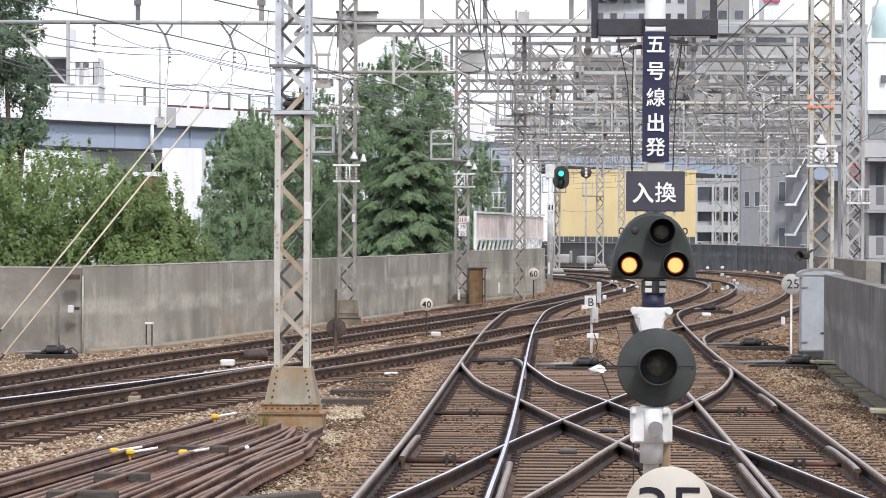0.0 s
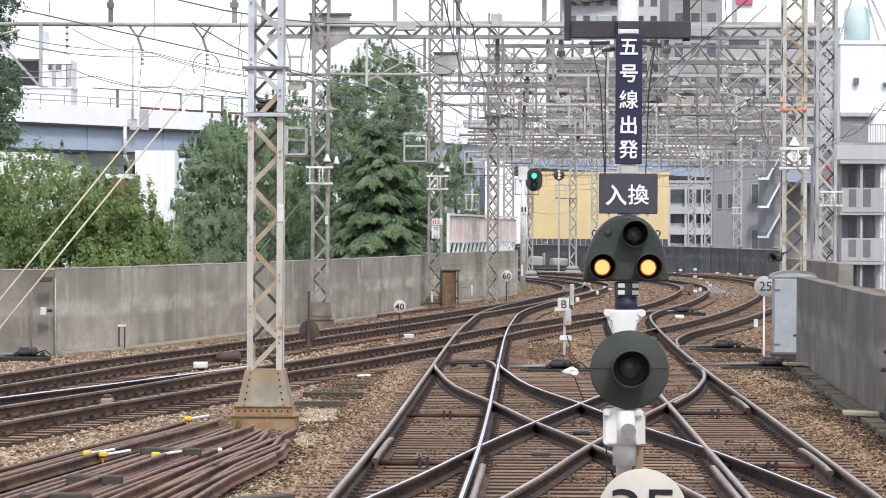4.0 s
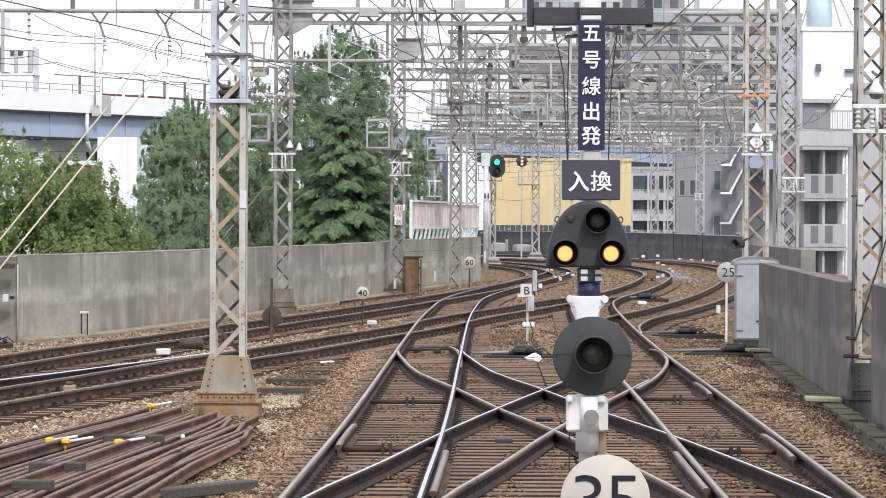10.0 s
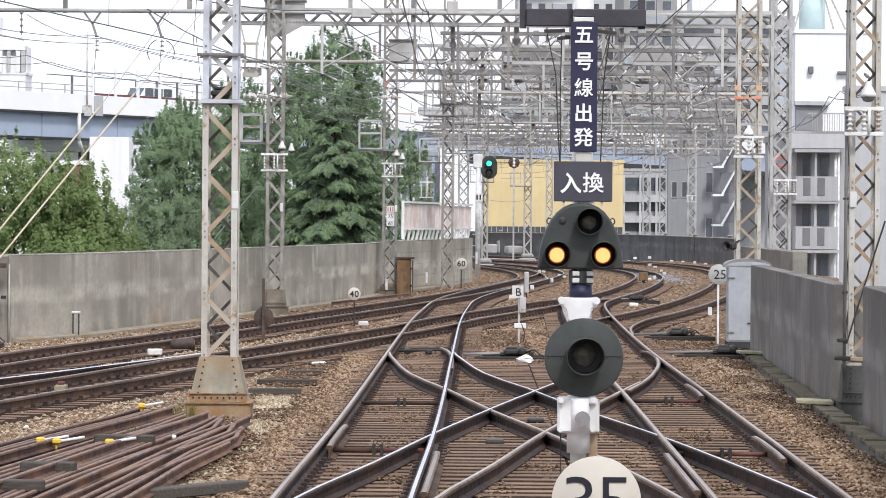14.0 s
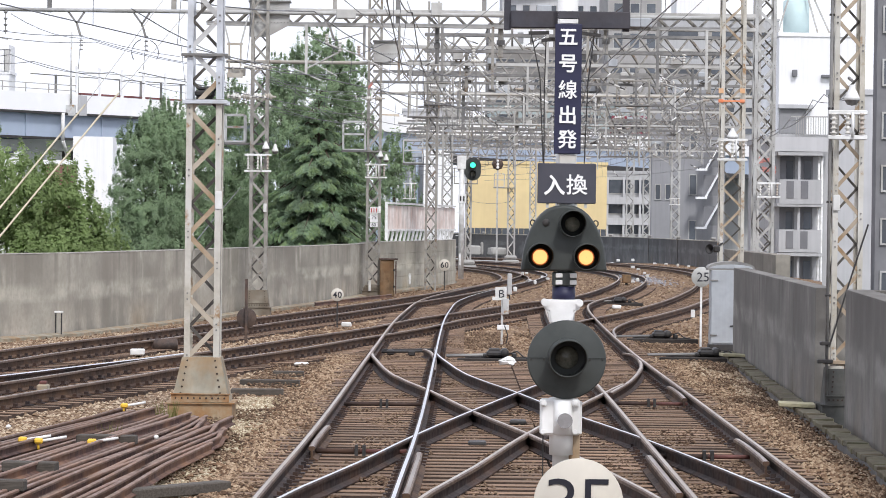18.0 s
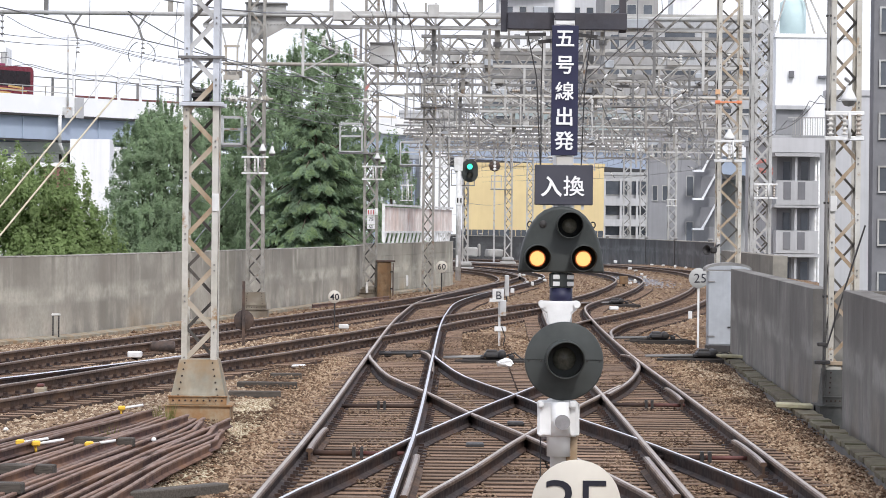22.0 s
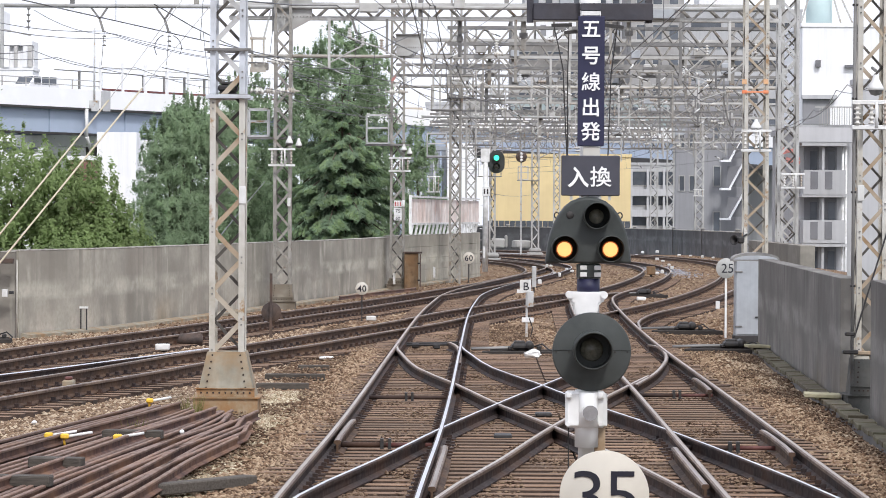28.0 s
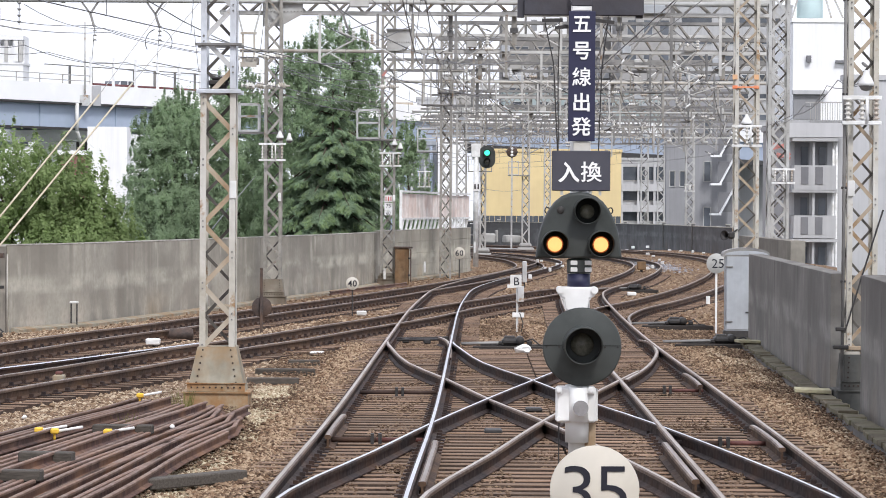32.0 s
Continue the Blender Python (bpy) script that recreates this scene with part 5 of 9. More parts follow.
building("low_building", -4.2, -2.2, 302, 8, 12.6, M_BEIGEWALL, "beige low building with a flat roof", wins=grid(-4.0, -2.4, 2, 9.5, 12.3, 1, 0.5, 0.8))
building("low_building", -1.9, 3.6, 330, 8, 14.2, M_HPALE, "pale grey low building beyond the masts", wins=grid(-1.6, 3.4, 4, 10.5, 13.8, 2, 0.7, 0.7))
terrace = building("white_building", -59.455, -44.381, 330, 5, 17.704, M_HWHITE, "white building with a deep shaded upper terrace behind the expressway")
tcx, ztr, zrf = (-59.455 + -44.381) / 2, 17.704 - TOWN + 0.3, 20.874 - TOWN
# left back wall is grey to deepen the terrace shade by colour
for nm, xa, xb, ya, yb, za, zb, mt in (("roof_slab", -59.455, -47.554, -0.5, 5, zrf, zrf + 3.2, M_HWHITE), ("back_wall", -59.455, -47.554, 4, 4.98, ztr, zrf - 0.01, M_SHADE), ("back_wall", -47.524, -44.442, 1.5, 4.9, ztr, zrf - 0.5, M_HWHITE), ("low_wall", -46.883, -44.93, 0.1, 0.3, ztr, ztr + 1.7, M_HWHITE), ("roof_slab", -47.493, -44.442, 0, 4.96, zrf - 0.5, zrf - 0.02, M_HWHITE),
                               ("column", -47.676, -46.883, -0.3, 0.4, ztr, zrf - 0.6, M_HWHITE), ("column", -46.395, -46.029, -0.2, 0.4, ztr, zrf - 0.6, M_HBEIGE2), ("column", -45.418, -44.869, -0.2, 0.4, ztr, zrf - 0.6, M_HWHITE),
                               ("column", -44.93, -44.442, -0.2, 0.5, ztr, zrf - 0.6, M_HBEIGE2), ("column", -57.624, -57.136, 0, 0.5, ztr, zrf - 0.01, M_HWHITE)):
    bm = bmesh.new()
    box(bm, ((xa + xb) / 2 - tcx, (ya + yb) / 2, (za + zb) / 2), (xb - xa, yb - ya, zb - za))
    part(nm, bm, mt, terrace)
bm = bmesh.new()
box(bm, (-53.352 - tcx, 0.1, ztr + 0.9), (-47.859 - -59.455, 0.08, 0.1))
part("hand_rail", bm, M_STEEL_PALE, terrace)
building("white_building", -24.382, -21.6, 215, 3, 7.7, M_HWHITE, "white pier-like block under the expressway", eave=0.0)
building("white_building", -32.412, -28.973, 300, 8, 9.603, M_HWHITE, "white building beyond the expressway", wins=[(-30.637, 4.949, 0.8, 1.0), (-29.971, 4.952, 0.8, 1.0)])


# ---- near signal post ----
SX, SY = 0.769, 16.0
sig = empty("shunting_signal", pose(SX, SY, BED))


def ring_hood(name, parent, x, z, r, length, front, mat=None, cut=0.45):
    """A lamp hood: a tube whose lower lip is cut back, dark inside."""
    bm = bmesh.new()
    n = 32
    rows_ = []
    for rr in (r, r * 0.93):
        a, b = [], []
        for i in range(n):
            t = 2 * math.pi * i / n
            dx, dz = rr * math.cos(t), rr * math.sin(t)
            k = length * (1 - cut * (0.5 - 0.5 * math.sin(t)))
            a.append(bm.verts.new((x + dx, front, z + dz)))
            b.append(bm.verts.new((x + dx, front - k, z + dz)))
        rows_.append((a, b))
    for i in range(n):
        j = (i + 1) % n
        (oa, ob_), (ia, ib) = rows_
        for f, mi in (((oa[i], ob_[i], ob_[j], oa[j]), 0), ((ia[j], ib[j], ib[i], ia[i]), 1), ((ob_[i], ib[i], ib[j], ob_[j]), 0)):
            fc = bm.faces.new(f)
            fc.material_index, fc.smooth = mi, True
    return part(name, bm, (mat or M_BLACK, M_DARKIN), parent)


def lens(parent, x, z, r, y, mat, label):
    bm = bmesh.new()
    lathe(bm, [(0.0005, -0.016), (r * 0.5, -0.013), (r * 0.85, -0.006), (r, 0.0), (r, 0.012)], (x, y, z), "y", 24)
    return part("lens", bm, mat, parent, label)


bm = bmesh.new()
tube(bm, (0, 0.06, 0.0), (0, 0.06, 5.0), 0.054, n=24)
part("pole", bm, M_WHITE, sig)
bm = bmesh.new()
lathe(bm, [(0.2, 0.0), (0.2, 0.12), (0.09, 0.16), (0.056, 0.3)], (0, 0.06, 0), "z", 24)
part("base", bm, M_FOOT, sig)
# platform bar across the top, with its posts
px, pz = 0, 3.551
bm = bmesh.new()
box(bm, (0.017, 0.14, pz + 0.005), (0.63, 0.05, 0.09))
box(bm, (0.017, 0.2, pz + 0.035), (0.63, 0.16, 0.025))
bmesh.ops.bevel(bm, geom=bm.edges[:], offset=0.004, segments=1, affect="EDGES")
part("platform_bar", bm, M_PLATFORM, sig, "dark weathered steel bar")
for sx in (-0.315, 0.312):
    bm = bmesh.new()
    box(bm, (sx, 0.17, pz + 0.28), (0.035, 0.05, 0.66))
    part("post", bm, M_PLATFORM, sig)
bm = bevel_box((0.0, 0.004, pz + 0.022), (0.112, 0.016, 0.04), 0.004)
part("strap", bm, M_PLATFORM, sig, "dark steel strap across the pole")
for (xa, za), (xb, zb) in (((-0.204, 3.483), (-0.095, 3.486)), ((-0.136, 3.445), (-0.065, 3.451)), ((0.071, 3.486), (0.177, 3.474))):
    bm = bmesh.new()
    bar(bm, (xa, 0.12, za), (xb, 0.12, zb), 0.02, 0.018)
    part("bracket_arm", bm, M_IRON, sig)
for (xa, za), (xb, zb), (xc, zc) in (((-0.189, 3.474), (-0.142, 3.256), (-0.112, 2.635)), ((-0.112, 3.439), (-0.118, 3.167), (-0.115, 2.605)), ((0.142, 3.469), (0.112, 3.226), (0.089, 2.591))):
    bm = bmesh.new()
    tube(bm, (xa, 0.11, za), (xb, 0.11, zb), 0.0035, n=6)
    tube(bm, (xb, 0.11, zb), (xc, 0.08, zc), 0.0035, n=6)
    part("cable", bm, M_IRON, sig)

# upright name plate
zt, zb = 3.525, 2.845
bm = bevel_box((0.001, -0.012, (zt + zb) / 2), (0.14, 0.012, zt - zb), 0.003)
name_plate = part("name_plate", bm, M_NAVY, sig, "navy blue plate with white characters")
for ch, (x, z) in (("五", (0, 3.457)), ("号", (0, 3.318)), ("線", (0, 3.182)), ("出", (0, 3.049)), ("発", (0, 2.922))):
    lettering("character", ch, 0.102, (x, -0.0205, z), name_plate, M_LETTER, 0.0012 if ch == "線" else 0.0019)
bm = bevel_box((0.0, -0.008, zt + 0.013), (0.1, 0.01, 0.022), 0.003)
part("cap_plate", bm, M_WHITE, sig)
bm = bevel_box((0.004, -0.0, 2.812), (0.088, 0.012, 0.06), 0.003)
part("backing_plate", bm, M_STEEL_TAN, sig)
# shunting plate
zt, zb = 2.795, 2.585
bm = bevel_box((0.0, -0.03, (zt + zb) / 2), (0.306, 0.012, zt - zb), 0.004)
shunt_plate = part("shunting_plate", bm, M_GREYPLATE, sig, "dark grey plate with white characters")
for ch, (x, z) in (("入", (-0.065, 2.682)), ("換", (0.053, 2.685))):
    lettering("character", ch, 0.112, (x, -0.0385, z), shunt_plate, M_LETTER, 0.0014 if ch == "換" else 0.0026)
for sx in (-0.1, -0.04, 0.05, 0.1):
    bm = bmesh.new()
    box(bm, (sx, -0.02, zb - 0.008), (0.014, 0.01, 0.03))
    part("plate_clip", bm, M_STEEL_PALE, sig)

# three-lamp head: a domed shell
hx, hz = -0.009, 2.232
hw = [(0.0, 0.222), (0.01, 0.224), (0.107, 0.212), (0.16, 0.199), (0.204, 0.183), (0.255, 0.157), (0.296, 0.126), (0.325, 0.09), (0.341, 0.05), (0.347, 0.001)]
bm = bmesh.new()
outline = [(hx + w, hz + h) for h, w in hw] + [(hx - w, hz + h) for h, w in reversed(hw)]
layers = []
for y, k in ((0.07, 1.0), (-0.03, 1.0), (-0.05, 0.985), (-0.058, 0.955), (-0.06, 0.92)):
    layers.append([bm.verts.new((hx + (x - hx) * k, y, hz + 0.15 + (z - hz - 0.15) * k)) for x, z in outline])
for a, b in zip(layers, layers[1:]):
    for i in range(len(a)):
        j = (i + 1) % len(a)
        bm.faces.new((a[i], a[j], b[j], b[i])).smooth = True
bm.faces.new(layers[-1])
bm.faces.new(layers[0][::-1])
bmesh.ops.remove_doubles(bm, verts=bm.verts[:], dist=0.0005)
bmesh.ops.recalc_face_normals(bm, faces=bm.faces[:])
head = part("lamp_head", bm, M_BLACK, sig, "black domed lamp housing")
for (x, z), lit in (((-0.136, 2.309), True), ((0.104, 2.309), True), ((0.03, 2.481), False)):
    ring_hood("hood", head, x, z, 0.07, 0.15, -0.058)
    bm = bmesh.new()
    lathe(bm, [(0.0005, -0.002), (0.066, -0.002), (0.066, 0.004)], (x, -0.061, z), "y", 28)
    part("lamp_well", bm, M_DARKIN, head)
    if lit:
        bm = bmesh.new()
        lathe(bm, [(0.036, -0.008), (0.044, -0.004), (0.044, 0.006)], (x, -0.064, z - 0.004), "y", 28)
        part("lamp_rim", bm, G_RIM, head, "orange glowing lamp rim")
    lens(head, x, z - 0.004, 0.039, -0.07, G_AMBER if lit else M_LENS, "lit amber lamp" if lit else "unlit dark lamp")
bm = bmesh.new()
bx, bz = -0.107, 2.484
lathe(bm, [(0.0005, -0.004), (0.018, -0.004), (0.02, 0.0), (0.02, 0.006)], (bx, -0.061, bz), "y", 20)
part("badge", bm, M_IRON, head)
for sx in (-1, 1):
    bm = bmesh.new()
    x0 = hx + sx * 0.165
    for i in range(10):
        t0, t1 = 2 * math.pi * i / 10, 2 * math.pi * (i + 1) / 10
        tube(bm, (x0 + 0.013 * math.cos(t0), 0.0, hz + 0.25 + 0.016 * math.sin(t0)), (x0 + 0.013 * math.cos(t1), 0.0, hz + 0.25 + 0.016 * math.sin(t1)), 0.004, n=6)
    part("eye_bolt", bm, M_IRON, head)

# reflector block, pipe and flange below the head
rx, rz = -0.006, 2.191
bm = bevel_box((rx, 0.0, rz), (0.125, 0.08, 0.075), 0.006)
block = part("mounting_block", bm, M_BLACK, sig)
for sx in (-0.03, 0.048):
    for dz in (-0.018, 0.018):
        bm = bevel_box((rx + sx * 0.95, -0.044, rz + dz), (0.036, 0.008, 0.024), 0.003)
        part("reflector", bm, M_WHITE, block)
bm = bmesh.new()
tube(bm, (rx, 0.02, rz - 0.04), (rx, 0.02, 2.067), 0.06, n=24)
part("pipe", bm, M_NAVY, sig)
fx, fz = -0.018, 2.067
bm = bmesh.new()
slab(bm, [(fx - 0.103, fz), (fx - 0.1, fz + 0.016), (fx + 0.1, fz + 0.016), (fx + 0.105, fz), (fx + 0.1, fz - 0.028), (fx + 0.068, fz - 0.045), (fx + 0.05, fz - 0.11), (fx - 0.06, fz - 0.11), (fx - 0.07, fz - 0.045), (fx - 0.095, fz - 0.03)], -0.055, 0.06)
bmesh.ops.recalc_face_normals(bm, faces=bm.faces[:])
bmesh.ops.bevel(bm, geom=bm.edges[:], offset=0.008, segments=2, affect="EDGES")
flange = part("flange", bm, M_WHITE, sig, "white cast flange")
for sx in (-0.098, 0.102):
    bm = bmesh.new()
    tube(bm, (fx + sx * 0.9, -0.07, fz), (fx + sx * 0.9, 0.05, fz), 0.019, n=14)
    part("bolt", bm, M_WHITE, flange)

# round backplate with one hooded lamp
dx_, dz_ = 0.009, 1.771
bm = bmesh.new()
lathe(bm, [(0.0005, -0.012), (0.197, -0.012), (0.204, -0.008), (0.206, 0.0), (0.2, 0.012), (0.0005, 0.012)], (dx_, -0.07, dz_), "y", 56)
disc = part("backplate", bm, M_BLACK, sig, "round dark grey backplate")
ring_hood("hood", disc, dx_, dz_ + 0.012, 0.1, 0.24, -0.08)
lens(disc, dx_, dz_ + 0.012, 0.06, -0.09, M_LENS, "unlit dark lamp")
for sx in (-1, 1):
    bm = bmesh.new()
    bar(bm, (dx_ + sx * 0.105, -0.0835, dz_ + 0.008), (dx_ + sx * 0.203, -0.0835, dz_ + 0.008), 0.003, 0.002)
    part("seam", bm, M_DARKIN, disc)
    for r in (0.12, 0.185):
        bm = bmesh.new()
        tube(bm, (dx_ + sx * r, -0.088, dz_), (dx_ + sx * r, -0.08, dz_), 0.005, n=8)
        part("screw", bm, M_IRON, disc)
# white clamp with a cylinder boss
cx_, cz_ = -0.024, 1.469
bm = bevel_box((cx_ + 0.004, -0.02, cz_), (0.21, 0.08, 0.19), 0.012)
clamp = part("clamp", bm, M_WHITE, sig, "white painted cast clamp")
for sx, w in ((-0.086, 0.034), (0.082, 0.04)):
    bm = bevel_box((cx_ + sx, -0.05, cz_ + 0.075), (w, 0.08, 0.04), 0.009)
    part("lug", bm, M_WHITE, clamp)
    for dz, y0 in ((0.078, -0.1), (-0.075, -0.075)):
        bm = bmesh.new()
        tube(bm, (cx_ + sx, y0, cz_ + dz), (cx_ + sx, -0.05, cz_ + dz), 0.012, n=12)
        part("bolt", bm, M_WHITE, clamp)
bm = bmesh.new()
tube(bm, (cx_ + 0.018, -0.055, cz_ - 0.088), (cx_ + 0.018, -0.055, cz_ + 0.09), 0.05, n=24)
part("collar", bm, M_WHITE, clamp)
bm = bmesh.new()
tube(bm, (cx_ + 0.024, -0.17, cz_ - 0.012), (cx_ + 0.024, -0.03, cz_ - 0.012), 0.04, n=26, caps=False)
boss = part("boss", bm, M_WHITE, clamp)
bm = bmesh.new()
lathe(bm, [(0.0005, 0.0), (0.0398, 0.0), (0.0398, 0.012)], (cx_ + 0.024, -0.171, cz_ - 0.012), "y", 26)
for f in bm.faces:
    f.smooth = False
part("boss_face", bm, M_BOSS, clamp, "grey steel face")
bm = bmesh.new()
tube(bm, (cx_ + 0.012, -0.0, cz_ - 0.2), (cx_ + 0.012, -0.0, cz_ + 0.1), 0.062, n=24)
part("sleeve", bm, M_WHITE, clamp)
bm = bevel_box((cx_ + 0.05, -0.004, cz_ - 0.005), (0.14, 0.02, 0.17), 0.003)
part("back_plate", bm, M_WHITE, clamp)
bm = bevel_box((0.059, 1.154)[:1] + (0.02, 1.154), (0.058, 0.02, 0.46), 0.004)
part("side_strap", bm, M_STEEL_RUST, sig, "rust-stained steel strap")
bm = bmesh.new()
tube(bm, (-0.105, 0.03, 0.3), (-0.105, 0.03, cz_ - 0.06), 0.004, n=6)
part("pull_rod", bm, M_IRON, sig)
tagged(sig, "black shunting signal with two lit amber lamps on a white pole", "railway signal")


def speed_sign(name, x, y, zc, r, text, label, face, post=True, size=1.15, post_mat=None, foot=BED, gap=0.545, wide=1.0, bold=-0.002, shift=0.0):
    """A round plate with figures, on its own post."""
    t = empty(name, pose(x, y, foot))
    bm = bmesh.new()
    h = zc - foot
    lathe(bm, [(0.0005, -0.006), (r * 0.985, -0.006), (r, -0.003), (r, 0.004), (0.0005, 0.005)], (0, 0, h), "y", 40)
    plate = part("plate", bm, face, t)
    if text:
        for k, ch in enumerate(text):
            lettering("numeral", ch, r * size, ((k - 0.5) * r * size * gap + shift, -0.009, h), plate, M_INK, bold * r, wide)
    bm = bmesh.new()
    box(bm, (0, 0.025, h / 2), (max(0.025, r * 0.2), 0.03, h))
    part("post", bm, post_mat or M_IRON, t)
    return tagged(t, label, "speed sign", group="speed limit signs")


speed_sign("speed_limit_sign", 0.842, 15.8, 0.834, 0.2325, "35", "round cream speed limit sign with black 35", M_CREAM, size=1.6, post_mat=M_STEEL_RUST, gap=0.485, wide=1.13, bold=-0.012)
speed_sign("speed_limit_sign", -1.88, 71, 0.563, 0.15, "40", "small round speed limit sign 40 on a rusty post", M_CREAM, size=1.35, bold=0.02)
speed_sign("speed_limit_sign", 0.948, 112, 0.711, 0.215, "60", "small round speed limit sign 60 on a thin post", M_CREAM, size=1.35, bold=0.02)
speed_sign("speed_limit_sign", 5.775, 62.3, 1.227, 0.205, "25", "round grey speed limit sign 25 on a white post", M_SIGNGREY, size=1.3, gap=0.5, shift=0.03, post_mat=M_WHITE)
speed_sign("round_sign", -3.421, 61, 0.321, 0.2, "", "dark rusty round sign seen from behind", M_RUSTSIGN, post_mat=M_RUSTSIGN)
bm = bmesh.new()
box(bm, (-3.426, 60.93, 0.45), (0.055, 0.05, 1.3))
tagged(part("sign_post", bm, M_RUSTSIGN), "rusty square sign post standing in the ballast", "post")


for x, y in ((5.599, 186), (2.568, 160), (7.983, 215), (1.353, 150), (9.666, 86), (12.425, 110)):
    t = empty("mast_footing", pose(x, y, BED - 0.1))
    part("base_slab", bevel_box((0, 0, 0.16), (1.0, 1.0, 0.36), 0.06), M_CONCRETE, t)
    part("base", bevel_box((0, 0, 0.48), (0.74, 0.74, 0.28), 0.1), M_CONCRETE, t)
    tagged(t, "pale rounded concrete footing of a far mast", "mast footing", group="mast footings")
for k, (x, y, w, h) in enumerate(((4.3, 240, 1.1, 0.7), (5.2, 242, 0.7, 1.0), (6.1, 239, 1.3, 0.6), (7.2, 243, 0.8, 0.8))):
    bm = bevel_box((0, 0, h / 2), (w, 0.8, h), 0.08)
    for v in bm.verts:
        v.co += noise.noise_vector(v.co * 2.3 + Vector((k * 3.1, 0, 0))) * 0.08
    ob = part("concrete_block", bm, M_CONCRETE)
    ob.matrix_basis = pose(x, y, BED - 0.05, 0, 0, 12 * k)
    tagged(ob, "broken pale concrete block beyond the far tracks", "block", group="concrete blocks")


# ---- mast feet and fittings ----
def footing(x, y, w0, w1, z1, label, mat=None, trim=None):
    t = empty("mast_footing", pose(x, y, BED - 0.1))
    bm = bmesh.new()
    low = bmesh.new()
    box(low, (0, 0, 0.14), (w0 + 0.08, w0 + 0.08, 0.3))
    part("base_slab", low, M_RUSTBASE if mat is None else mat, t)
    h = z1 - BED + 0.1
    v = []
    for z, w in ((0.3, w0), (h, w1)):
        v.append([bm.verts.new((sx * w / 2, sy * w / 2, z)) for sx, sy in ((-1, -1), (1, -1), (1, 1), (-1, 1))])
    for i in range(4):
        j = (i + 1) % 4
        bm.faces.new((v[0][i], v[0][j], v[1][j], v[1][i]))
    bm.faces.new(v[1])
    part("base", bm, mat or M_FOOT, t)
    bm = bmesh.new()
    box(bm, (0, 0, 0.297), (w0 + 0.14, w0 + 0.14, 0.014))
    part("base_plate", bm, trim or M_RUSTBASE, t)
    bm = bmesh.new()
    tube(bm, (0, -0.012, 0), (0, 0.02, 0), 0.0125, n=6)
    rivet = mesh_of("rivet", bm, M_RAIL)
    for sx in (-1, 1):
        for k in range(7):
            f = k / 6
            w = w0 + (w1 - w0) * f
            part("rivet", rivet, None, t).location = (sx * w * 0.36, -w / 2, 0.34 + (h - 0.38) * f)
    for k in range(9):
        part("rivet", rivet, None, t).location = (-w0 * 0.42 + w0 * 0.84 * k / 8, -w0 / 2 - 0.022, 0.36)
    bm = bmesh.new()
    box(bm, (0, -w0 / 2 - 0.006, 0.36), (w0 + 0.0, 0.03, 0.1))
    box(bm, (0, -w0 / 2 - 0.016, 0.412), (w0 + 0.02, 0.05, 0.012))
    part("base_angle", bm, trim or M_RUSTBASE, t, "" if trim else "rust-brown base angle")
    return tagged(t, label, "mast footing", group="mast footings")


MX = -2.693
footing(MX, 38.3, 0.72, 0.48, 0.56, "weathered tapered mast footing with rivets")
footing(5.507, 39.4, 0.54, 0.46, 0.46, "dark grey tapered mast footing between the walls", M_FOOT_DARK, M_FOOT_DARK)
t = empty("mast_foot_clamp", pose(5.507, 39.4, 0.5))
part("clamp_plate", bevel_box((-0.02, -0.22, 0.04), (0.56, 0.06, 0.05), 0.008), M_STEEL_RUST, t)
part("foot_plate", bevel_box((-0.13, -0.215, -0.1), (0.2, 0.03, 0.2), 0.008), M_STEEL_TAN, t)
part("foot_plate", bevel_box((0.13, -0.215, -0.1), (0.2, 0.03, 0.2), 0.008), M_STEEL_TAN, t)
tagged(t, "rust-stained clamp plates at the foot of the mast", "bracket", group="mast brackets")
footing(-4.205, 80, 0.62, 0.52, 0.45, "brown stained concrete mast footing at the wall", M_FOOT_BROWN, M_FOOT_BROWN)
footing(-1.508, 100.4, 0.6, 0.5, 0.2, "brown stained concrete mast footing at the wall", M_FOOT_BROWN, M_FOOT_BROWN)


def floodlight(x, y, z, label, r=0.14, mat=None):
    r *= 0.72
    t = empty("floodlight", pose(x, y, z))
    bm = bmesh.new()
    lathe(bm, [(0.03, 0.2), (0.045, 0.14), (r * 0.6, 0.11), (r * 0.95, 0.04), (r, 0.0), (r * 0.94, 0.0), (r * 0.7, 0.06)], (0, 0, 0), "z", 18)
    part("shade", bm, mat or M_WHITE, t)
    bm = bmesh.new()
    lathe(bm, [(0.0005, -0.07), (r * 0.6, -0.055), (r * 0.92, 0.003)], (0, 0, 0), "z", 18)
    part("glass", bm, M_STEEL_DARK, t)
    bm = bmesh.new()
    tube(bm, (0, 0, 0.25), (0, 0.3, 0.3), 0.02, n=8)
    part("arm", bm, M_STEEL_DARK, t)
    return tagged(t, label, "lamp", group="mast lamps")


# shelf and searchlight on the near mast
shelf = empty("mast_shelf", pose(MX, 38.3, 3.741))
for sy in (-1, 1):
    bm = bevel_box((0.01, sy * 0.25, 0.0), (0.56, 0.06, 0.05), 0.006)
    part("shelf_bar", bm, M_SHELF, shelf, "pale blue-grey bar")
    bm = bevel_box((0.0, sy * 0.25, 0.585), (0.58, 0.05, 0.035), 0.004)
    part("upper_bar", bm, M_STEEL_DARK, shelf)
bm = bmesh.new()
box(bm, (0.01, 0, 0.03), (0.5, 0.46, 0.01))
part("shelf_plate", bm, M_STEEL_DARK, shelf)
tagged(shelf, "pale steel shelf bars clamped round the mast", "bracket")
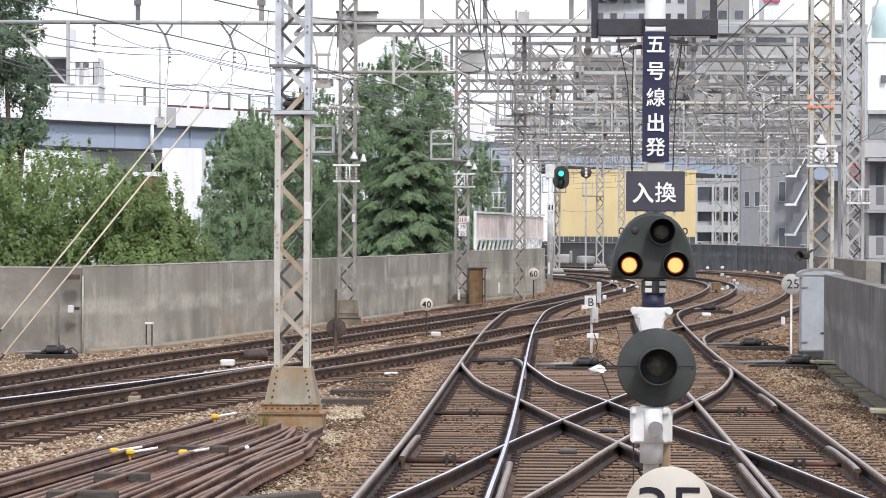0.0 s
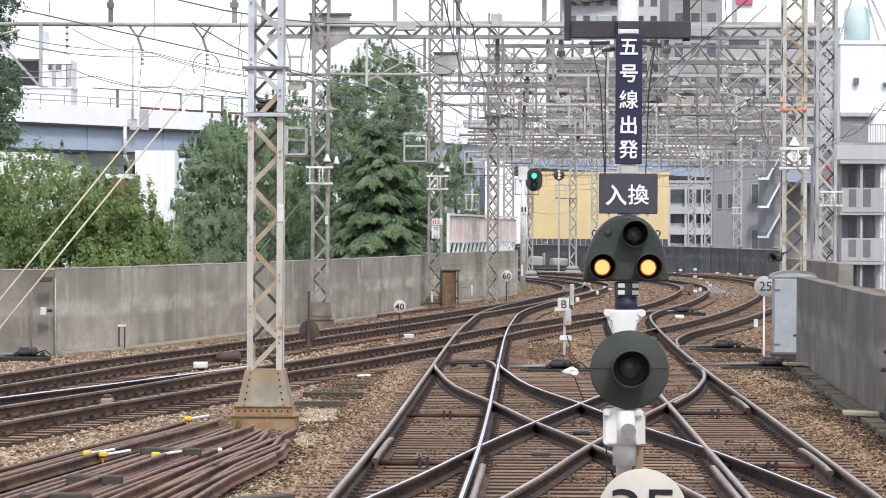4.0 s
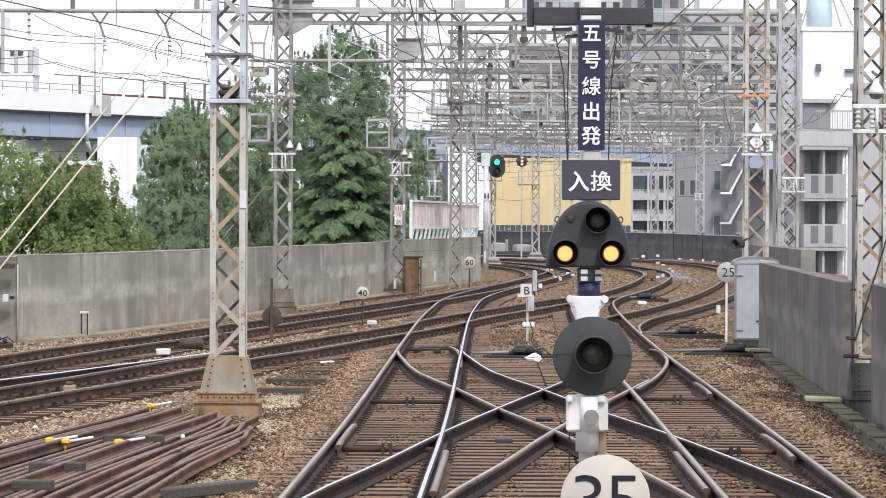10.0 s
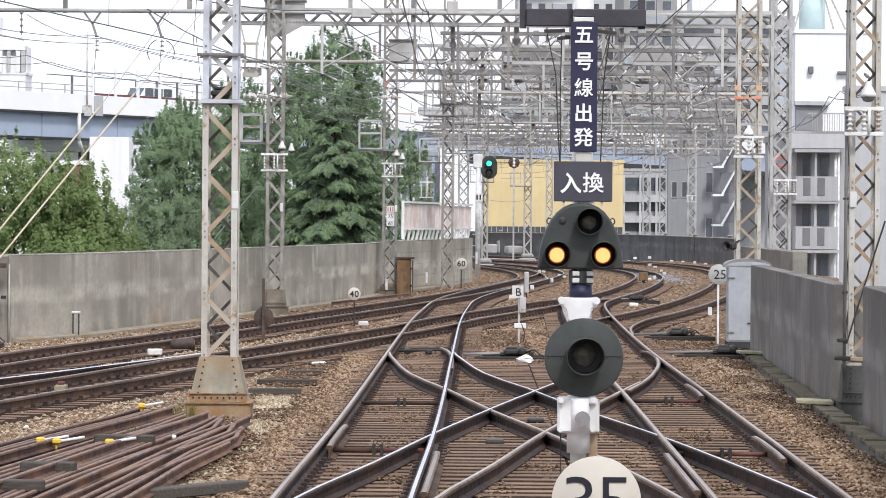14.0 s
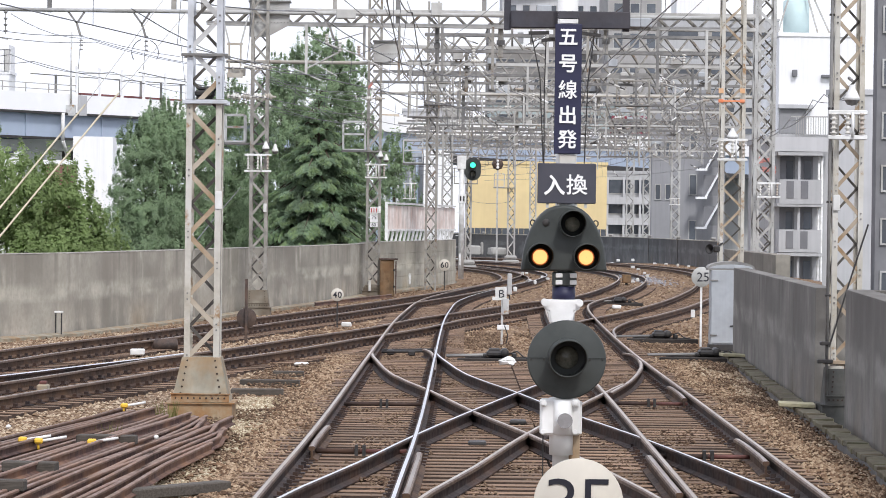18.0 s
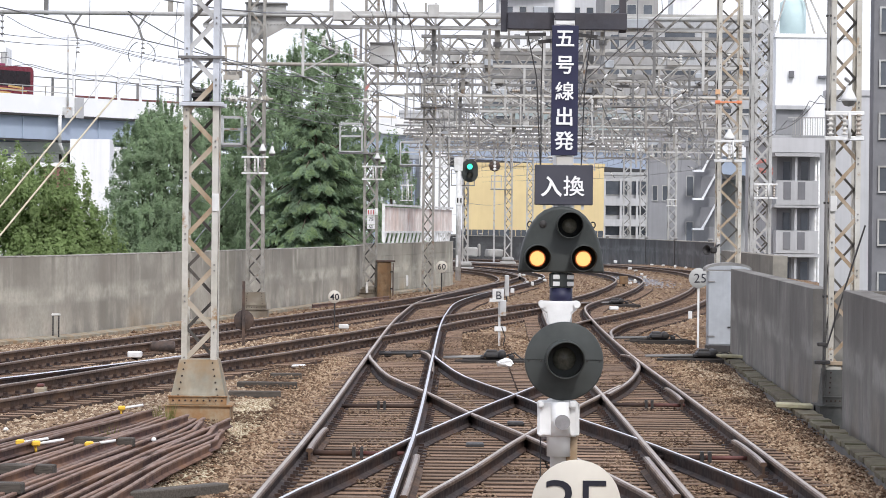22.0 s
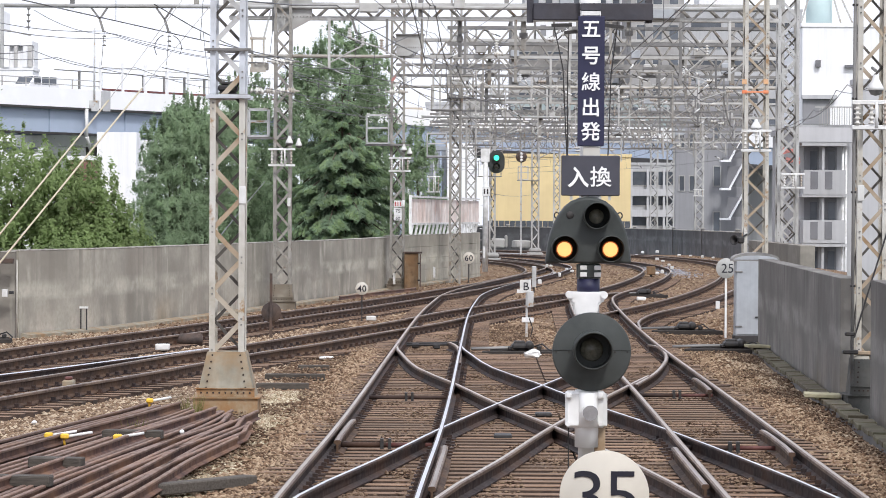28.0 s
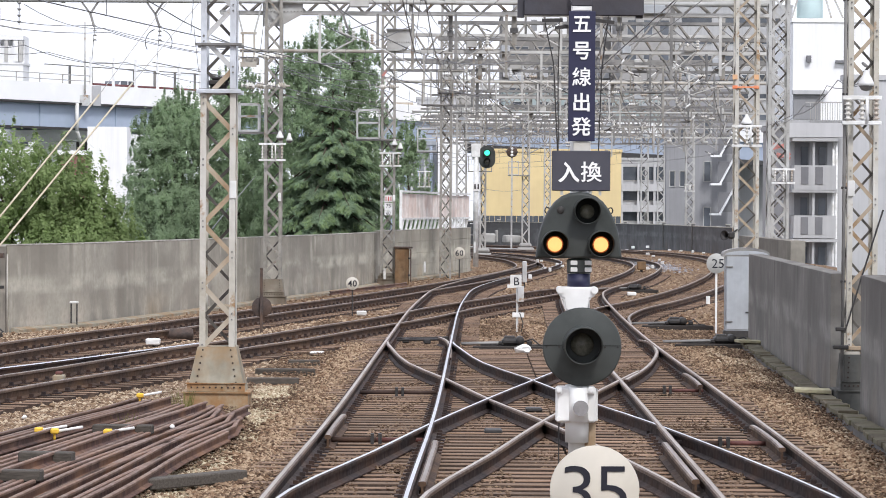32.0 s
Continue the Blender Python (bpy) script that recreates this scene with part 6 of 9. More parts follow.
sl = empty("searchlight", pose(MX - 0.0, 38.3, 3.741 + 0.036))
bm = bevel_box((-0.01, 0, 0.075), (0.24, 0.26, 0.075), 0.02)
part("housing", bm, M_IRON, sl)
bm = bevel_box((-0.02, 0.02, 0.135), (0.15, 0.2, 0.045), 0.018)
part("lid", bm, M_IRON, sl)
bm = bmesh.new()
lathe(bm, [(0.0005, -0.03), (0.045, -0.03), (0.05, 0.0), (0.04, 0.04)], (0.04, -0.14, 0.085), "y", 16)
part("lamp_glass", bm, M_LENS, sl)
bm = bmesh.new()
box(bm, (-0.01, 0, 0.018), (0.2, 0.2, 0.036))
tube(bm, (0.1, 0, 0.1), (0.16, 0, 0.2), 0.012, n=8)
part("yoke", bm, M_IRON, sl)
tagged(sl, "black searchlight resting on the mast shelf", "lamp")
floodlight(5.509, 39.0, 3.9, "white shaded lamp hung on the mast", 0.145)
floodlight(6.399, 62.6, 4.084, "white shaded lamp hung on the mast", 0.16)
floodlight(-4.012, 79.5, 4.123, "white shaded lamp hung on the mast", 0.14)
floodlight(-3.777, 79.7, 4.066, "white shaded lamp hung on the mast", 0.12)
floodlight(-1.291, 99.8, 4.387, "white shaded lamp hung on the mast", 0.15)
floodlight(-1.107, 100, 4.277, "white shaded lamp hung on the mast", 0.13)

# orange band on the mast, white marker bands
for px, y, w, z, dz in ((6.388, 63, 0.53, 5.05, 0.1), (6.388, 63, 0.53, 4.84, 0.07)):
    t = empty("mast_band", pose(px, y, z))
    for sx in (-1, 1):
        bm = bmesh.new()
        box(bm, (sx * (w / 2 - 0.045), -w / 2 + 0.0, 0), (0.1, 0.03, dz))
        part("band", bm, M_ORANGE if dz < 0.09 else M_ORANGE_PALE, t)
    if dz < 0.09:
        bm = bmesh.new()
        box(bm, (0, -w / 2 - 0.02, 0), (w + 0.02, 0.02, 0.032))
        part("band_bar", bm, M_ORANGE, t)
    tagged(t, "faded orange painted bands on the mast legs", "marking")
for px, py in ((10.826, 4.342), (10.932, 4.041)):
    bm = bmesh.new()
    bar(bm, (px - 0.22, 95.6, py - 0.07), (px + 0.22, 95.6, py + 0.07), 0.05, 0.09)
    bar(bm, (px - 0.22, 95.58, py + 0.07), (px + 0.22, 95.58, py - 0.07), 0.05, 0.09)
    tagged(part("red_cross_bar", bm, M_REDFADE), "faded red crossed bars on the far mast", "marking", group="red cross bars")
for px, y, z, h in ((-2.503, 38.07, 2.52, 0.22), (5.354, 39.18, 2.591, 0.2), (-4.027, 79.74, 2.599, 0.22), (-1.304, 100.13, 2.663, 0.22)):
    bm = bevel_box((px, y, z), (0.085, 0.012, h), 0.003)
    tagged(part("marker_plate", bm, M_WHITE), "small white marker plate on a mast leg", "marker", group="mast markers")


def arrester(x, y, z, w, h, label):
    """White crossbars on a mast that carry switchgear."""
    t = empty("switch_frame", pose(x, y, z))
    for k in (0, 1):
        bm = bevel_box((0, -0.04, k * h), (w, 0.07, 0.055), 0.008)
        part("crossbar", bm, M_WHITE, t)
    for sx in (-0.36, 0.0, 0.36):
        bm = bmesh.new()
        prof = []
        for i in range(5):
            zz = 0.04 + i * (h - 0.08) / 4
            prof += [(0.022, zz), (0.05, zz + 0.015), (0.022, zz + 0.03)]
        lathe(bm, prof, (sx * w, -0.06, 0), "z", 10)
        part("insulator", bm, M_BROWNPORC if sx > 0 else M_PORC, t)
    bm = bmesh.new()
    tube(bm, (w * 0.12, -0.08, 0), (w * 0.12, -0.08, h), 0.02, n=8)
    part("rod", bm, M_WHITE, t)
    return tagged(t, label, "switchgear", group="mast switchgear")


AL = "white switch crossbars with insulators on a mast"
arrester(-4.213, 79.6, 3.553, 0.7, 0.42, AL)
arrester(-1.428, 100, 3.715, 0.72, 0.42, AL)
arrester(6.389, 62.5, 3.631, 0.62, 0.4, AL)
arrester(5.458, 39.05, 3.426, 0.5, 0.32, AL)
arrester(9.762, 85.4, 3.094, 0.65, 0.38, AL)
arrester(16.663, 199.4, 3.618, 0.7, 0.4, AL)
arrester(-0.446, 140, 3.339, 0.6, 0.7, AL)


def cage(x, y, z, w, h, label, d=0.6):
    """An open maintenance platform of pipes."""
    t = empty("platform_cage", pose(x, y, z))
    for sy in (0, d):
        bm = bmesh.new()
        for a, b in (((0, 0), (w, 0)), ((0, h), (w, h)), ((0, 0), (0, h)), ((w, 0), (w, h)), ((0, h * 0.55), (w, h * 0.55))):
            bar(bm, (a[0], sy, a[1]), (b[0], sy, b[1]), 0.045, 0.045)
        part("cage_frame", bm, M_STEEL, t)
    bm = bmesh.new()
    box(bm, (w / 2 + 0.3, d / 2, -0.05), (w + 0.7, d, 0.05))
    part("floor", bm, M_STEEL_DARK, t)
    return tagged(t, label, "platform", group="mast platforms")


CL = "open steel maintenance platform on a mast"
cage(-2.522, 99.9, 4.619, 0.72, 0.92, CL)
cage(-5.113, 79.9, 4.323, 0.52, 0.7, CL)
cage(-0.686, 127.5, 4.742, 0.8, 0.95, CL)
cage(4.543, 185.5, 4.459, 0.6, 0.8, CL)


def gusset(x, y, z0, w, h, label):
    """A riveted plate joining beam and mast, with a sloping underside."""
    t = empty("gantry_gusset", pose(x, y, z0))
    bm = bmesh.new()
    slab(bm, [(0, 0), (w * 0.45, 0), (w, h * 0.35), (w, h), (0, h)], -0.32, -0.3)
    bmesh.ops.recalc_face_normals(bm, faces=bm.faces[:])
    part("plate", bm, M_STEEL_PALE, t)
    bm = bmesh.new()
    tube(bm, (0, -0.015, 0), (0, 0.015, 0), 0.017, n=6)
    rivet = mesh_of("rivet", bm, M_STEEL_DARK)
    for i in range(12):
        part("rivet", rivet, None, t).location = (w * (i + 0.5) / 12, -0.33, h * 0.42)
    bm = bmesh.new()
    box(bm, (w / 2, -0.1, h + 0.02), (w + 0.05, 0.6, 0.04))
    part("cap", bm, M_STEEL_DARK, t)
    return tagged(t, label, "gusset plate", group="gantry gussets")


GP = "grey riveted gusset plate on a gantry"
gusset(-4.508, 80.4, 7.07, 1.05, 0.92, GP)
gusset(-1.564, 100.4, 7.486, 0.9, 0.68, GP)
gusset(0.184, 128, 7.746, 1.0, 0.75, GP)
gusset(1.27, 150, 7.083, 0.9, 0.75, GP)

# long pipes in front of the beams
for px0, px1, y, z, r, mt in ((-13.378, 8.696, 80, 7.705, 0.055, M_STEEL_PALE), (-6.429, 9.821, 101, 7.506, 0.06, M_STEEL_CREAM),
                              (-1.831, 14.235, 125, 7.524, 0.055, M_STEEL_CREAM), (-1.066, 14.294, 147, 7.008, 0.055, M_STEEL_PALE)):
    bm = bmesh.new()
    tube(bm, (px0, y, z), (px1, y, z), r, n=10)
    tagged(part("gantry_pipe", bm, mt), "long pale steel pipe beam spanning the tracks", "pipe beam", group="gantry pipes")


def post_on_beam(x, y, z0, z1, w, mat=None):
    t = empty("drop_post", pose(x, y, z0))
    bm = bmesh.new()
    box(bm, (0, 0, (z1 - z0) / 2), (w, w, z1 - z0))
    part("post", bm, mat or (M_STEEL_AGED if round(x * 10) % 2 else M_STEEL_DARK), t)
    bm = bmesh.new()
    box(bm, (0, -w * 0.6, (z1 - z0) * 0.5), (w * 1.7, 0.03, 0.14))
    part("clamp_plate", bm, M_STEEL_DARK, t)
    return tagged(t, "grey steel drop post on a gantry beam", "post", group="drop posts")


DROPS = ((-9.753, 80.2, 7.654, 8.8, 0.11), (-6.498, 80.2, 7.671, 8.8, 0.13), (-5.772, 80.7, 7.732, 9.4, 0.11), (-2.293, 80.7, 7.75, 9.4, 0.11),
         (-0.628, 80.7, 7.447, 9.4, 0.12), (1.647, 80.7, 7.77, 9.4, 0.12), (0.413, 80.7, 6.457, 7.408, 0.1), (2.093, 80.7, 6.644, 7.416, 0.13),
         (1.5, 100.7, 6.574, 8.021, 0.12), (4.874, 80.7, 6.778, 7.431, 0.12), (7.831, 100.7, 7.164, 9.018, 0.14),
         (9.484, 100.7, 6.616, 8.656, 0.16), (4.35, 128.4, 6.467, 8.477, 0.14), (2.28, 100.7, 7.32, 8.526, 0.12),
         (7.475, 128.4, 6.838, 8.966, 0.14), (1.794, 128.4, 6.217, 8.345, 0.14), (4.738, 150.4, 5.937, 8.155, 0.16), (7.65, 150.4, 5.814, 8.031, 0.16))
for x, y, za, zb, w in DROPS:
    post_on_beam(x, y, za, zb, w)


def string_insulator(p, q, label="", n=7, r=0.06, mat=None):
    """Discs of porcelain threaded on a rod."""
    p, q = Vector(p), Vector(q)
    t = empty("string_insulator", Matrix.Translation(p))
    d = q - p
    bm = bmesh.new()
    tube(bm, (0, 0, 0), d, 0.012, n=6)
    part("rod", bm, M_STEEL_DARK, t)
    for i in range(n):
        bm = bmesh.new()
        c = d * (i + 0.5) / n
        u = d.normalized()
        tube(bm, c - u * 0.02, c + u * 0.03, r, r * 0.45, 10)
        part("disc", bm, mat or M_PORC, t)
    return tagged(t, label or "porcelain string insulator on the overhead line", "insulator", group="insulators")


# yokes that hang from the long pipe on the left, each with an insulator
for x in (-9.013, -7.312, -2.397):
    t = empty("hanger_yoke", pose(x, 80.0, 7.66))
    bm = bmesh.new()
    bar(bm, (-0.22, 0, 0), (0.0, 0, -0.3), 0.05, 0.03, up=(0, 1, 0))
    bar(bm, (0.2, 0, 0), (0.0, 0, -0.3), 0.05, 0.03, up=(0, 1, 0))
    bar(bm, (0.0, 0, -0.3), (0.1, 0, -0.62), 0.06, 0.04, up=(0, 1, 0))
    part("yoke", bm, M_STEEL_DARK, t)
    bm = bmesh.new()
    for k in range(4):
        tube(bm, (0.12, 0, -0.64 - k * 0.12), (0.12, 0, -0.6 - k * 0.12), 0.055, 0.03, 8)
    tube(bm, (0.12, 0, -0.6), (0.05, 0, -1.5), 0.008, n=5)
    part("insulator", bm, M_STEEL_DARK, t)
    tagged(t, "dark forked hanger with insulator below the pipe beam", "hanger", group="hangers")
t = empty("drop_bracket", pose(-11.55, 79.9, 6.07))
for nm, a, b, w in (("post", (0, 0, 0), (0.0, 0, 1.66), 0.085), ("brace", (-0.06, 0, 0.04), (-1.22, 0, 1.32), 0.06), ("strut", (0.05, 0, 1.0), (0.72, 0.3, 0.86), 0.03)):
    bm = bmesh.new()
    bar(bm, a, b, w, w, up=(0, 1, 0))
    part(nm, bm, M_STEEL_PALE if nm != "post" else M_STEEL, t)
bm = bmesh.new()
tube(bm, (-1.05, -0.05, 1.35), (-0.55, -0.05, 1.48), 0.03, n=8)
part("rod", bm, M_GUARD, t, "cream insulating rod")
tagged(t, "grey steel drop bracket with a diagonal brace", "bracket")
string_insulator((-10.86, 79.9, 7.7), (-10.86, 79.9, 7.05), "dark string insulator hung from the pipe beam", 4, 0.06, M_STEEL_DARK)
for a, b in (((-5.158, 78.9, 6.176), (-4.531, 78.9, 6.179)), ((-4.385, 78.9, 6.18), (-3.875, 78.9, 6.211)), ((-5.038, 78.9, 5.477), (-4.601, 78.9, 5.421)), ((-4.484, 78.9, 5.45), (-3.93, 78.9, 5.424)),
             ((-2.271, 102, 6.435), (-1.611, 102, 6.438)), ((-2.269, 102, 5.907), (-1.608, 102, 5.835)), ((7.608, 99.4, 7.757), (8.343, 99.4, 7.669)), ((7.613, 99.4, 6.931), (8.348, 99.4, 6.898))):
    string_insulator(a, b, n=3, r=0.085)
bm = bevel_box((-4.917, 82, 6.24), (0.42, 0.3, 0.2), 0.02)
tagged(part("junction_box", bm, M_STEEL_CREAM), "rust-tinted junction box hung on the mast", "box")


# ---- overhead wires ----
def polytube(bm, pts, r, n=5):
    """One continuous thin tube through points."""
    rings = []
    for i, p in enumerate(pts):
        d = (pts[min(i + 1, len(pts) - 1)] - pts[max(i - 1, 0)]).normalized()
        u = Vector((0, 0, 1)) if abs(d.z) < 0.95 else Vector((1, 0, 0))
        x = d.cross(u).normalized()
        y = d.cross(x)
        rings.append([bm.verts.new(p + (x * math.cos(2 * math.pi * k / n) + y * math.sin(2 * math.pi * k / n)) * r) for k in range(n)])
    for a, b in zip(rings, rings[1:]):
        for k in range(n):
            bm.faces.new((a[k], a[(k + 1) % n], b[(k + 1) % n], b[k])).smooth = True


def wire(name, pts, r, sag=0.0, mat=None, label="", n=8):
    bm = bmesh.new()
    P = [Vector(p) for p in pts]
    out = [P[0]]
    for a, b in zip(P, P[1:]):
        k = n if sag else 1
        for i in range(1, k + 1):
            t = i / k
            out.append(a.lerp(b, t) - Vector((0, 0, sag * 4 * t * (1 - t))))
    polytube(bm, out, r)
    ob = part(name, bm, mat or M_WIRE)
    return tagged(ob, label or "thin dark overhead wire strung between gantries", "overhead wire", group="overhead wires")


GY = (30, 58, 80.4, 100.4, 128, 150, 175, 200)


for x in (-7.312,):
    for sg, r in ((-1, 0.36), (1, 0.34)):
        wire("jumper_loop", [(x + 0.1 + sg * r * math.sin(a), 80.02, 6.62 + r * math.cos(a)) for a in [0.35 + 0.22 * k for k in range(9)]], 0.012, 0, M_WIRE, "curved jumper wire beside a hanger")


def on_line(pts, y):
    return along(pts, y)


for line in (L_LINE, R_LINE, T3_LINE, T4_LINE, T5_LINE):
    ys_ = [y for y in GY if line[0][1] <= y <= (91 if line is T4_LINE else 200)]
    con = [(on_line(line, y) + 0.15 * (-1) ** i, y, 5.05) for i, y in enumerate(ys_)]
    mes = [(on_line(line, y), y, 6.25) for y in ys_]
    wire("contact_wire", con, 0.009, 0.0)
    wire("messenger_wire", mes, 0.011, 0.55)
    t = empty("dropper_set", pose(*mes[0]))
    o = Vector(mes[0])
    for (a, b), (c, e) in zip(zip(mes, mes[1:]), zip(con, con[1:])):
        for i in range(1, 6):
            f = i / 6
            p = Vector(a).lerp(Vector(b), f) - Vector((0, 0, 0.55 * 4 * f * (1 - f)))
            q = Vector(c).lerp(Vector(e), f)
            bm = bmesh.new()
            tube(bm, p - o, q - o, 0.005, n=4, caps=False)
            part("dropper", bm, M_WIRE, t)
    tagged(t, "thin dropper wires between messenger and contact wire", "overhead wire", group="overhead wires")
# feeders along the left side and wires that cross over
FEED = [[(-7.874, 46, 5.435), (-7.168, 64, 6.098), (-4.487, 79.4, 6.204), (-1.754, 99.4, 6.331)], [(-7.873, 46, 5.29), (-7.025, 66, 6.073), (-4.34, 79.4, 6.205), (-1.568, 99.4, 5.781)],
        [(-7.872, 46, 4.968), (-7.512, 56, 5.252), (-6.858, 68, 5.524), (-5.07, 79.4, 5.497), (-1.935, 99.4, 5.779)], [(-7.872, 46, 4.883), (-7.605, 60, 5.334), (-5.997, 80, 5.783), (-2.669, 99.4, 5.5)],
        [(-8.32, 62, 6.395), (-7.581, 70, 6.393), (-4.247, 80.4, 6.433)], [(-4.192, 79.4, 5.971), (-1.569, 99.4, 6.149), (0.585, 128, 6.566)], [(-4.189, 79.4, 5.355), (-1.749, 99.4, 5.413), (0.353, 128, 5.808)],
        [(-3.972, 79.4, 5.943), (-1.755, 99.4, 6.515)], [(-0.957, 60, 6.499), (-0.609, 80.4, 7.046), (0.107, 128, 7.509)], [(-0.76, 62, 6.641), (-0.237, 80.4, 6.9), (1.794, 150, 7.585)], [(1.482, 60, 6.623), (0.208, 80.4, 6.976)],
        [(5.583, 60, 6.755), (6.056, 90, 7.318), (6.85, 140, 7.259)], [(5.41, 66, 7.077), (6.386, 100.4, 7.713)], [(-1.764, 70, 7.328), (-0.297, 100.4, 8.234), (2.347, 150, 7.865)],
        [(6.652, 46, 4.449), (6.676, 52, 4.439), (7.988, 66, 4.591), (9.616, 86, 4.81)], [(6.652, 46, 4.381), (6.603, 50, 4.449), (8.214, 70, 4.51), (10.19, 105, 5.109)],
        [(-0.244, 50, 5.891), (0.208, 80.4, 7.05), (2.827, 128, 7.76)], [(-3.352, 80.4, 5.695), (-2.013, 128, 5.724)], [(10.945, 150, 7.495), (10.378, 105, 6.041)], [(2.233, 160, 3.505), (5.348, 186, 3.546)]]
for pts in FEED:
    wire("feeder_wire", pts, 0.007 if pts[0][1] < 70 else 0.01, 0.15, n=6)
# two guy wires with tan guards near the wall end
for a, b, c in (((-9.64, 58, 0.352), (-6.91, 63, 4.608), (-5.566, 66, 7.019)), ((-9.419, 57, -0.079), (-6.125, 62, 4.815), (-4.82, 65, 6.891))):
    g_ = empty("guy_wire", Matrix.Translation(a))
    A, B, C = Vector(a), Vector(b), Vector(c)
    bm = bmesh.new()
    tube(bm, (0, 0, 0), B - A, 0.019, n=8)
    part("guard", bm, M_GUARD, g_, "tan plastic guard tube")
    bm = bmesh.new()
    tube(bm, B - A, C - A, 0.008, n=6)
    part("wire", bm, M_STEEL_PALE, g_)
    bm = bmesh.new()
    d = (A - B).normalized()
    foot_z = (BED - A.z) / d.z if d.z < 0 else 0.2
    tube(bm, (0, 0, 0), d * foot_z, 0.02, n=8)
    part("anchor_rod", bm, M_IRON, g_)
    tagged(g_, "pair guy wire with tan guard anchored by the wall", "guy wire", group="guy wires")
wire("guy_wire", [(-4.648, 79.4, 3.122), (-3.954, 60, 2.381), (-3.736, 50, 1.807)], 0.01, 0, M_WIRE, "thin guy wire beside the mast")



# ---- brackets, insulators and boxes on the gantries ----
gr = random.Random(21)


def cantilever(x, y, z, arm, label):
    """A drop tube with a sloping arm, a stay and an insulator."""
    t = empty("catenary_bracket", pose(x, y, z))
    h = gr.uniform(0.9, 1.7)
    bm = bmesh.new()
    box(bm, (0, 0, -h / 2), (0.07, 0.07, h))
    part("drop_tube", bm, gr.choice((GANTRY_STEEL, M_STEEL_AGED, M_STEEL_DARK)), t)
    bm = bmesh.new()
    tube(bm, (0, 0, -h * 0.9), (arm, -0.2, -h * 0.55), 0.022, n=6)
    part("arm", bm, GANTRY_STEEL, t)
    bm = bmesh.new()
    tube(bm, (0, 0, -h * 0.2), (arm * 0.95, -0.2, -h * 0.52), 0.012, n=5)
    part("stay", bm, M_WIRE, t)
    bm = bmesh.new()
    prof = []
    for i in range(4):
        prof += [(0.03, i * 0.07), (0.07, i * 0.07 + 0.02), (0.03, i * 0.07 + 0.05)]
    lathe(bm, prof, (arm, -0.2, -h * 0.55), gr.choice("xz"), 9)
    part("insulator", bm, gr.choice((M_PORC, M_WHITE, M_PORC, M_BROWNPORC)), t)
    return tagged(t, label, "catenary bracket", group="catenary brackets")


for y, xa, xb, z in ((80.4, -3.334, 7.669, 7.406), (100.4, -0.821, 9.577, 7.438), (116, -0.519, 11.708, 7.533), (128, 0.847, 12.919, 7.65),
                     (140, 1.185, 13.613, 7.404), (150, 1.547, 14.585, 7.049), (163, 0.476, 15.548, 7.011), (175, 0.511, 16.692, 6.841)):
    n = 9
    for i in range(n):
        cantilever(xa + (xb - xa) * (i + gr.uniform(0.15, 0.85)) / n, y - 0.3, z, gr.choice((-1, 1)) * gr.uniform(0.5, 1.1), "steel catenary bracket with pale insulator under a gantry")
    for i in range(4):
        bm = bevel_box((xa + (xb - xa) * (i + gr.uniform(0.1, 0.9)) / 4, y - 0.35, z + gr.uniform(0.1, 0.45)), (gr.uniform(0.25, 0.6), 0.25, gr.uniform(0.2, 0.42)), 0.02)
        tagged(part("gantry_box", bm, gr.choice((M_STEEL_PALE, M_CABINET, GANTRY_STEEL))), "grey equipment box fixed on a gantry beam", "box", group="gantry boxes")


def tension_clamp(x, y, z, L, tilt, label):
    """A pale turnbuckle rod with a dark link at each end."""
    t = empty("tension_clamp", pose(x, y, z, 0, tilt, gr.uniform(-25, 25)))
    bm = bmesh.new()
    tube(bm, (-L / 2, 0, 0), (L / 2, 0, 0), 0.03, n=7)
    part("barrel", bm, M_WHITE, t)
    for sx in (-1, 1):
        bm = bmesh.new()
        tube(bm, (sx * L / 2, 0, 0), (sx * (L / 2 + 0.16), 0, 0), 0.017, n=6)
        part("link", bm, M_IRON, t)
    return tagged(t, label, "clamp", group="tension clamps")


def balance_wheel(x, y, z, r, label):
    """A spoked tension wheel hung in a gantry."""
    t = empty("wire_tensioner", pose(x, y, z))
    bm = bmesh.new()
    lathe(bm, [(r, -0.03), (r, 0.03), (r * 0.84, 0.03), (r * 0.84, -0.03), (r, -0.03)], (0, 0, 0), "y", 22)
    part("rim", bm, M_STEEL_AGED, t)
    bm = bmesh.new()
    for k in range(3):
        a = math.pi * k / 3
        bar(bm, (-r * 0.9 * math.cos(a), 0, -r * 0.9 * math.sin(a)), (r * 0.9 * math.cos(a), 0, r * 0.9 * math.sin(a)), 0.04, 0.03, up=(0, 1, 0))
    part("spokes", bm, M_STEEL_DARK, t)
    bm = bmesh.new()
    box(bm, (0, 0.05, r + 0.18), (0.06, 0.05, 0.44))
    part("hanger", bm, M_STEEL_DARK, t)
    return tagged(t, label, "tensioner", group="wire tensioners")


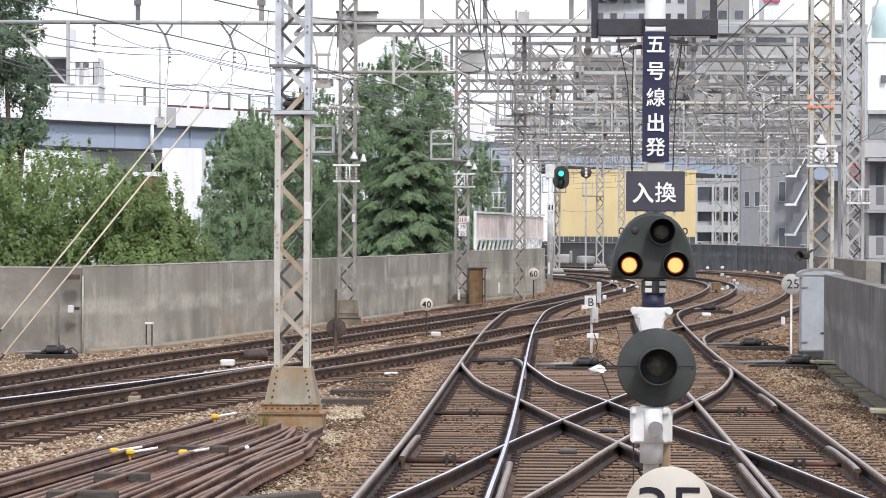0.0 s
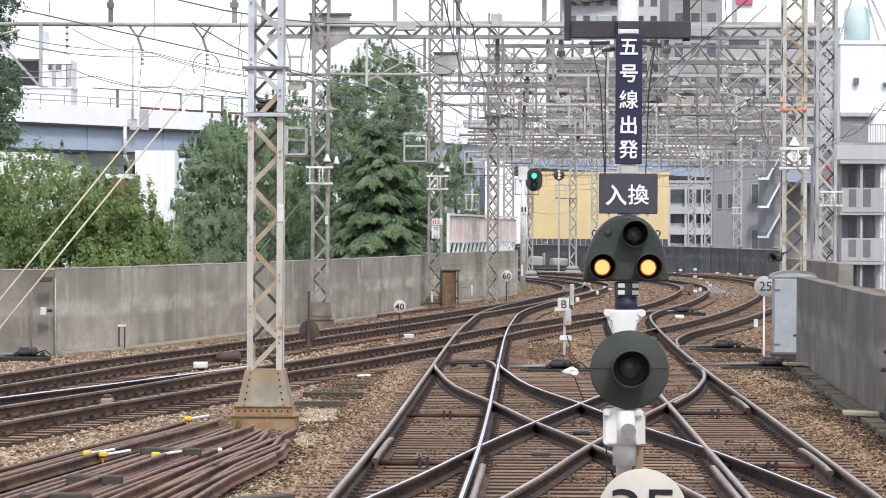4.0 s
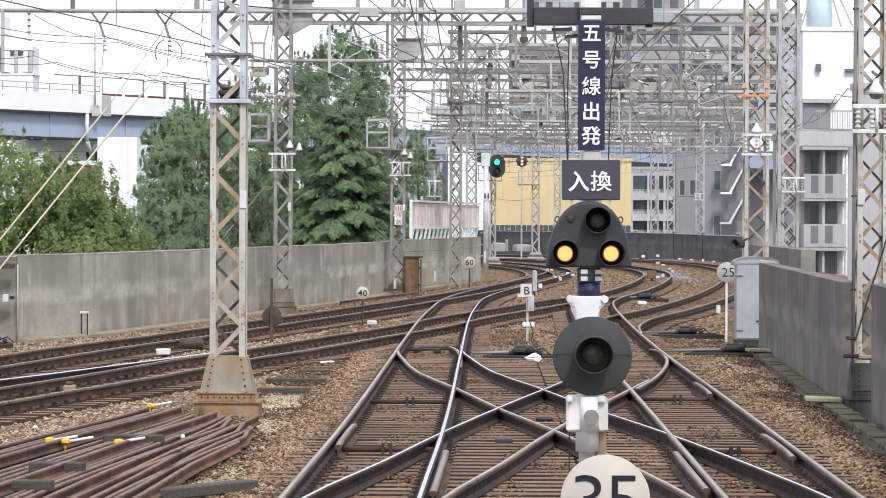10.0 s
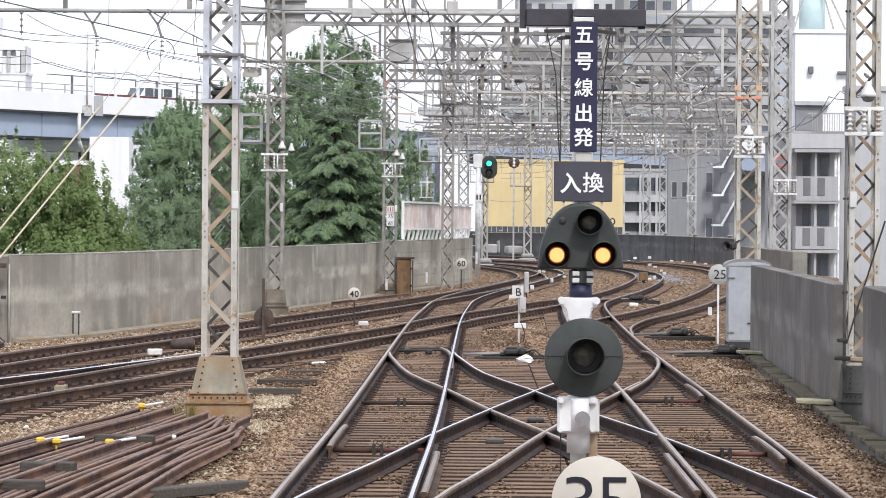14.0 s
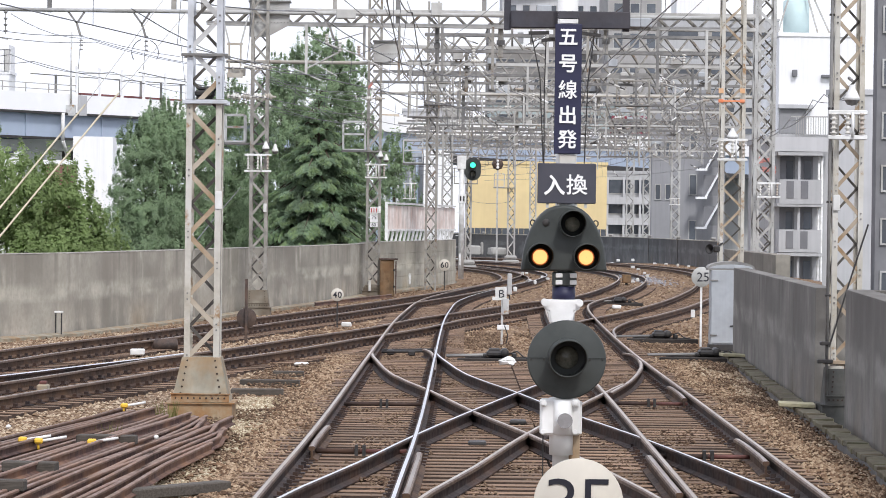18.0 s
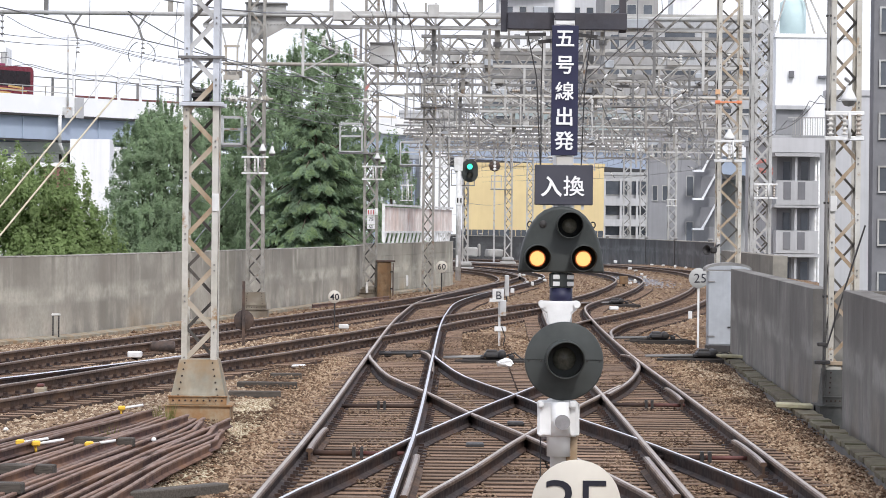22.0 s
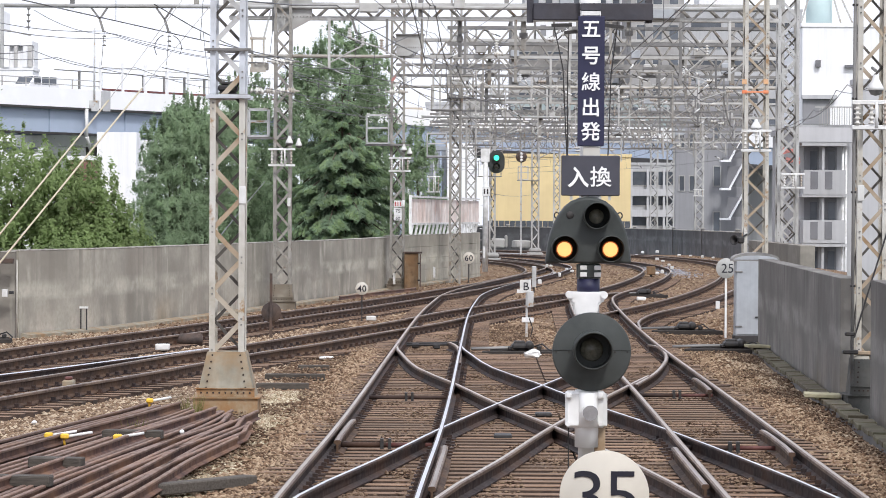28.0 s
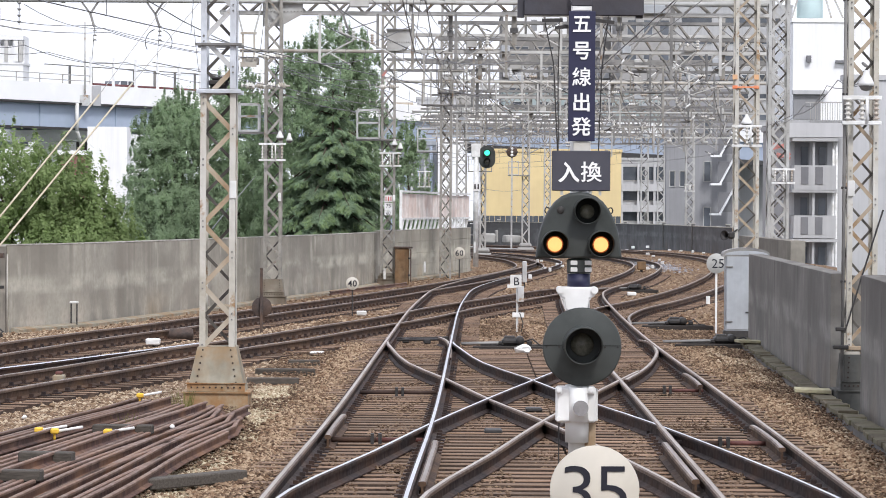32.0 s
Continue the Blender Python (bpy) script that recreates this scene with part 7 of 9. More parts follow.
for y, xa, xb, za, zb, n in ((84, -0.5, 7.5, 5.6, 7.3, 6), (97, 0.2, 9.5, 5.5, 7.3, 7), (113, 0.8, 11.5, 5.2, 7.4, 7), (131, 1.5, 13, 4.9, 7.4, 8), (148, 1.8, 14.5, 4.7, 7.0, 8)):
    for i in range(n):
        tension_clamp(xa + (xb - xa) * (i + gr.uniform(0.1, 0.9)) / n, y + gr.uniform(-1.5, 1.5), gr.uniform(za, zb), gr.uniform(0.15, 0.3), gr.choice((-1, 1)) * gr.uniform(20, 55), "pale turnbuckle clamp on a slanting stay")
for x, y, z, r in ((4.6, 103, 6.9, 0.24), (8.3, 119, 7.1, 0.26), (6.4, 136, 6.6, 0.26), (9.0, 103, 6.6, 0.22), (11.2, 136, 6.9, 0.26), (3.2, 152, 6.2, 0.3)):
    balance_wheel(x, y, z, r, "spoked wire tensioner hung under a gantry")
for x, y, z, w in ((0.1, 99.6, 5.7, 1.5), (1.0, 127, 6.3, 1.9), (1.6, 127, 5.2, 1.6), (2.2, 149, 5.2, 2.0), (0.6, 111.5, 6.55, 1.4), (2.4, 159, 4.3, 1.8), (6.9, 99.6, 6.15, 1.6), (9.9, 149, 5.6, 2.2)):
    t = empty("gantry_walkway", pose(x, y, z))
    part("deck", bevel_box((0, 0, 0), (w * 0.7, 0.5, 0.05), 0.008), M_STEEL_DARK, t)
    for sx in (-1, 1):
        part("stanchion", bevel_box((sx * w * 0.33, -0.22, 0.4), (0.05, 0.05, 0.8), 0.006), M_STEEL_AGED, t)
    part("hand_rail", bevel_box((0, -0.22, 0.8), (w * 0.7, 0.045, 0.045), 0.006), M_STEEL_AGED, t)
    tagged(t, "narrow dark maintenance walkway between gantry masts", "walkway", group="gantry walkways")


# ---- large insulators and hanger beside the dark mast ----
def roller_insulator(x, y, z, n, step, r, label):
    """A level row of stout ribbed porcelain insulators on a bar."""
    t = empty("roller_insulator", pose(x, y, z))
    bm = bmesh.new()
    tube(bm, (-0.1, 0, 0), (n * step + 0.05, 0, 0), 0.025, n=8)
    part("bar", bm, M_STEEL_CREAM, t)
    for i in range(n):
        bm = bmesh.new()
        prof = [(0.03, 0.0)]
        for k in range(3):
            a = step * (0.12 + 0.22 * k)
            prof += [(r * 0.6, a), (r, a + step * 0.05), (r, a + step * 0.11), (r * 0.6, a + step * 0.16)]
        prof.append((0.03, step * 0.85))
        lathe(bm, prof, (i * step, 0, 0), "x", 16)
        part("insulator", bm, M_STEEL_CREAM if i % 2 else M_PORC, t)
    return tagged(t, label, "insulator", group="roller insulators")


RL = "stout cream insulators in a level row beside the mast"
roller_insulator(-4.485, 79.2, 6.238, 2, 0.34, 0.085, RL)
roller_insulator(-4.91, 79.2, 5.475, 4, 0.28, 0.1, RL)
roller_insulator(-1.805, 99.4, 6.276, 2, 0.3, 0.09, RL)
hf = empty("beam_hanger", pose(-4.871, 80, 5.995))
hw_, hh_ = 0.15, 0.88
for sx in (-1, 1):
    bm = bmesh.new()
    bar(bm, (sx * hw_, 0, 0), (sx * hw_, 0, hh_), 0.05, 0.05)
    part("upright", bm, M_STEEL_CREAM, hf)
    bm = bmesh.new()
    bar(bm, (sx * hw_, 0, hh_), (sx * 0.34, 0, hh_ + 0.75), 0.045, 0.04)
    part("hanger_leg", bm, M_STEEL_PALE, hf)
for z, h in ((0.06, 0.12), (0.24, 0.05), (hh_, 0.06)):
    bm = bmesh.new()
    box(bm, (0, -0.004, z), (0.42, 0.07, h))
    part("cross_piece", bm, M_STEEL_CREAM, hf)
tagged(hf, "cream painted hanger frame below the gantry beam", "hanger")
for a, b in (((-3.399, 80.4, 6.289), (-2.625, 80.4, 5.966)), ((-2.778, 80.9, 6.407), (-2.223, 80.9, 6.111))):
    wire("steady_arm", [a, b], 0.015, 0, M_WHITE, "pale steady arm rod hung from the gantry")
for px, py, w, mt in ((-1.64, 6.699, 0.14, M_REDFADE), (-1.511, 6.553, 0.24, M_WHITE)):
    bm = bmesh.new()
    bar(bm, (px - w / 2, 99.5, py - 0.1), (px + w / 2, 99.5, py + 0.1), 0.05, 0.08)
    tagged(part("mast_clamp", bm, mt), "small painted clamp bar on the mast", "clamp", group="mast clamps")


# ---- stacked old rails beside the near mast ----
rng = random.Random(11)


def old_rail(xa, ya, xb, yb, z, bend=0.0, label="", hook=0.0):
    t = empty("old_rail", pose(xa, ya, z))
    X, Y = xb - xa, yb - ya
    pts = [(0, 0), (X * 0.35 + bend, Y * 0.35), (X * 0.7 - bend + hook * 0.5, Y * 0.7), (X * 0.9 + hook, Y * 0.88), (X + bend * 1.5 + hook * 0.3, Y)]
    bm = bmesh.new()
    sweep(bm, spline(pts, 1.0), [(a * 0.68, b * 0.68) for a, b in RAIL], 0.105, RAIL_M)
    part("rail_length", bm, (M_OLD_RAIL, M_OLD_TOP), t)
    return tagged(t, label or "rusty brown old rail lying in a stack", "rail", group="stacked rails")


# near end and far end of each rail on the ground
STACK = [((-5.687, 22.14), (-3.57, 37.486)), ((-5.44, 22.153), (-3.411, 36.821)), ((-5.217, 22.164), (-3.309, 37.053)), ((-4.994, 22.176), (-3.125, 36.191)), ((-4.73, 22.189), (-2.983, 36.419)),
         ((-4.527, 22.2), (-2.851, 35.79)), ((-4.303, 22.211), (-2.754, 35.903)), ((-4.099, 22.222), (-2.642, 35.291)), ((-3.875, 22.233), (-2.596, 35.917)), ((-3.691, 22.243), (-2.493, 35.406)),
         ((-3.487, 22.253), (-2.438, 36.036)), ((-3.303, 22.263), (-2.303, 34.718)), ((-3.119, 22.272), (-2.212, 35.948)), ((-2.935, 22.282), (-2.159, 33.772)), ((-2.763, 22.291), (-2.165, 31.676))]
DENSE = []
for a, b in zip(STACK, STACK[1:]):
    DENSE += [a, tuple(tuple((u + v) / 2 + (rng.uniform(-1.2, 0.2) if k else 0) for k, (u, v) in enumerate(zip(e, f))) for e, f in zip(a, b))]
for i, ((xa, ya), (xb, yb)) in enumerate([r for k, r in enumerate(DENSE + STACK[-1:]) if k % 4 != 3]):
    old_rail(xa, ya, xb, yb, BED + 0.07 + (0.08 if i in (5, 11) else 0.0), rng.uniform(-0.035, 0.035), *(("rusty brown old rail bent at its end in a stack", 0.16) if i in (14, 17, 19) else ("", 0.0)))
old_rail(*(-2.822, 83.572), *(-0.832, 94.437), BED + 0.14, 0.0, "dark spare rail lying along the wall")
for x, y, w, rz in ((-4.0, 25.6, 3.0, 3), (-3.75, 29.0, 2.4, -3), (-3.5, 32.0, 1.6, 2)):
    bm = bevel_box((0, 0, 0), (w, 0.2, 0.12), 0.012)
    ob = part("timber_bearer", bm, M_TIMBER)
    ob.matrix_basis = pose(x, y, BED + 0.03, 0, 0, rz)
    tagged(ob, "grey weathered timber under the stacked rails", "timber", group="timber bearers")
for (x, y), w, rz, z in (((-3.524, 27.918), 0.5, -8, 0.2), ((-3.201, 31.607), 0.62, -6, 0.19), ((-2.13, 27.13), 1.3, 52, 0.07), ((-2.288, 43.731), 0.75, 2, 0.015), ((-2.228, 46.16), 0.9, -2, 0.02), ((-2.061, 48.884), 0.5, 1, 0.02), ((-3.615, 25.978), 0.6, -4, 0.2)):
    bm = bevel_box((0, 0, 0), (w, 0.17, 0.1), 0.012)
    ob = part("timber_offcut", bm, M_TIMBER)
    ob.matrix_basis = pose(x, y, BED + z, 0, 0, rz)
    tagged(ob, "grey weathered timber offcut lying among the rails", "timber", group="timber offcuts")
for (x, y), rz, L in (((-3.955, 30.867), -24, 0.34), ((-3.777, 30.723), -20, 0.34), ((-3.238, 30.683), -28, 0.3), ((-3.491, 36.664), -20, 0.3)):
    t = empty("gauge_rod", pose(x, y, 0.035, 0, 0, rz))
    bm = bmesh.new()
    tube(bm, (0.02, 0, 0.0), (0.02 + L * 0.55, 0.16, 0.035), 0.015, n=10)
    part("rod", bm, M_WHITE, t)
    bm = bevel_box((-0.012, -0.02, 0.0), (0.085, 0.09, 0.055), 0.014, Matrix.Rotation(radians(20), 3, "Z"))
    tube(bm, (-0.02, -0.02, -0.02), (-0.015, -0.02, -0.09), 0.014, n=8)
    part("tip", bm, M_YPAINT, t, "yellow painted end")
    tagged(t, "white rod with a yellow end on the rail stack", "rod", group="gauge rods")

# ---- loose stones ----


def scatter(name, n, area, size, mat, label, seed, keep=None, z0=BED):
    rs = np.random.default_rng(seed)
    base = np.array([(1, 0, 0), (-1, 0, 0), (0, 1, 0), (0, -1, 0), (0, 0, 0.75), (0, 0, -0.6)], float)
    tri = [(0, 2, 4), (2, 1, 4), (1, 3, 4), (3, 0, 4), (2, 0, 5), (1, 2, 5), (3, 1, 5), (0, 3, 5)]
    V, Fc = [], []
    k = 0
    while k < n:
        x, y = area(rs)
        if keep and not keep(x, y):
            continue
        s = size * rs.uniform(0.5, 1.35)
        a = rs.uniform(0, 6.283)
        b = base * rs.uniform(0.7, 1.25, size=(6, 1)) * np.array([1.2, 0.85, 0.9]) * s / 2
        c, d = math.cos(a), math.sin(a)
        z = z0 - 0.03 + 0.03 * noise.noise((x * 1.1, y * 0.8, 0)) + rs.uniform(0, 0.02) - (bed_dip(x, y) if z0 == BED else 0.0)
        o = len(V)
        for p in b:
            V.append((x + p[0] * c - p[1] * d, y + p[0] * d + p[1] * c, z + p[2]))
        Fc += [(o + i, o + j, o + m) for i, j, m in tri]
        k += 1
    me = bpy.data.meshes.new(name)
    me.from_pydata(V, [], Fc)
    me.materials.append(mat)
    return tagged(new(name, me), label, "stones", kind="stuff")


def off_rails(x, y):
    for line in (L_LINE, R_LINE):
        c = along(line, y)
        if abs(abs(x - c) - G) < 0.1:
            return False
    return x < along(RIGHT_EDGE, y) - 0.1


def near_area(rs):
    y = 22 + 46 * rs.uniform() ** 1.5
    return rs.uniform(-2.6, 5.6), y


scatter("ballast_stones", 34000, near_area, 0.055, M_STONE_BROWN, "rust-brown crushed stones of the track ballast", 4, off_rails)

scatter("sleeper_stones", 40000, near_area, 0.04, M_STONE_SLEEPER, "small brown stones lying on the sleepers", 9, lambda x, y: off_rails(x, y) and noise.noise((x * 1.6, y * 0.35, 7)) > -0.02, BED + 0.05)


def crossing_area(rs):
    y = 21 + 30 * rs.uniform() ** 1.25
    return rs.uniform(along(L_LINE, y) - 1.1, along(R_LINE, y) + 1.15), y


scatter("crossing_stones", 22000, crossing_area, 0.042, M_STONE_DARK, "dark brown stones packed between the sleepers", 23, off_rails, BED - 0.012)


def shoulder_area(rs):
    y = 20 + 36 * rs.uniform() ** 1.3
    return (along(L_LINE, y) - 1.08 + rs.normal() * 0.16, y) if rs.uniform() < 0.5 else (along(R_LINE, y) + 1.2 + rs.normal() * 0.15, y)


scatter("shoulder_stones", 17000, shoulder_area, 0.055, M_STONE_BROWN, "brown crushed stones heaped over the sleeper ends", 12, off_rails, BED + 0.045)


def left_area(rs):
    y = 26 + 40 * rs.uniform() ** 1.1
    a = max(along(LEFT_EDGE, y), -0.175 * y)
    return a + (-2.3 - a) * rs.uniform(), y


scatter("left_stones", 30000, left_area, 0.06, M_STONE_TAN, "brown crushed stones along the left tracks", 17)


def far_area(rs):
    y = 60 + 130 * rs.uniform() ** 1.2
    return along(LEFT_EDGE, y) + (along(RIGHT_EDGE, y) - along(LEFT_EDGE, y)) * rs.uniform(0.02, 0.98), y


scatter("far_stones", 30000, far_area, 0.09, M_STONE_BROWN, "brown crushed stones between the far tracks", 5)


def far_track_area(rs):
    y = 54 + 66 * rs.uniform() ** 1.3
    line = (L_LINE, R_LINE, T3_LINE, T4_LINE, T5_LINE)[rs.integers(5)]
    if not line[0][1] < y < line[-1][1]:
        line = L_LINE
    return along(line, y) + rs.uniform(-0.5, 0.5), y


scatter("far_track_stones", 24000, far_track_area, 0.065, M_STONE_SLEEPER, "dark brown stones lying over the far sleepers", 27, None, BED + 0.045)


def grey_patch(rs):
    x, y = (10.138, 141.193)
    return x + rs.normal() * 0.5, y + rs.normal() * 7


scatter("grey_stones", 1500, grey_patch, 0.1, M_STONE_GREY, "blue-grey crushed stones beside the far points", 15)


def pale_area(rs):
    y = rs.uniform(23, 43)
    return -2.08 + 0.012 * (y - 23) + rs.normal() * 0.42, y


scatter("pale_stones", 24000, pale_area, 0.05, M_STONE_PALE, "fresh pale crushed stones beside the rail stack", 6, lambda x, y: x < along(L_LINE, y) - 0.95)


def right_area(rs):
    y = rs.uniform(36, 60)
    return along(RIGHT_EDGE, y) - 0.75 + rs.normal() * 0.3, y



def right_side(rs):
    y = 24 + 36 * rs.uniform() ** 1.3
    return along(R_LINE, y) + rs.uniform(1.0, 2.6), y


scatter("right_stones", 9000, right_side, 0.055, M_STONE_TAN, "tan crushed stones between the track and the trough", 31, lambda x, y: along(R_LINE, y) + 1.0 < x < along(RIGHT_EDGE, y) - 0.3, BED + 0.012)
scatter("pale_edge_stones", 1600, right_area, 0.055, M_STONE_PALE, "pale crushed stones along the cable trough", 8, lambda x, y: along(R_LINE, y) + 0.9 < x < along(RIGHT_EDGE, y) - 0.35)

def tuft(x, y, n, h, label):
    """Blades of dry grass rising from one spot."""
    rs = np.random.default_rng(int(abs(x * 100)))
    V, Fc = [], []
    for i in range(n):
        a, l = rs.uniform(0, 6.283), h * rs.uniform(0.5, 1.1)
        bx_, by_ = rs.normal() * 0.05, rs.normal() * 0.05
        ex, ey = bx_ + math.cos(a) * l * 0.5, by_ + math.sin(a) * l * 0.5
        k = len(V)
        V += [(x + bx_ - 0.006, y + by_, BED), (x + bx_ + 0.006, y + by_, BED), (x + ex, y + ey, BED + 0.12 + l)]
        Fc.append((k, k + 1, k + 2))
    me = bpy.data.meshes.new("grass_tuft")
    me.from_pydata(V, [], Fc)
    me.materials.append(M_LEAF_DRY)
    return tagged(new("grass_tuft", me), label, "grass", group="weeds", kind="stuff")


for x, y, n, h in ((*(-2.989, 36.092), 26, 0.24), (*(-3.337, 33.244), 16, 0.18), (*(-3.017, 37.688), 18, 0.16)):
    tuft(x, y, n, h, "dry yellow-green weeds growing among the old rails")

# ---- check rails, tie rods and point gear on the scissors crossing ----
def side_rail(line_pts, side, o, ya, yb, label):
    line = [p for p in spline(line_pts, 0.3) if ya <= p.y <= yb]
    bent = []
    for a in offset(line, side * (G - o)):
        e = max(0.0, 1 - min(a.y - ya, yb - a.y) / 1.2)
        bent.append(a + Vector((-side * 0.012 * e * e, 0, -0.01 * e * e)))
    ob = rail(bent, "check_rail", -0.003, None, M_RAIL_DULL, side=M_RAIL_BROWN)
    return tagged(ob, label, "check rail", group="check rails")


CR = "short check rail bolted inside the running rail"
side_rail(L_LINE, -1, 0.11, 30.8, 34.4, CR)
side_rail(R_LINE, 1, 0.11, 29.6, 33.0, CR)
side_rail(R_LINE, 1, 0.11, 40.4, 43.6, CR)
side_rail(L_LINE, 1, -0.1, 25.5, 30.5, CR)
side_rail(R_LINE, -1, -0.1, 26.0, 30.5, CR)

for pts in ([(-0.0 + x, y) for x, y in ((0.255, 47.5), (0.285, 50.5), (0.275, 52.6), (0.22, 54.2), (0.12, 55.2))], [(2.634, 41.6), (3.033, 44.158), (3.331, 46.507), (3.613, 49.308), (3.765, 51.793), (3.802, 53.816), (3.69, 54.511)]):
    bm = bmesh.new()
    sweep(bm, spline(pts, 0.25), RAIL, -0.012, RAIL_M)
    tagged(part("wing_rail", bm, (M_RAIL, M_RAIL_MID, M_RAIL_HEAD)), "curved wing rail flared at its end by the crossing", "wing rail", group="wing rails")

bm = bmesh.new()
sweep(bm, spline([(-6.845, 40.974), (-6.549, 41.996), (-6.25, 43.146), (-5.803, 44.75), (-5.121, 47.478), (-4.467, 49.988), (-3.961, 52.075)], 1.0), RAIL, -0.002, [1 if k in (6, 7, 8) else 0 for k in range(14)])
tagged(part("branch_rail", bm, (M_RAIL, M_RAIL_TOP)), "bright polished rail branching beside the curved track", "rail")
bm = bmesh.new()
bx, by = (-4.731, 57.45)
lathe(bm, [(0.0005, -0.22), (0.1, -0.22), (0.115, -0.2), (0.115, 0.2), (0.0005, 0.22)], (bx, by, BED + 0.11), "x", 20)
for v in bm.verts:
    v.co += noise.noise_vector(v.co * 6) * 0.03
tagged(part("rusty_drum", bm, M_RUSTSIGN), "small rusty drum lying between the tracks", "drum", group="rusty drums")
t = empty("rail_joint_box", pose(*(-5.178, 42.352), BED))
part("body", bevel_box((0, 0, 0.09), (0.16, 0.25, 0.16), 0.02), M_FOOT, t)
part("cap", bevel_box((0, 0, 0.19), (0.1, 0.16, 0.05), 0.015), M_REDROD, t, "dull red cap")
tagged(t, "small tan joint box with a dull red cap beside the rail", "joint box")


def tie_rod(y, line, mat, label):
    c = along(line, y)
    t = empty("tie_rod", pose(c, y, -0.1))
    bm = bmesh.new()
    tube(bm, (-0.5, 0, 0), (0.02, 0, 0), 0.027, n=10)
    part("sleeve", bm, M_RAIL, t)
    bm = bmesh.new()
    tube(bm, (0.02, 0, 0), (0.5, 0, 0), 0.024, n=10)
    part("rod", bm, mat, t)
    bm = bmesh.new()
    for x in (-0.02, 0.06):
        box(bm, (x, 0, 0.01), (0.035, 0.09, 0.11))
    part("insulated_joint", bm, M_IRON, t)
    return tagged(t, label, "tie rod", group="tie rods")


for y, line, mt in ((31.6, L_LINE, M_REDROD), (39.8, L_LINE, M_RAIL), (31.4, R_LINE, M_REDROD), (40.6, R_LINE, M_REDROD)):
    tie_rod(y, line, mt, "rusty gauge tie rod between the rails")
for (x, y) in ((0.67, 33.622), (1.239, 37.331)):
    bm = bevel_box((x, y, -0.15), (0.2, 0.3, 0.05), 0.015)
    tagged(part("crossing_block", bm, M_IRON), "dark cast block under the rail crossing", "crossing block", group="crossing blocks")


def point_machine(x, y, w, label, motor=0.0, rz=0):
    t = empty("point_machine", pose(x, y, BED, 0, 0, rz))
    for dy, z, k in ((-0.24, 0.02, 1.0), (0.2, 0.03, 0.82)):
        bm = bevel_box((0.08 * (1 - k), dy, z), (w * k, 0.19, 0.11), 0.015)
        part("bearer", bm, M_TIMBER_DARK, t)
    bm = bevel_box((motor, 0.02, 0.15), (0.4, 0.42, 0.12), 0.04)
    part("motor_box", bm, M_IRON, t)
    bm = bevel_box((motor - 0.06, 0.0, 0.22), (0.2, 0.3, 0.05), 0.02)
    part("cover", bm, M_IRON, t)
    bm = bmesh.new()
    lathe(bm, [(0.0005, -0.24), (0.06, -0.24), (0.075, -0.21), (0.075, 0.22), (0.0005, 0.24)], (motor + 0.12, 0, 0.17), "y", 16)
    part("motor", bm, M_IRON, t)
    bm = bmesh.new()
    tube(bm, (-w / 2 - 0.2, -0.1, 0.1), (motor, -0.1, 0.13), 0.018, n=8)
    tube(bm, (-w / 2 - 0.2, 0.08, 0.11), (motor, 0.08, 0.14), 0.015, n=8)
    part("throw_bar", bm, M_STEEL_DARK, t)
    for sx, k in ((-1, 0.8), (1, 1.0)):
        bm = bevel_box((motor + sx * 0.29 * k, -0.04, 0.12), (0.08 * k, 0.3, 0.08 * k), 0.015)
        part("bracket", bm, M_IRON, t)
    bm = bmesh.new()
    polytube(bm, [Vector(c) for c in ((motor + 0.2, -0.1, 0.15), (motor + 0.34, -0.18, 0.2), (motor + 0.46, -0.25, 0.1), (w * 0.44, -0.3, 0.06))], 0.014, 6)
    part("cable", bm, M_IRON, t)
    return tagged(t, label, "point machine", group="point machines")


PM = "black iron point machine on dark timbers"
point_machine(*(1.43, 54.45), 1.45, PM)
point_machine(*(5.185, 55.842), 1.55, PM, 0.15)
point_machine(*(5.17, 64.734), 1.5, PM)
point_machine(-8.75, 58.6, 1.0, PM, 0.05, 6)
point_machine(*(6.098, 93.809), 1.6, PM, 0.1)
rx_, ry_ = (-0.156, 55.913)
t = empty("point_rodding", pose(rx_, ry_, BED))
for dy, z, xa, xb in ((-0.4, 0.11, -0.5, 0.42), (0.1, 0.12, -0.5, 0.44), (0.5, 0.1, -0.3, 0.4)):
    bm = bmesh.new()
    tube(bm, (xa, dy, z), (xb, dy + 0.1, z + 0.02), 0.022, n=8)
    part("rod", bm, M_IRON, t)
for dx, dy in ((-0.34, 0.0), (0.05, -0.3), (0.36, 0.2)):
    bm = bevel_box((dx, dy, 0.09), (0.13, 0.2, 0.09), 0.02)
    part("crank", bm, M_IRON, t)
tagged(t, "dark iron point rods and cranks across the sleepers", "point rodding")

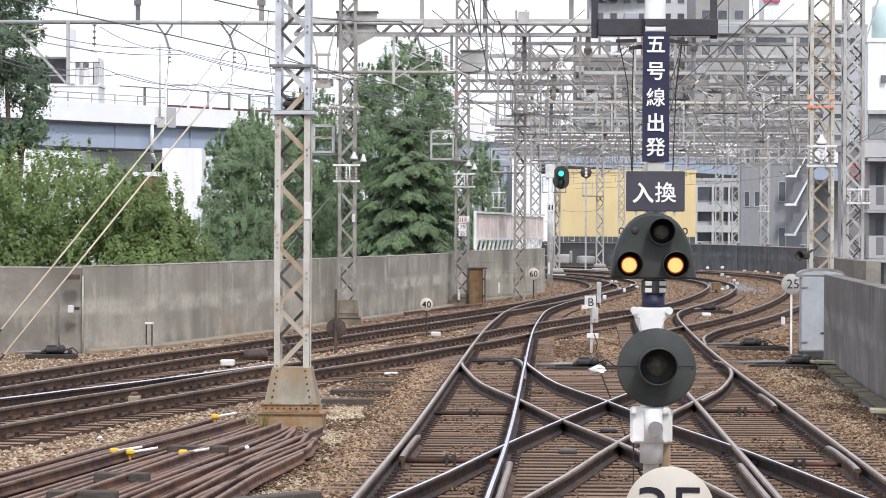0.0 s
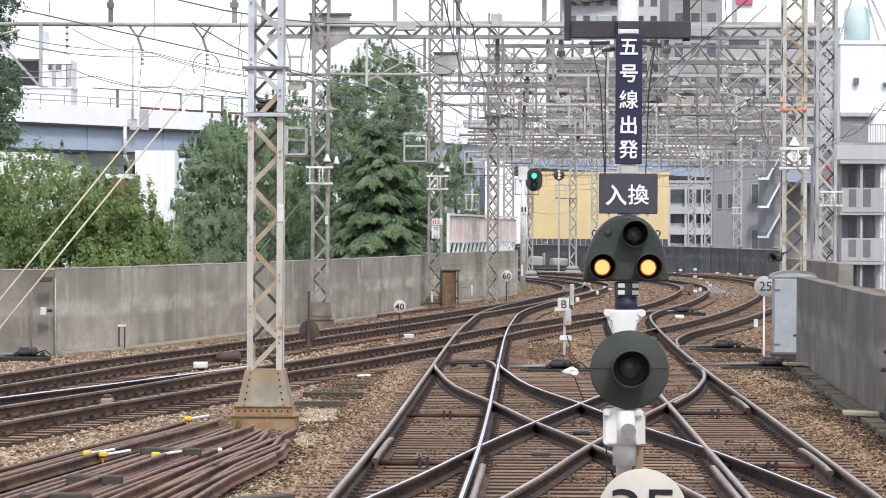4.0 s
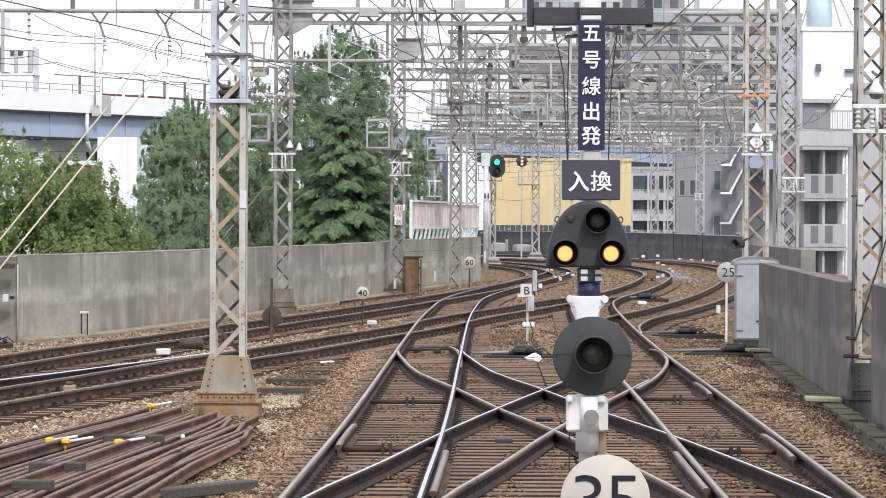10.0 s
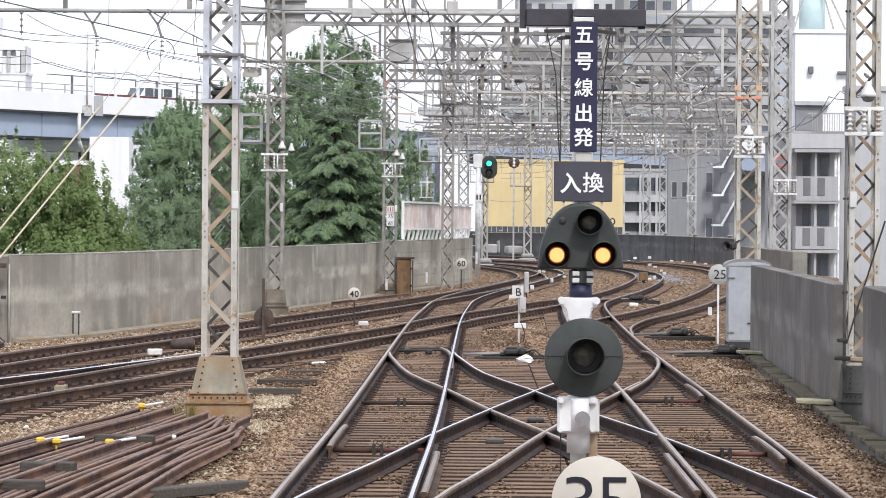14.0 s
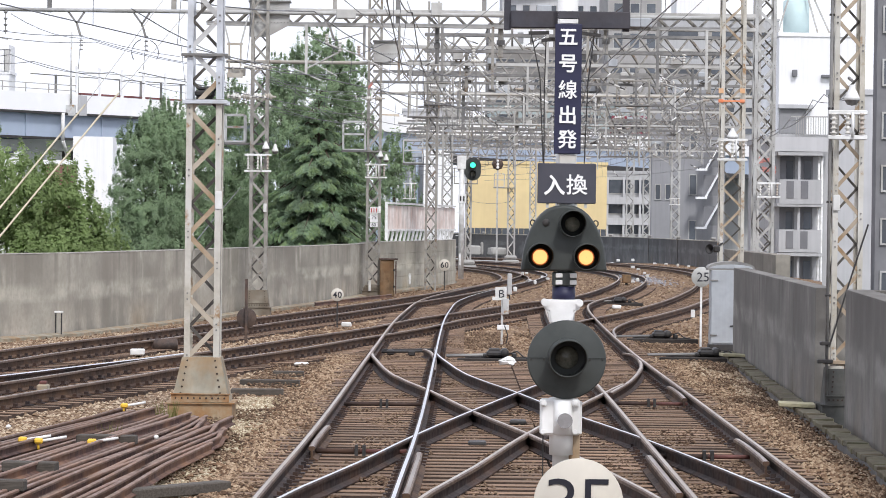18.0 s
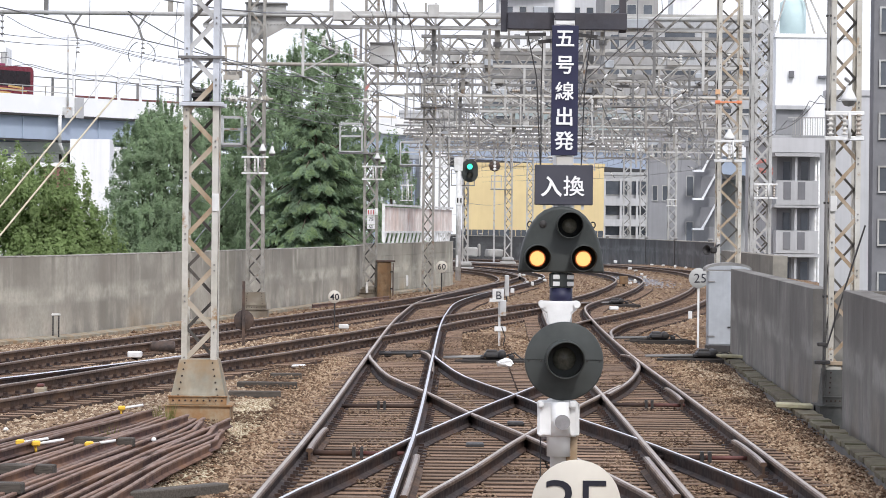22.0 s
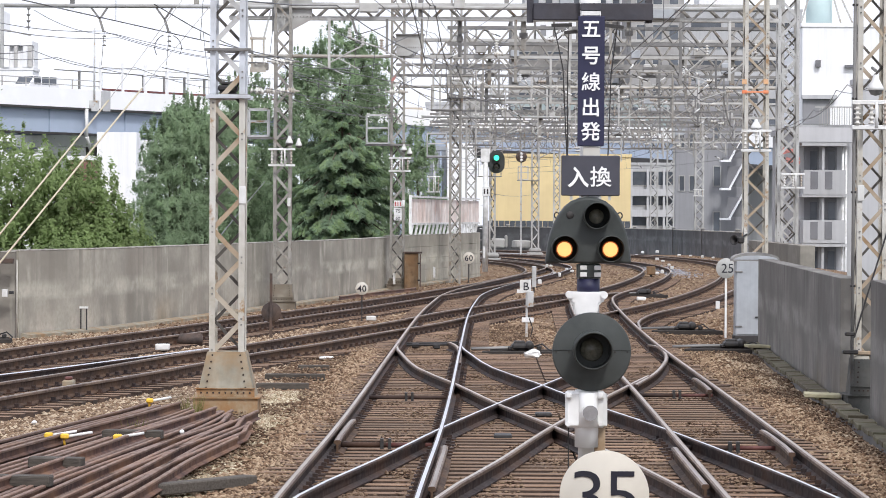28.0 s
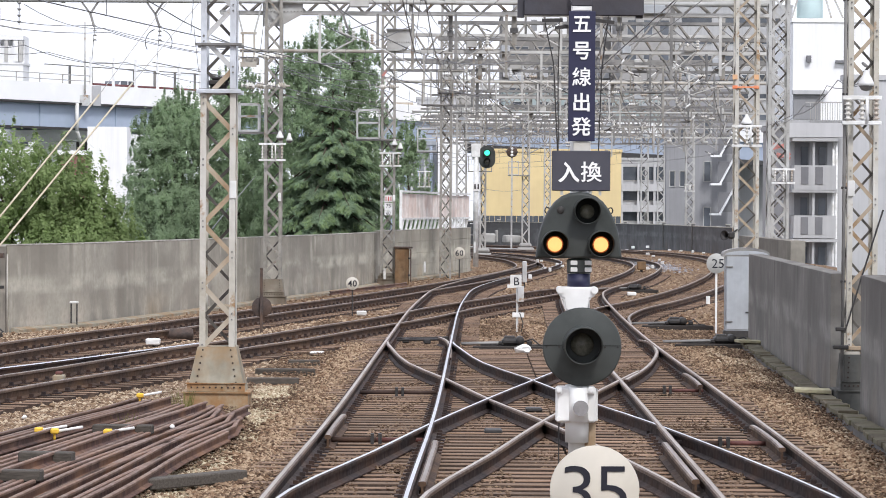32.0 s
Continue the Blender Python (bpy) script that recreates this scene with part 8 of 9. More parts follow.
# white bag and small white marker blocks
for (x, y), w, h, d in (((-1.97, 51.939), 0.24, 0.045, 0.25), ((-5.042, 55.05), 0.25, 0.11, 0.3), ((-5.666, 62.985), 0.4, 0.07, 0.2), ((-1.663, 71.135), 0.24, 0.1, 0.3),
                            ((-0.372, 64.337), 0.36, 0.05, 0.25), ((1.012, 104.493), 0.34, 0.05, 0.3), ((2.537, 117.944), 0.3, 0.05, 0.3), ((5.801, 89.235), 0.26, 0.1, 0.3), ((6.003, 78.272), 0.12, 0.05, 0.2), ((-4.747, 35.51), 0.06, 0.05, 0.08)):
    bm = bevel_box((x, y, BED + h / 2 + 0.02), (w, d, h), 0.02)
    for v in bm.verts:
        v.co += noise.noise_vector(v.co * 9) * 0.012
    tagged(part("marker_block", bm, M_WHITE), "small white painted marker block on the ballast", "marker", group="marker blocks")
bm = bmesh.new()
bmesh.ops.create_icosphere(bm, subdivisions=3, radius=0.13)
bx, by = (1.545, 52.501)
for v in bm.verts:
    v.co = Vector((bx, by, BED + 0.09)) + Vector((v.co.x * 1.1, v.co.y * 0.8, v.co.z * 0.55)) + noise.noise_vector(v.co * 12) * 0.05
tagged(part("plastic_bag", bm, M_WHITE), "crumpled white plastic bag beside the point machine", "bag")
for px, py, r in ((-2.681, 31.475, 0.026),):
    bm = bmesh.new()
    bmesh.ops.create_icosphere(bm, subdivisions=2, radius=r)
    bmesh.ops.translate(bm, verts=bm.verts[:], vec=(px, py, 0.03))
    tagged(part("white_ball", bm, M_WHITE), "small white ball lying on the rail stack", "ball")

# small board with a letter beside the middle track
bxx, byy = (1.707, 61.998)
t = empty("letter_board", pose(bxx, byy, BED))
zb_ = 0.844 - BED
bm = bevel_box((-0.03, -0.02, zb_), (0.23, 0.02, 0.26), 0.005)
brd = part("board", bm, M_WHITE, t)
lettering("letter", "B", 0.23, (-0.015, -0.034, zb_), brd, M_INK, 0.0)
bm = bevel_box((-0.14, -0.045, zb_ - 0.1), (0.13, 0.02, 0.07), 0.004)
part("side_tab", bm, M_WHITE, t)
bm = bmesh.new()
box(bm, (0.0, 0.02, zb_ / 2), (0.045, 0.045, zb_))
part("post", bm, M_STEEL, t)
bm = bevel_box((0.07, 0.0, zb_ - 0.26), (0.13, 0.1, 0.32), 0.008)
part("box", bm, M_STEEL, t)
bm = bevel_box((0.02, 0.0, 0.36), (0.24, 0.05, 0.1), 0.008)
part("foot_bar", bm, M_WHITE, t)
bm = bmesh.new()
tube(bm, (0.05, -0.02, 0.4), (0.12, -0.03, 0.2), 0.012, n=6)
tube(bm, (0.12, -0.03, 0.2), (0.08, -0.03, 0.02), 0.012, n=6)
part("cable", bm, M_IRON, t)
tagged(t, "small white board with a black letter on a post", "sign")

# ---- relay cabinet and trough on the right ----
cbx = 6.03
t = empty("relay_cabinet", pose(cbx, 60.2, BED))
bm = bevel_box((0, 0.2, 0.88), (0.52, 0.42, 1.5), 0.012)
body = part("body", bm, M_CABINET, t)
bm = bevel_box((0, -0.018, 0.88), (0.49, 0.014, 1.44), 0.005)
dr = part("door", bm, M_CABINET, t)
bm = bevel_box((0.16, -0.035, 0.5), (0.07, 0.03, 0.03), 0.005)
part("handle", bm, M_IRON, dr)
for z in (0.32, 1.4):
    bm = bevel_box((-0.2, -0.035, z), (0.14, 0.03, 0.03), 0.005)
    part("hinge", bm, M_STEEL_DARK, dr)
bm = bmesh.new()
arc = [(0.14 + 0.46 * math.cos(math.pi * k / 14), 1.645 + 0.13 * math.sin(math.pi * k / 14)) for k in range(15)]
slab(bm, arc + [(-0.32, 1.6), (0.6, 1.6)], -0.02, 0.55)
bmesh.ops.recalc_face_normals(bm, faces=bm.faces[:])
lid_ = part("lid", bm, M_STEEL_DARK, t, "dark domed lid")
bm = bmesh.new()
slab(bm, [(0.14 + (x - 0.14) * 0.93, 1.62 + (z - 1.62) * 0.62) for x, z in arc], -0.03, -0.02)
bmesh.ops.recalc_face_normals(bm, faces=bm.faces[:])
part("lid_front", bm, M_CABINET, lid_)
bm = bevel_box((0, 0.2, 0.07), (0.56, 0.46, 0.14), 0.01)
part("plinth", bm, M_IRON, t)
tagged(t, "pale grey steel relay cabinet beside the wall", "cabinet")
bm = bevel_box((5.626, 62.5, 0.471), (0.08, 0.05, 0.16), 0.006)
tagged(part("tag_plate", bm, M_WHITE), "small white plate beside the sign post", "plate")

trough = empty("cable_trough")
tl = spline([(5.82, 57.5), (5.42, 48.5), (5.06, 40.4), (4.98, 37.5), (4.72, 31.4), (4.3, 24), (4.25, 15)], 0.45)
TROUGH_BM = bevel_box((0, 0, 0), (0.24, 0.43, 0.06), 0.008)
# track-side faces and front upper edges painted pale, as lit edges
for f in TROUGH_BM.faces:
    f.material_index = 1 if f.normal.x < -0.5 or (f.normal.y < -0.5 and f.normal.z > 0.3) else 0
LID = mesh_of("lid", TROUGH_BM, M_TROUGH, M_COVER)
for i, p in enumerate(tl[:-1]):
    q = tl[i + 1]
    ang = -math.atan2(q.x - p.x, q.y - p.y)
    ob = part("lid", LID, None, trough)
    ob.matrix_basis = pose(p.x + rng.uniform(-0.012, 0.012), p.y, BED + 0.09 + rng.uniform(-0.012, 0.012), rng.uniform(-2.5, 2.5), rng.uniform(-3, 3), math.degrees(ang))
bm = bmesh.new()
sweep(bm, tl, [(-0.1, 0), (0.1, 0), (0.1, 0.3), (-0.1, 0.3)], BED - 0.24)
part("channel", bm, M_CONCRETE_DARK, trough)
tagged(trough, "concrete cable trough with separate lids along the wall", "cable trough", kind="structure")
for (x, y), w, rz in (((4.95, 39.785), 0.47, -5), ((5.69, 54.728), 0.5, 3)):
    bm = bevel_box((0, 0, 0), (w, 0.5, 0.05), 0.008)
    ob = part("loose_cover", bm, M_COVER)
    ob.matrix_basis = pose(x, y, BED + 0.16, 0, 2, rz)
    tagged(ob, "pale concrete cover slab with a worn yellow edge", "cover slab", group="cover slabs")
# guy rod and bracket at the right mast
wire("guy_rod", [(5.272, 39.1, 0.738), (5.506, 39.1, 1.521), (5.761, 39.15, 2.317)], 0.012, 0, M_IRON, "dark rod bracing the mast by the wall")
for px, py, w in ((5.22, 0.785, 0.12), (5.227, 0.554, 0.2)):
    bm = bevel_box((px, 39.15, py), (w, 0.1, 0.05), 0.01)
    tagged(part("mast_bracket", bm, M_IRON), "dark steel bracket at the foot of the mast", "bracket", group="mast brackets")
bm = bmesh.new()
tube(bm, (5.248, 39.15, BED), (5.27, 39.15, 7.5), 0.022, n=8)
duct = part("conduit", bm, M_STEEL_DARK)
for z in (1.4, 2.6, 3.8, 5.0, 6.2):
    part("clip", bevel_box((5.25 + z * 0.003, 39.16, z), (0.07, 0.06, 0.03), 0.006), M_IRON, duct)
tagged(duct, "thin dark conduit running up the mast", "conduit")

t = empty("horn_speaker", pose(5.98, 62.45, 1.8))
bm = bmesh.new()
lathe(bm, [(0.03, 0.2), (0.05, 0.12), (0.08, 0.04), (0.15, -0.06), (0.17, -0.08), (0.155, -0.08), (0.07, 0.03)], (0, 0, 0), "y", 20)
horn = part("horn", bm, M_IRON, t)
horn.matrix_basis = pose(0, 0.06, 0, 0, 0, -40) @ Matrix.Scale(0.62, 4)
part("driver", bevel_box((0.12, 0.16, 0.0), (0.14, 0.16, 0.14), 0.03), M_IRON, t)
bm = bmesh.new()
bar(bm, (0.1, 0.2, 0.02), (0.26, 0.3, 0.12), 0.03, 0.03)
part("bracket", bm, M_IRON, t)
tagged(t, "dark horn loudspeaker bracketed on the mast leg", "loudspeaker")

# ---- fittings on the left wall ----
wx = (-8.447)
bm = bmesh.new()
tube(bm, (wx, 60.6, BED), (wx, 60.6, 1.35), 0.016, n=8)
tagged(part("wall_pipe", bm, M_STEEL_CREAM), "thin pale pipe fixed to the wall joint", "pipe")
bm = bmesh.new()
tube(bm, (wx - 0.45, 60.45, BED), (wx - 0.45, 60.45, 1.15), 0.018, n=8)
tagged(part("wall_pipe", bm, M_STEEL_DARK), "grey pipe fixed to the wall end", "pipe")
bm = bevel_box((-8.656, 60.4, 0.693), (0.11, 0.1, 0.15), 0.008)
tagged(part("wall_box", bm, M_WHITE), "small white box on the wall end", "box")
bm = bevel_box((-8.656 + 0.12, 60.42, 0.693 + 0.01), (0.1, 0.06, 0.06), 0.01)
tagged(part("wall_socket", bm, M_IRON), "small dark fitting beside the white box", "fitting")
bm = bevel_box((-8.656 + 0.05, 60.35, 1.33), (0.25, 0.2, 0.1), 0.01)
tagged(part("wall_bracket", bm, M_RUSTSIGN), "rusty bracket at the top of the wall", "bracket")
t = empty("wall_cable_bracket", pose(-7.45, 63.4, BED))
for sx in (-0.06, 0.06):
    bm = bmesh.new()
    box(bm, (sx, 0, 0.25), (0.025, 0.04, 0.5))
    part("leg", bm, M_IRON, t)
bm = bevel_box((0, 0, 0.52), (0.18, 0.08, 0.045), 0.01)
part("cap", bm, M_WHITE, t)
tagged(t, "small dark cable bracket with a white cap by the wall", "bracket")
t = empty("brown_cabinet", pose(-0.99, 99.9, BED))
part("body", bevel_box((-0.04, 0, 0.62), (0.46, 0.4, 1.2), 0.02), M_BROWNBOX, t)
part("lid", bevel_box((0.0, 0, 1.25), (0.62, 0.5, 0.06), 0.012), M_RUSTSIGN, t, "dark rusted lid")
# added panel; its colour gives the cabinet its dark right side
part("open_door", bevel_box((0.25, -0.12, 0.66), (0.04, 0.5, 1.08), 0.008), M_RUSTSIGN, t, "dark panel added for the right side of the cabinet")
for z in (0.35, 0.9):
    part("hinge", bevel_box((0.2, -0.21, z), (0.08, 0.03, 0.05), 0.006), M_IRON, t)
tagged(t, "rusty brown steel cabinet with a dark side panel by the mast", "cabinet")
for px, y, zc, h in ((-0.304, 108, 0.261, 0.38), (-1.594, 100, 0.182, 0.36), (1.75, 130, 0.702, 0.5)):
    bm = bevel_box((px, y, zc), (0.08, 0.05, h), 0.006)
    tagged(part("wall_marker", bm, M_WHITE), "short white marker strip at the wall", "marker", group="wall markers")
# plates on the dark mast
t = empty("mast_notice", pose(-1.482, 99.9, 2.439))
bm = bevel_box((0, 0, 0.2), (0.26, 0.02, 0.22), 0.004)
part("upper_plate", bm, M_WHITE, t)
bm = bmesh.new()
for i in range(3):
    box(bm, (-0.08 + i * 0.08, -0.014, 0.2), (0.03, 0.006, 0.14))
part("bars", bm, M_RED, t)
bm = bevel_box((0, 0, -0.06), (0.26, 0.02, 0.26), 0.004)
low = part("lower_plate", bm, M_WHITE, t)
lettering("numeral", "75", 0.17, (0, -0.014, -0.03), low, M_INK)
bm = bevel_box((0, 0, -0.27), (0.26, 0.02, 0.14), 0.004)
low = part("lower_plate", bm, M_WHITE, t)
lettering("numeral", "60", 0.15, (0, -0.014, -0.27), low, M_INK)
tagged(t, "white notice plates with red bars on the mast", "sign")

# ---- corrugated screen on the wall ----
fence = empty("corrugated_screen")
fp = [Vector((-1.163, 108.3, 0)), Vector((1.451, 126.5, 0))]
for i in range(9):
    a, b = fp[0].lerp(fp[1], i / 9), fp[0].lerp(fp[1], (i + 1) / 9)
    bm = bmesh.new()
    k = 24
    pr = []
    d = (b - a).normalized()
    s_ = Vector((d.y, -d.x, 0))
    for j in range(k + 1):
        p = a.lerp(b, j / k * 0.985) + s_ * (0.03 if (j // 2) % 2 else -0.03)
        pr.append((bm.verts.new((p.x, p.y, 1.95)), bm.verts.new((p.x, p.y, 2.86)), bm.verts.new((p.x + 0.01, p.y + 0.02, 2.86)), bm.verts.new((p.x + 0.01, p.y + 0.02, 1.95))))
    for u, v in zip(pr, pr[1:]):
        for m_ in range(4):
            bm.faces.new((u[m_], u[(m_ + 1) % 4], v[(m_ + 1) % 4], v[m_]))
    part("sheet", bm, M_CORRUG, fence)
    for f in (0.12, 0.62):
        bm = bmesh.new()
        p = a.lerp(b, f)
        bar(bm, (p.x - 0.03, p.y, 1.5), (p.x + 0.06, p.y, 1.95), 0.085, 0.06)
        part("post", bm, M_WHITE, fence)
for za, zb in ((2.9, 2.97), (1.93, 2.0)):
    bm = bmesh.new()
    bar(bm, fp[0] + Vector((0.05, -0.08, (za + zb) / 2)), fp[1] + Vector((0.05, -0.08, (za + zb) / 2)), 0.06, zb - za)
    part("frame_rail", bm, M_WHITE, fence)
bm = bmesh.new()
box(bm, (fp[0].x, fp[0].y - 0.1, 2.3), (0.1, 0.1, 1.36))
part("end_post", bm, M_WHITE, fence)
tagged(fence, "stained pale corrugated screen standing on the wall", "fence")

# ---- green colour light signal ----
gx, gy = 1.853, 134.0
t = empty("colour_light_signal", pose(gx, gy, BED))
hz_ = 4.621 - BED
bm = bmesh.new()
tube(bm, (0, 0, 0), (0, 0, hz_ + 0.5), 0.12, n=16)
part("post", bm, M_WHITE, t)
bm = bevel_box((-0.02, 0, hz_ + 0.28), (0.4, 0.25, 0.6), 0.02)
part("white_box", bm, M_WHITE, t)
ov = [(0.36 * math.cos(a), 0.36 * math.sin(a)) for a in [math.pi * i / 12 for i in range(13)]]
ol = [(0.47 + x, hz_ + 0.14 + z) for x, z in ov] + [(0.47 - x, hz_ - 0.14 - z) for x, z in ov]
bm = bmesh.new()
slab(bm, ol, -0.12, 0.0)
bmesh.ops.recalc_face_normals(bm, faces=bm.faces[:])
hd = part("backboard", bm, M_BLACK, t, "black oval backboard")
for dz, mt, lb in ((0.18, G_GREEN, "lit green lamp"), (-0.2, M_LENS, "unlit lamp")):
    ring_hood("hood", hd, 0.47, hz_ + dz, 0.16, 0.25, -0.12)
    lens(hd, 0.47, hz_ + dz, 0.12, -0.13, mt, lb)
bm = bmesh.new()
box(bm, (0.02, -0.13, hz_ - 1.3), (0.34, 0.03, 0.4))
pl = part("number_plate", bm, M_WHITE, t)
bm = bmesh.new()
for i in (-1, 1):
    box(bm, (0.02 + i * 0.07, -0.15, hz_ - 1.3), (0.06, 0.01, 0.22))
part("bar", bm, M_IRON, pl)
for z in (0.9, 1.4, 1.9, 2.4, 2.9):
    bm = bmesh.new()
    bar(bm, (-0.25, 0.05, z), (0.0, 0.05, z), 0.03, 0.03)
    part("step", bm, M_WHITE, t)
tagged(t, "colour light signal showing green on a white post", "railway signal")
# small three-lamp repeater
t = empty("repeater_signal", pose(4.587, 180, 5.732))
bm = bmesh.new()
lathe(bm, [(0.0005, -0.08), (0.33, -0.08), (0.35, 0.0), (0.0005, 0.02)], (0, 0, 0), "y", 8)
hd = part("backboard", bm, M_RUSTSIGN, t)
for dz in (-0.19, 0, 0.19):
    lens(hd, 0, dz, 0.085, -0.09, M_WHITE, "white lamp")
bm = bmesh.new()
box(bm, (0, 0.06, -2.9), (0.1, 0.1, 6.4))
part("post", bm, M_STEEL, t)
tagged(t, "small dark repeater signal with three pale lamps", "railway signal")

# ---- far clutter by the curve ----
rs_ = random.Random(5)
SPOTS = (11.589, 183.165), (13.039, 199.691), (14.24, 203.128), (12.324, 181.029), (11.899, 169.704), (11.775, 163.6), (11.163, 150.823), (10.592, 141.325), (9.887, 132.897), (9.351, 130.221), (8.957, 127.682), (14.643, 189.369), (15.152, 187.004), (15.263, 179.758), (15.706, 177.614), (4.508, 124.183), (4.654, 121.982), (5.445, 134.284), (4.858, 142.592), (3.452, 108.916), (5.56, 131.708), (5.154, 145.749)
for x, y in SPOTS:
    w = 0.0008 * y + rs_.uniform(0, 0.07)
    h = rs_.uniform(0.08, 0.17)
    bm = bevel_box((x, y, BED + 0.04 + h / 2), (w, 0.15, h), 0.02)
    tagged(part("white_stake", bm, M_WHITE), "small white painted stake beside the far points", "marker", group="far markers")
for (x, y), w, h in (((8.53, 125.228), 0.35, 0.42), ((2.94, 98.473), 0.14, 0.85)):
    t = empty("track_box", pose(x, y, BED))
    bm = bevel_box((0, 0, h * 0.6), (w, 0.3, h * 0.8), 0.02)
    part("body", bm, M_BROWNBOX if w > 0.3 else M_STEEL, t)
    bm = bmesh.new()
    box(bm, (0, 0, h * 0.1), (w * 0.3, 0.1, h * 0.2))
    part("leg", bm, M_IRON, t)
    tagged(t, "grey trackside connection box on a short leg", "trackside box", group="trackside boxes")

# ---- building details ----
# balconied block on the right
BX0, BX1, BY = 17.442, 20.189, 150.0
blk = empty("balcony_front", pose(BX0, BY, 0))
for zt_, zb_, recess_z in ((4.569, 3.377, 5.733), (2.129, 1.019, 3.238), (-0.313, -1.201, 0.825)):
    bm = bmesh.new()
    box(bm, ((BX1 - BX0) * 0.4, -0.7, (zt_ + zb_) / 2), (2.05, 1.3, zt_ - zb_))
    bal = part("balcony", bm, M_HMID, blk)
    for x in (0.6, 1.3):
        bm = bmesh.new()
        box(bm, (x, -1.36, zt_ - 0.5), (0.36, 0.03, 0.85))
        part("panel", bm, M_SHADE, bal)
    # flat grey plates paint the shaded recess around each pane
    for x in (0.62, 1.5):
        bm = bmesh.new()
        box(bm, (x, -0.03, (zt_ + recess_z) / 2), (0.72, 0.05, recess_z - zt_ - 0.05))
        wn = part("window", bm, M_SHADE, blk)
        bm = bmesh.new()
        box(bm, (x + 0.1, -0.07, (zt_ + recess_z) / 2 - 0.1), (0.34, 0.03, recess_z - zt_ - 0.25))
        part("pane", bm, M_GLASSD, wn)
    bm = bmesh.new()
    box(bm, ((BX1 - BX0) * 0.4, -0.62, recess_z + 0.09), (2.2, 1.4, 0.16))
    part("slab", bm, M_HMID, blk)
    bm = bmesh.new()
    box(bm, (1.07, -1.0, (zt_ + recess_z) / 2), (0.12, 0.12, recess_z - zt_))
    part("column", bm, M_HMID, blk)
for x in (2.05, 2.2):
    bm = bmesh.new()
    tube(bm, (x, -0.9, -6), (x, -0.9, 5.793), 0.06, n=8)
    part("down_pipe", bm, M_WHITE, blk)
bm = bmesh.new()
box(bm, (1.2, -1.0, 6.288), (2.9, 0.7, 0.7))
part("cornice", bm, M_HPALE, blk)
for i in range(14):
    bm = bmesh.new()
    box(bm, (1.0 + i * 0.12, -0.2, 7.175), (0.03, 0.03, 1.0))
    part("railing_bar", bm, M_STEEL_PALE, blk)
bm = bmesh.new()
box(bm, (1.7, -0.2, 7.674), (1.9, 0.06, 0.06))
part("hand_rail", bm, M_STEEL_PALE, blk)
tagged(blk, "pale apartment front with three balconies and dark panels", "building front", group="buildings beyond the railway")
# tank on the white tower block, with its legs
t = empty("roof_tank", pose(28.565, 233, 16.705 + 0.3))
bm = bmesh.new()
lathe(bm, [(0.001, 0.0), (1.0, 0.0), (1.0, 2.4), (0.6, 2.7), (0.001, 2.8)], (0, 0, 0), "z", 24)
part("drum", bm, M_TEAL, t)
for sx, o in ((-1, -0.4), (1, 0.4), (1.6, 0.3)):
    bm = bmesh.new()
    bar(bm, (sx * 1.5, -1.2, 0), (sx * 0.5, -1.2, 3.4), 0.12, 0.12)
    part("strut", bm, M_STEEL_PALE, t)
tagged(t, "pale green roof tank with white struts", "water tank")
for px, py, w, h in ((28.124, 13.819, 0.35, 0.5), (30.546, 13.619, 0.8, 0.2)):
    bm = bmesh.new()
    box(bm, (px, 229.8, py), (w, 0.4, h))
    tagged(part("wall_vent", bm, M_SHADE), "dark vent on the white tower wall", "vent", group="wall vents")
building("grey_building", 17.926, 21.654, 120, 1.0, 12.5, M_SHADE, "grey building with windows behind the wall", wins=grid(18.015, 21.433, 5, -1.0, 11.5, 6, 0.4, 1.0))
building("white_building", 22.88, 26.433, 170, 1.5, 9.661, M_HPALE, "pale grey building with few windows behind the mast", wins=grid(25.2, 26.3, 1, -0.395, 9.19, 5, 0.5, 0.9))
# solid block on the wall; its grey stands for the loggia's shade
bm = bmesh.new()
box(bm, (28.0, 229.85, 10.2), (2.0, 0.3, 1.9))
tagged(part("shaded_loggia", bm, M_HGREY), "grey block coloured as a shaded loggia low on the white tower", "loggia")
bm = bmesh.new()
box(bm, (28.2, 229.7, 11.3), (2.6, 0.7, 0.3))
tagged(part("ledge", bm, M_HPALE), "pale ledge over the loggia of the white tower", "ledge")
# outside stair of the grey block
st = empty("outside_stair", pose(24.132, 258.5, 0))
for i, (za, zb2) in enumerate(((9.131, 6.985), (6.747, 4.601), (4.124, 2.072))):
    bm = bmesh.new()
    bar(bm, (0.0, -0.6, zb2), (1.5, -0.6, za + 0.7), 0.12, 0.9, up=(0, 1, 0))
    part("flight", bm, M_HWHITE, st)
    bm = bmesh.new()
    box(bm, (-0.35, -0.6, zb2 + 0.0), (0.9, 1.2, 0.18))
    part("landing", bm, M_HWHITE, st)
    # flat plate on the wall, grey in place of the opening's shade
    bm = bmesh.new()
    box(bm, (0.6, -0.02, (za + zb2) / 2), (1.4, 0.05, abs(za - zb2) * 0.8))
    part("shaded_opening", bm, M_SHADE, st)
tagged(st, "white outside stair flights on the grey block", "stair")
# fence below the yellow building
fn = empty("dark_fence")
for i in range(26):
    bm = bmesh.new()
    box(bm, (4.493 + i * 0.52, 290, (0.0 + 1.48) / 2 - 0.3), (0.48, 0.08, 1.48 + 1.2))
    part("board", bm, M_FENCE, fn)
tagged(fn, "dark blue-grey board fence below the yellow building", "fence")
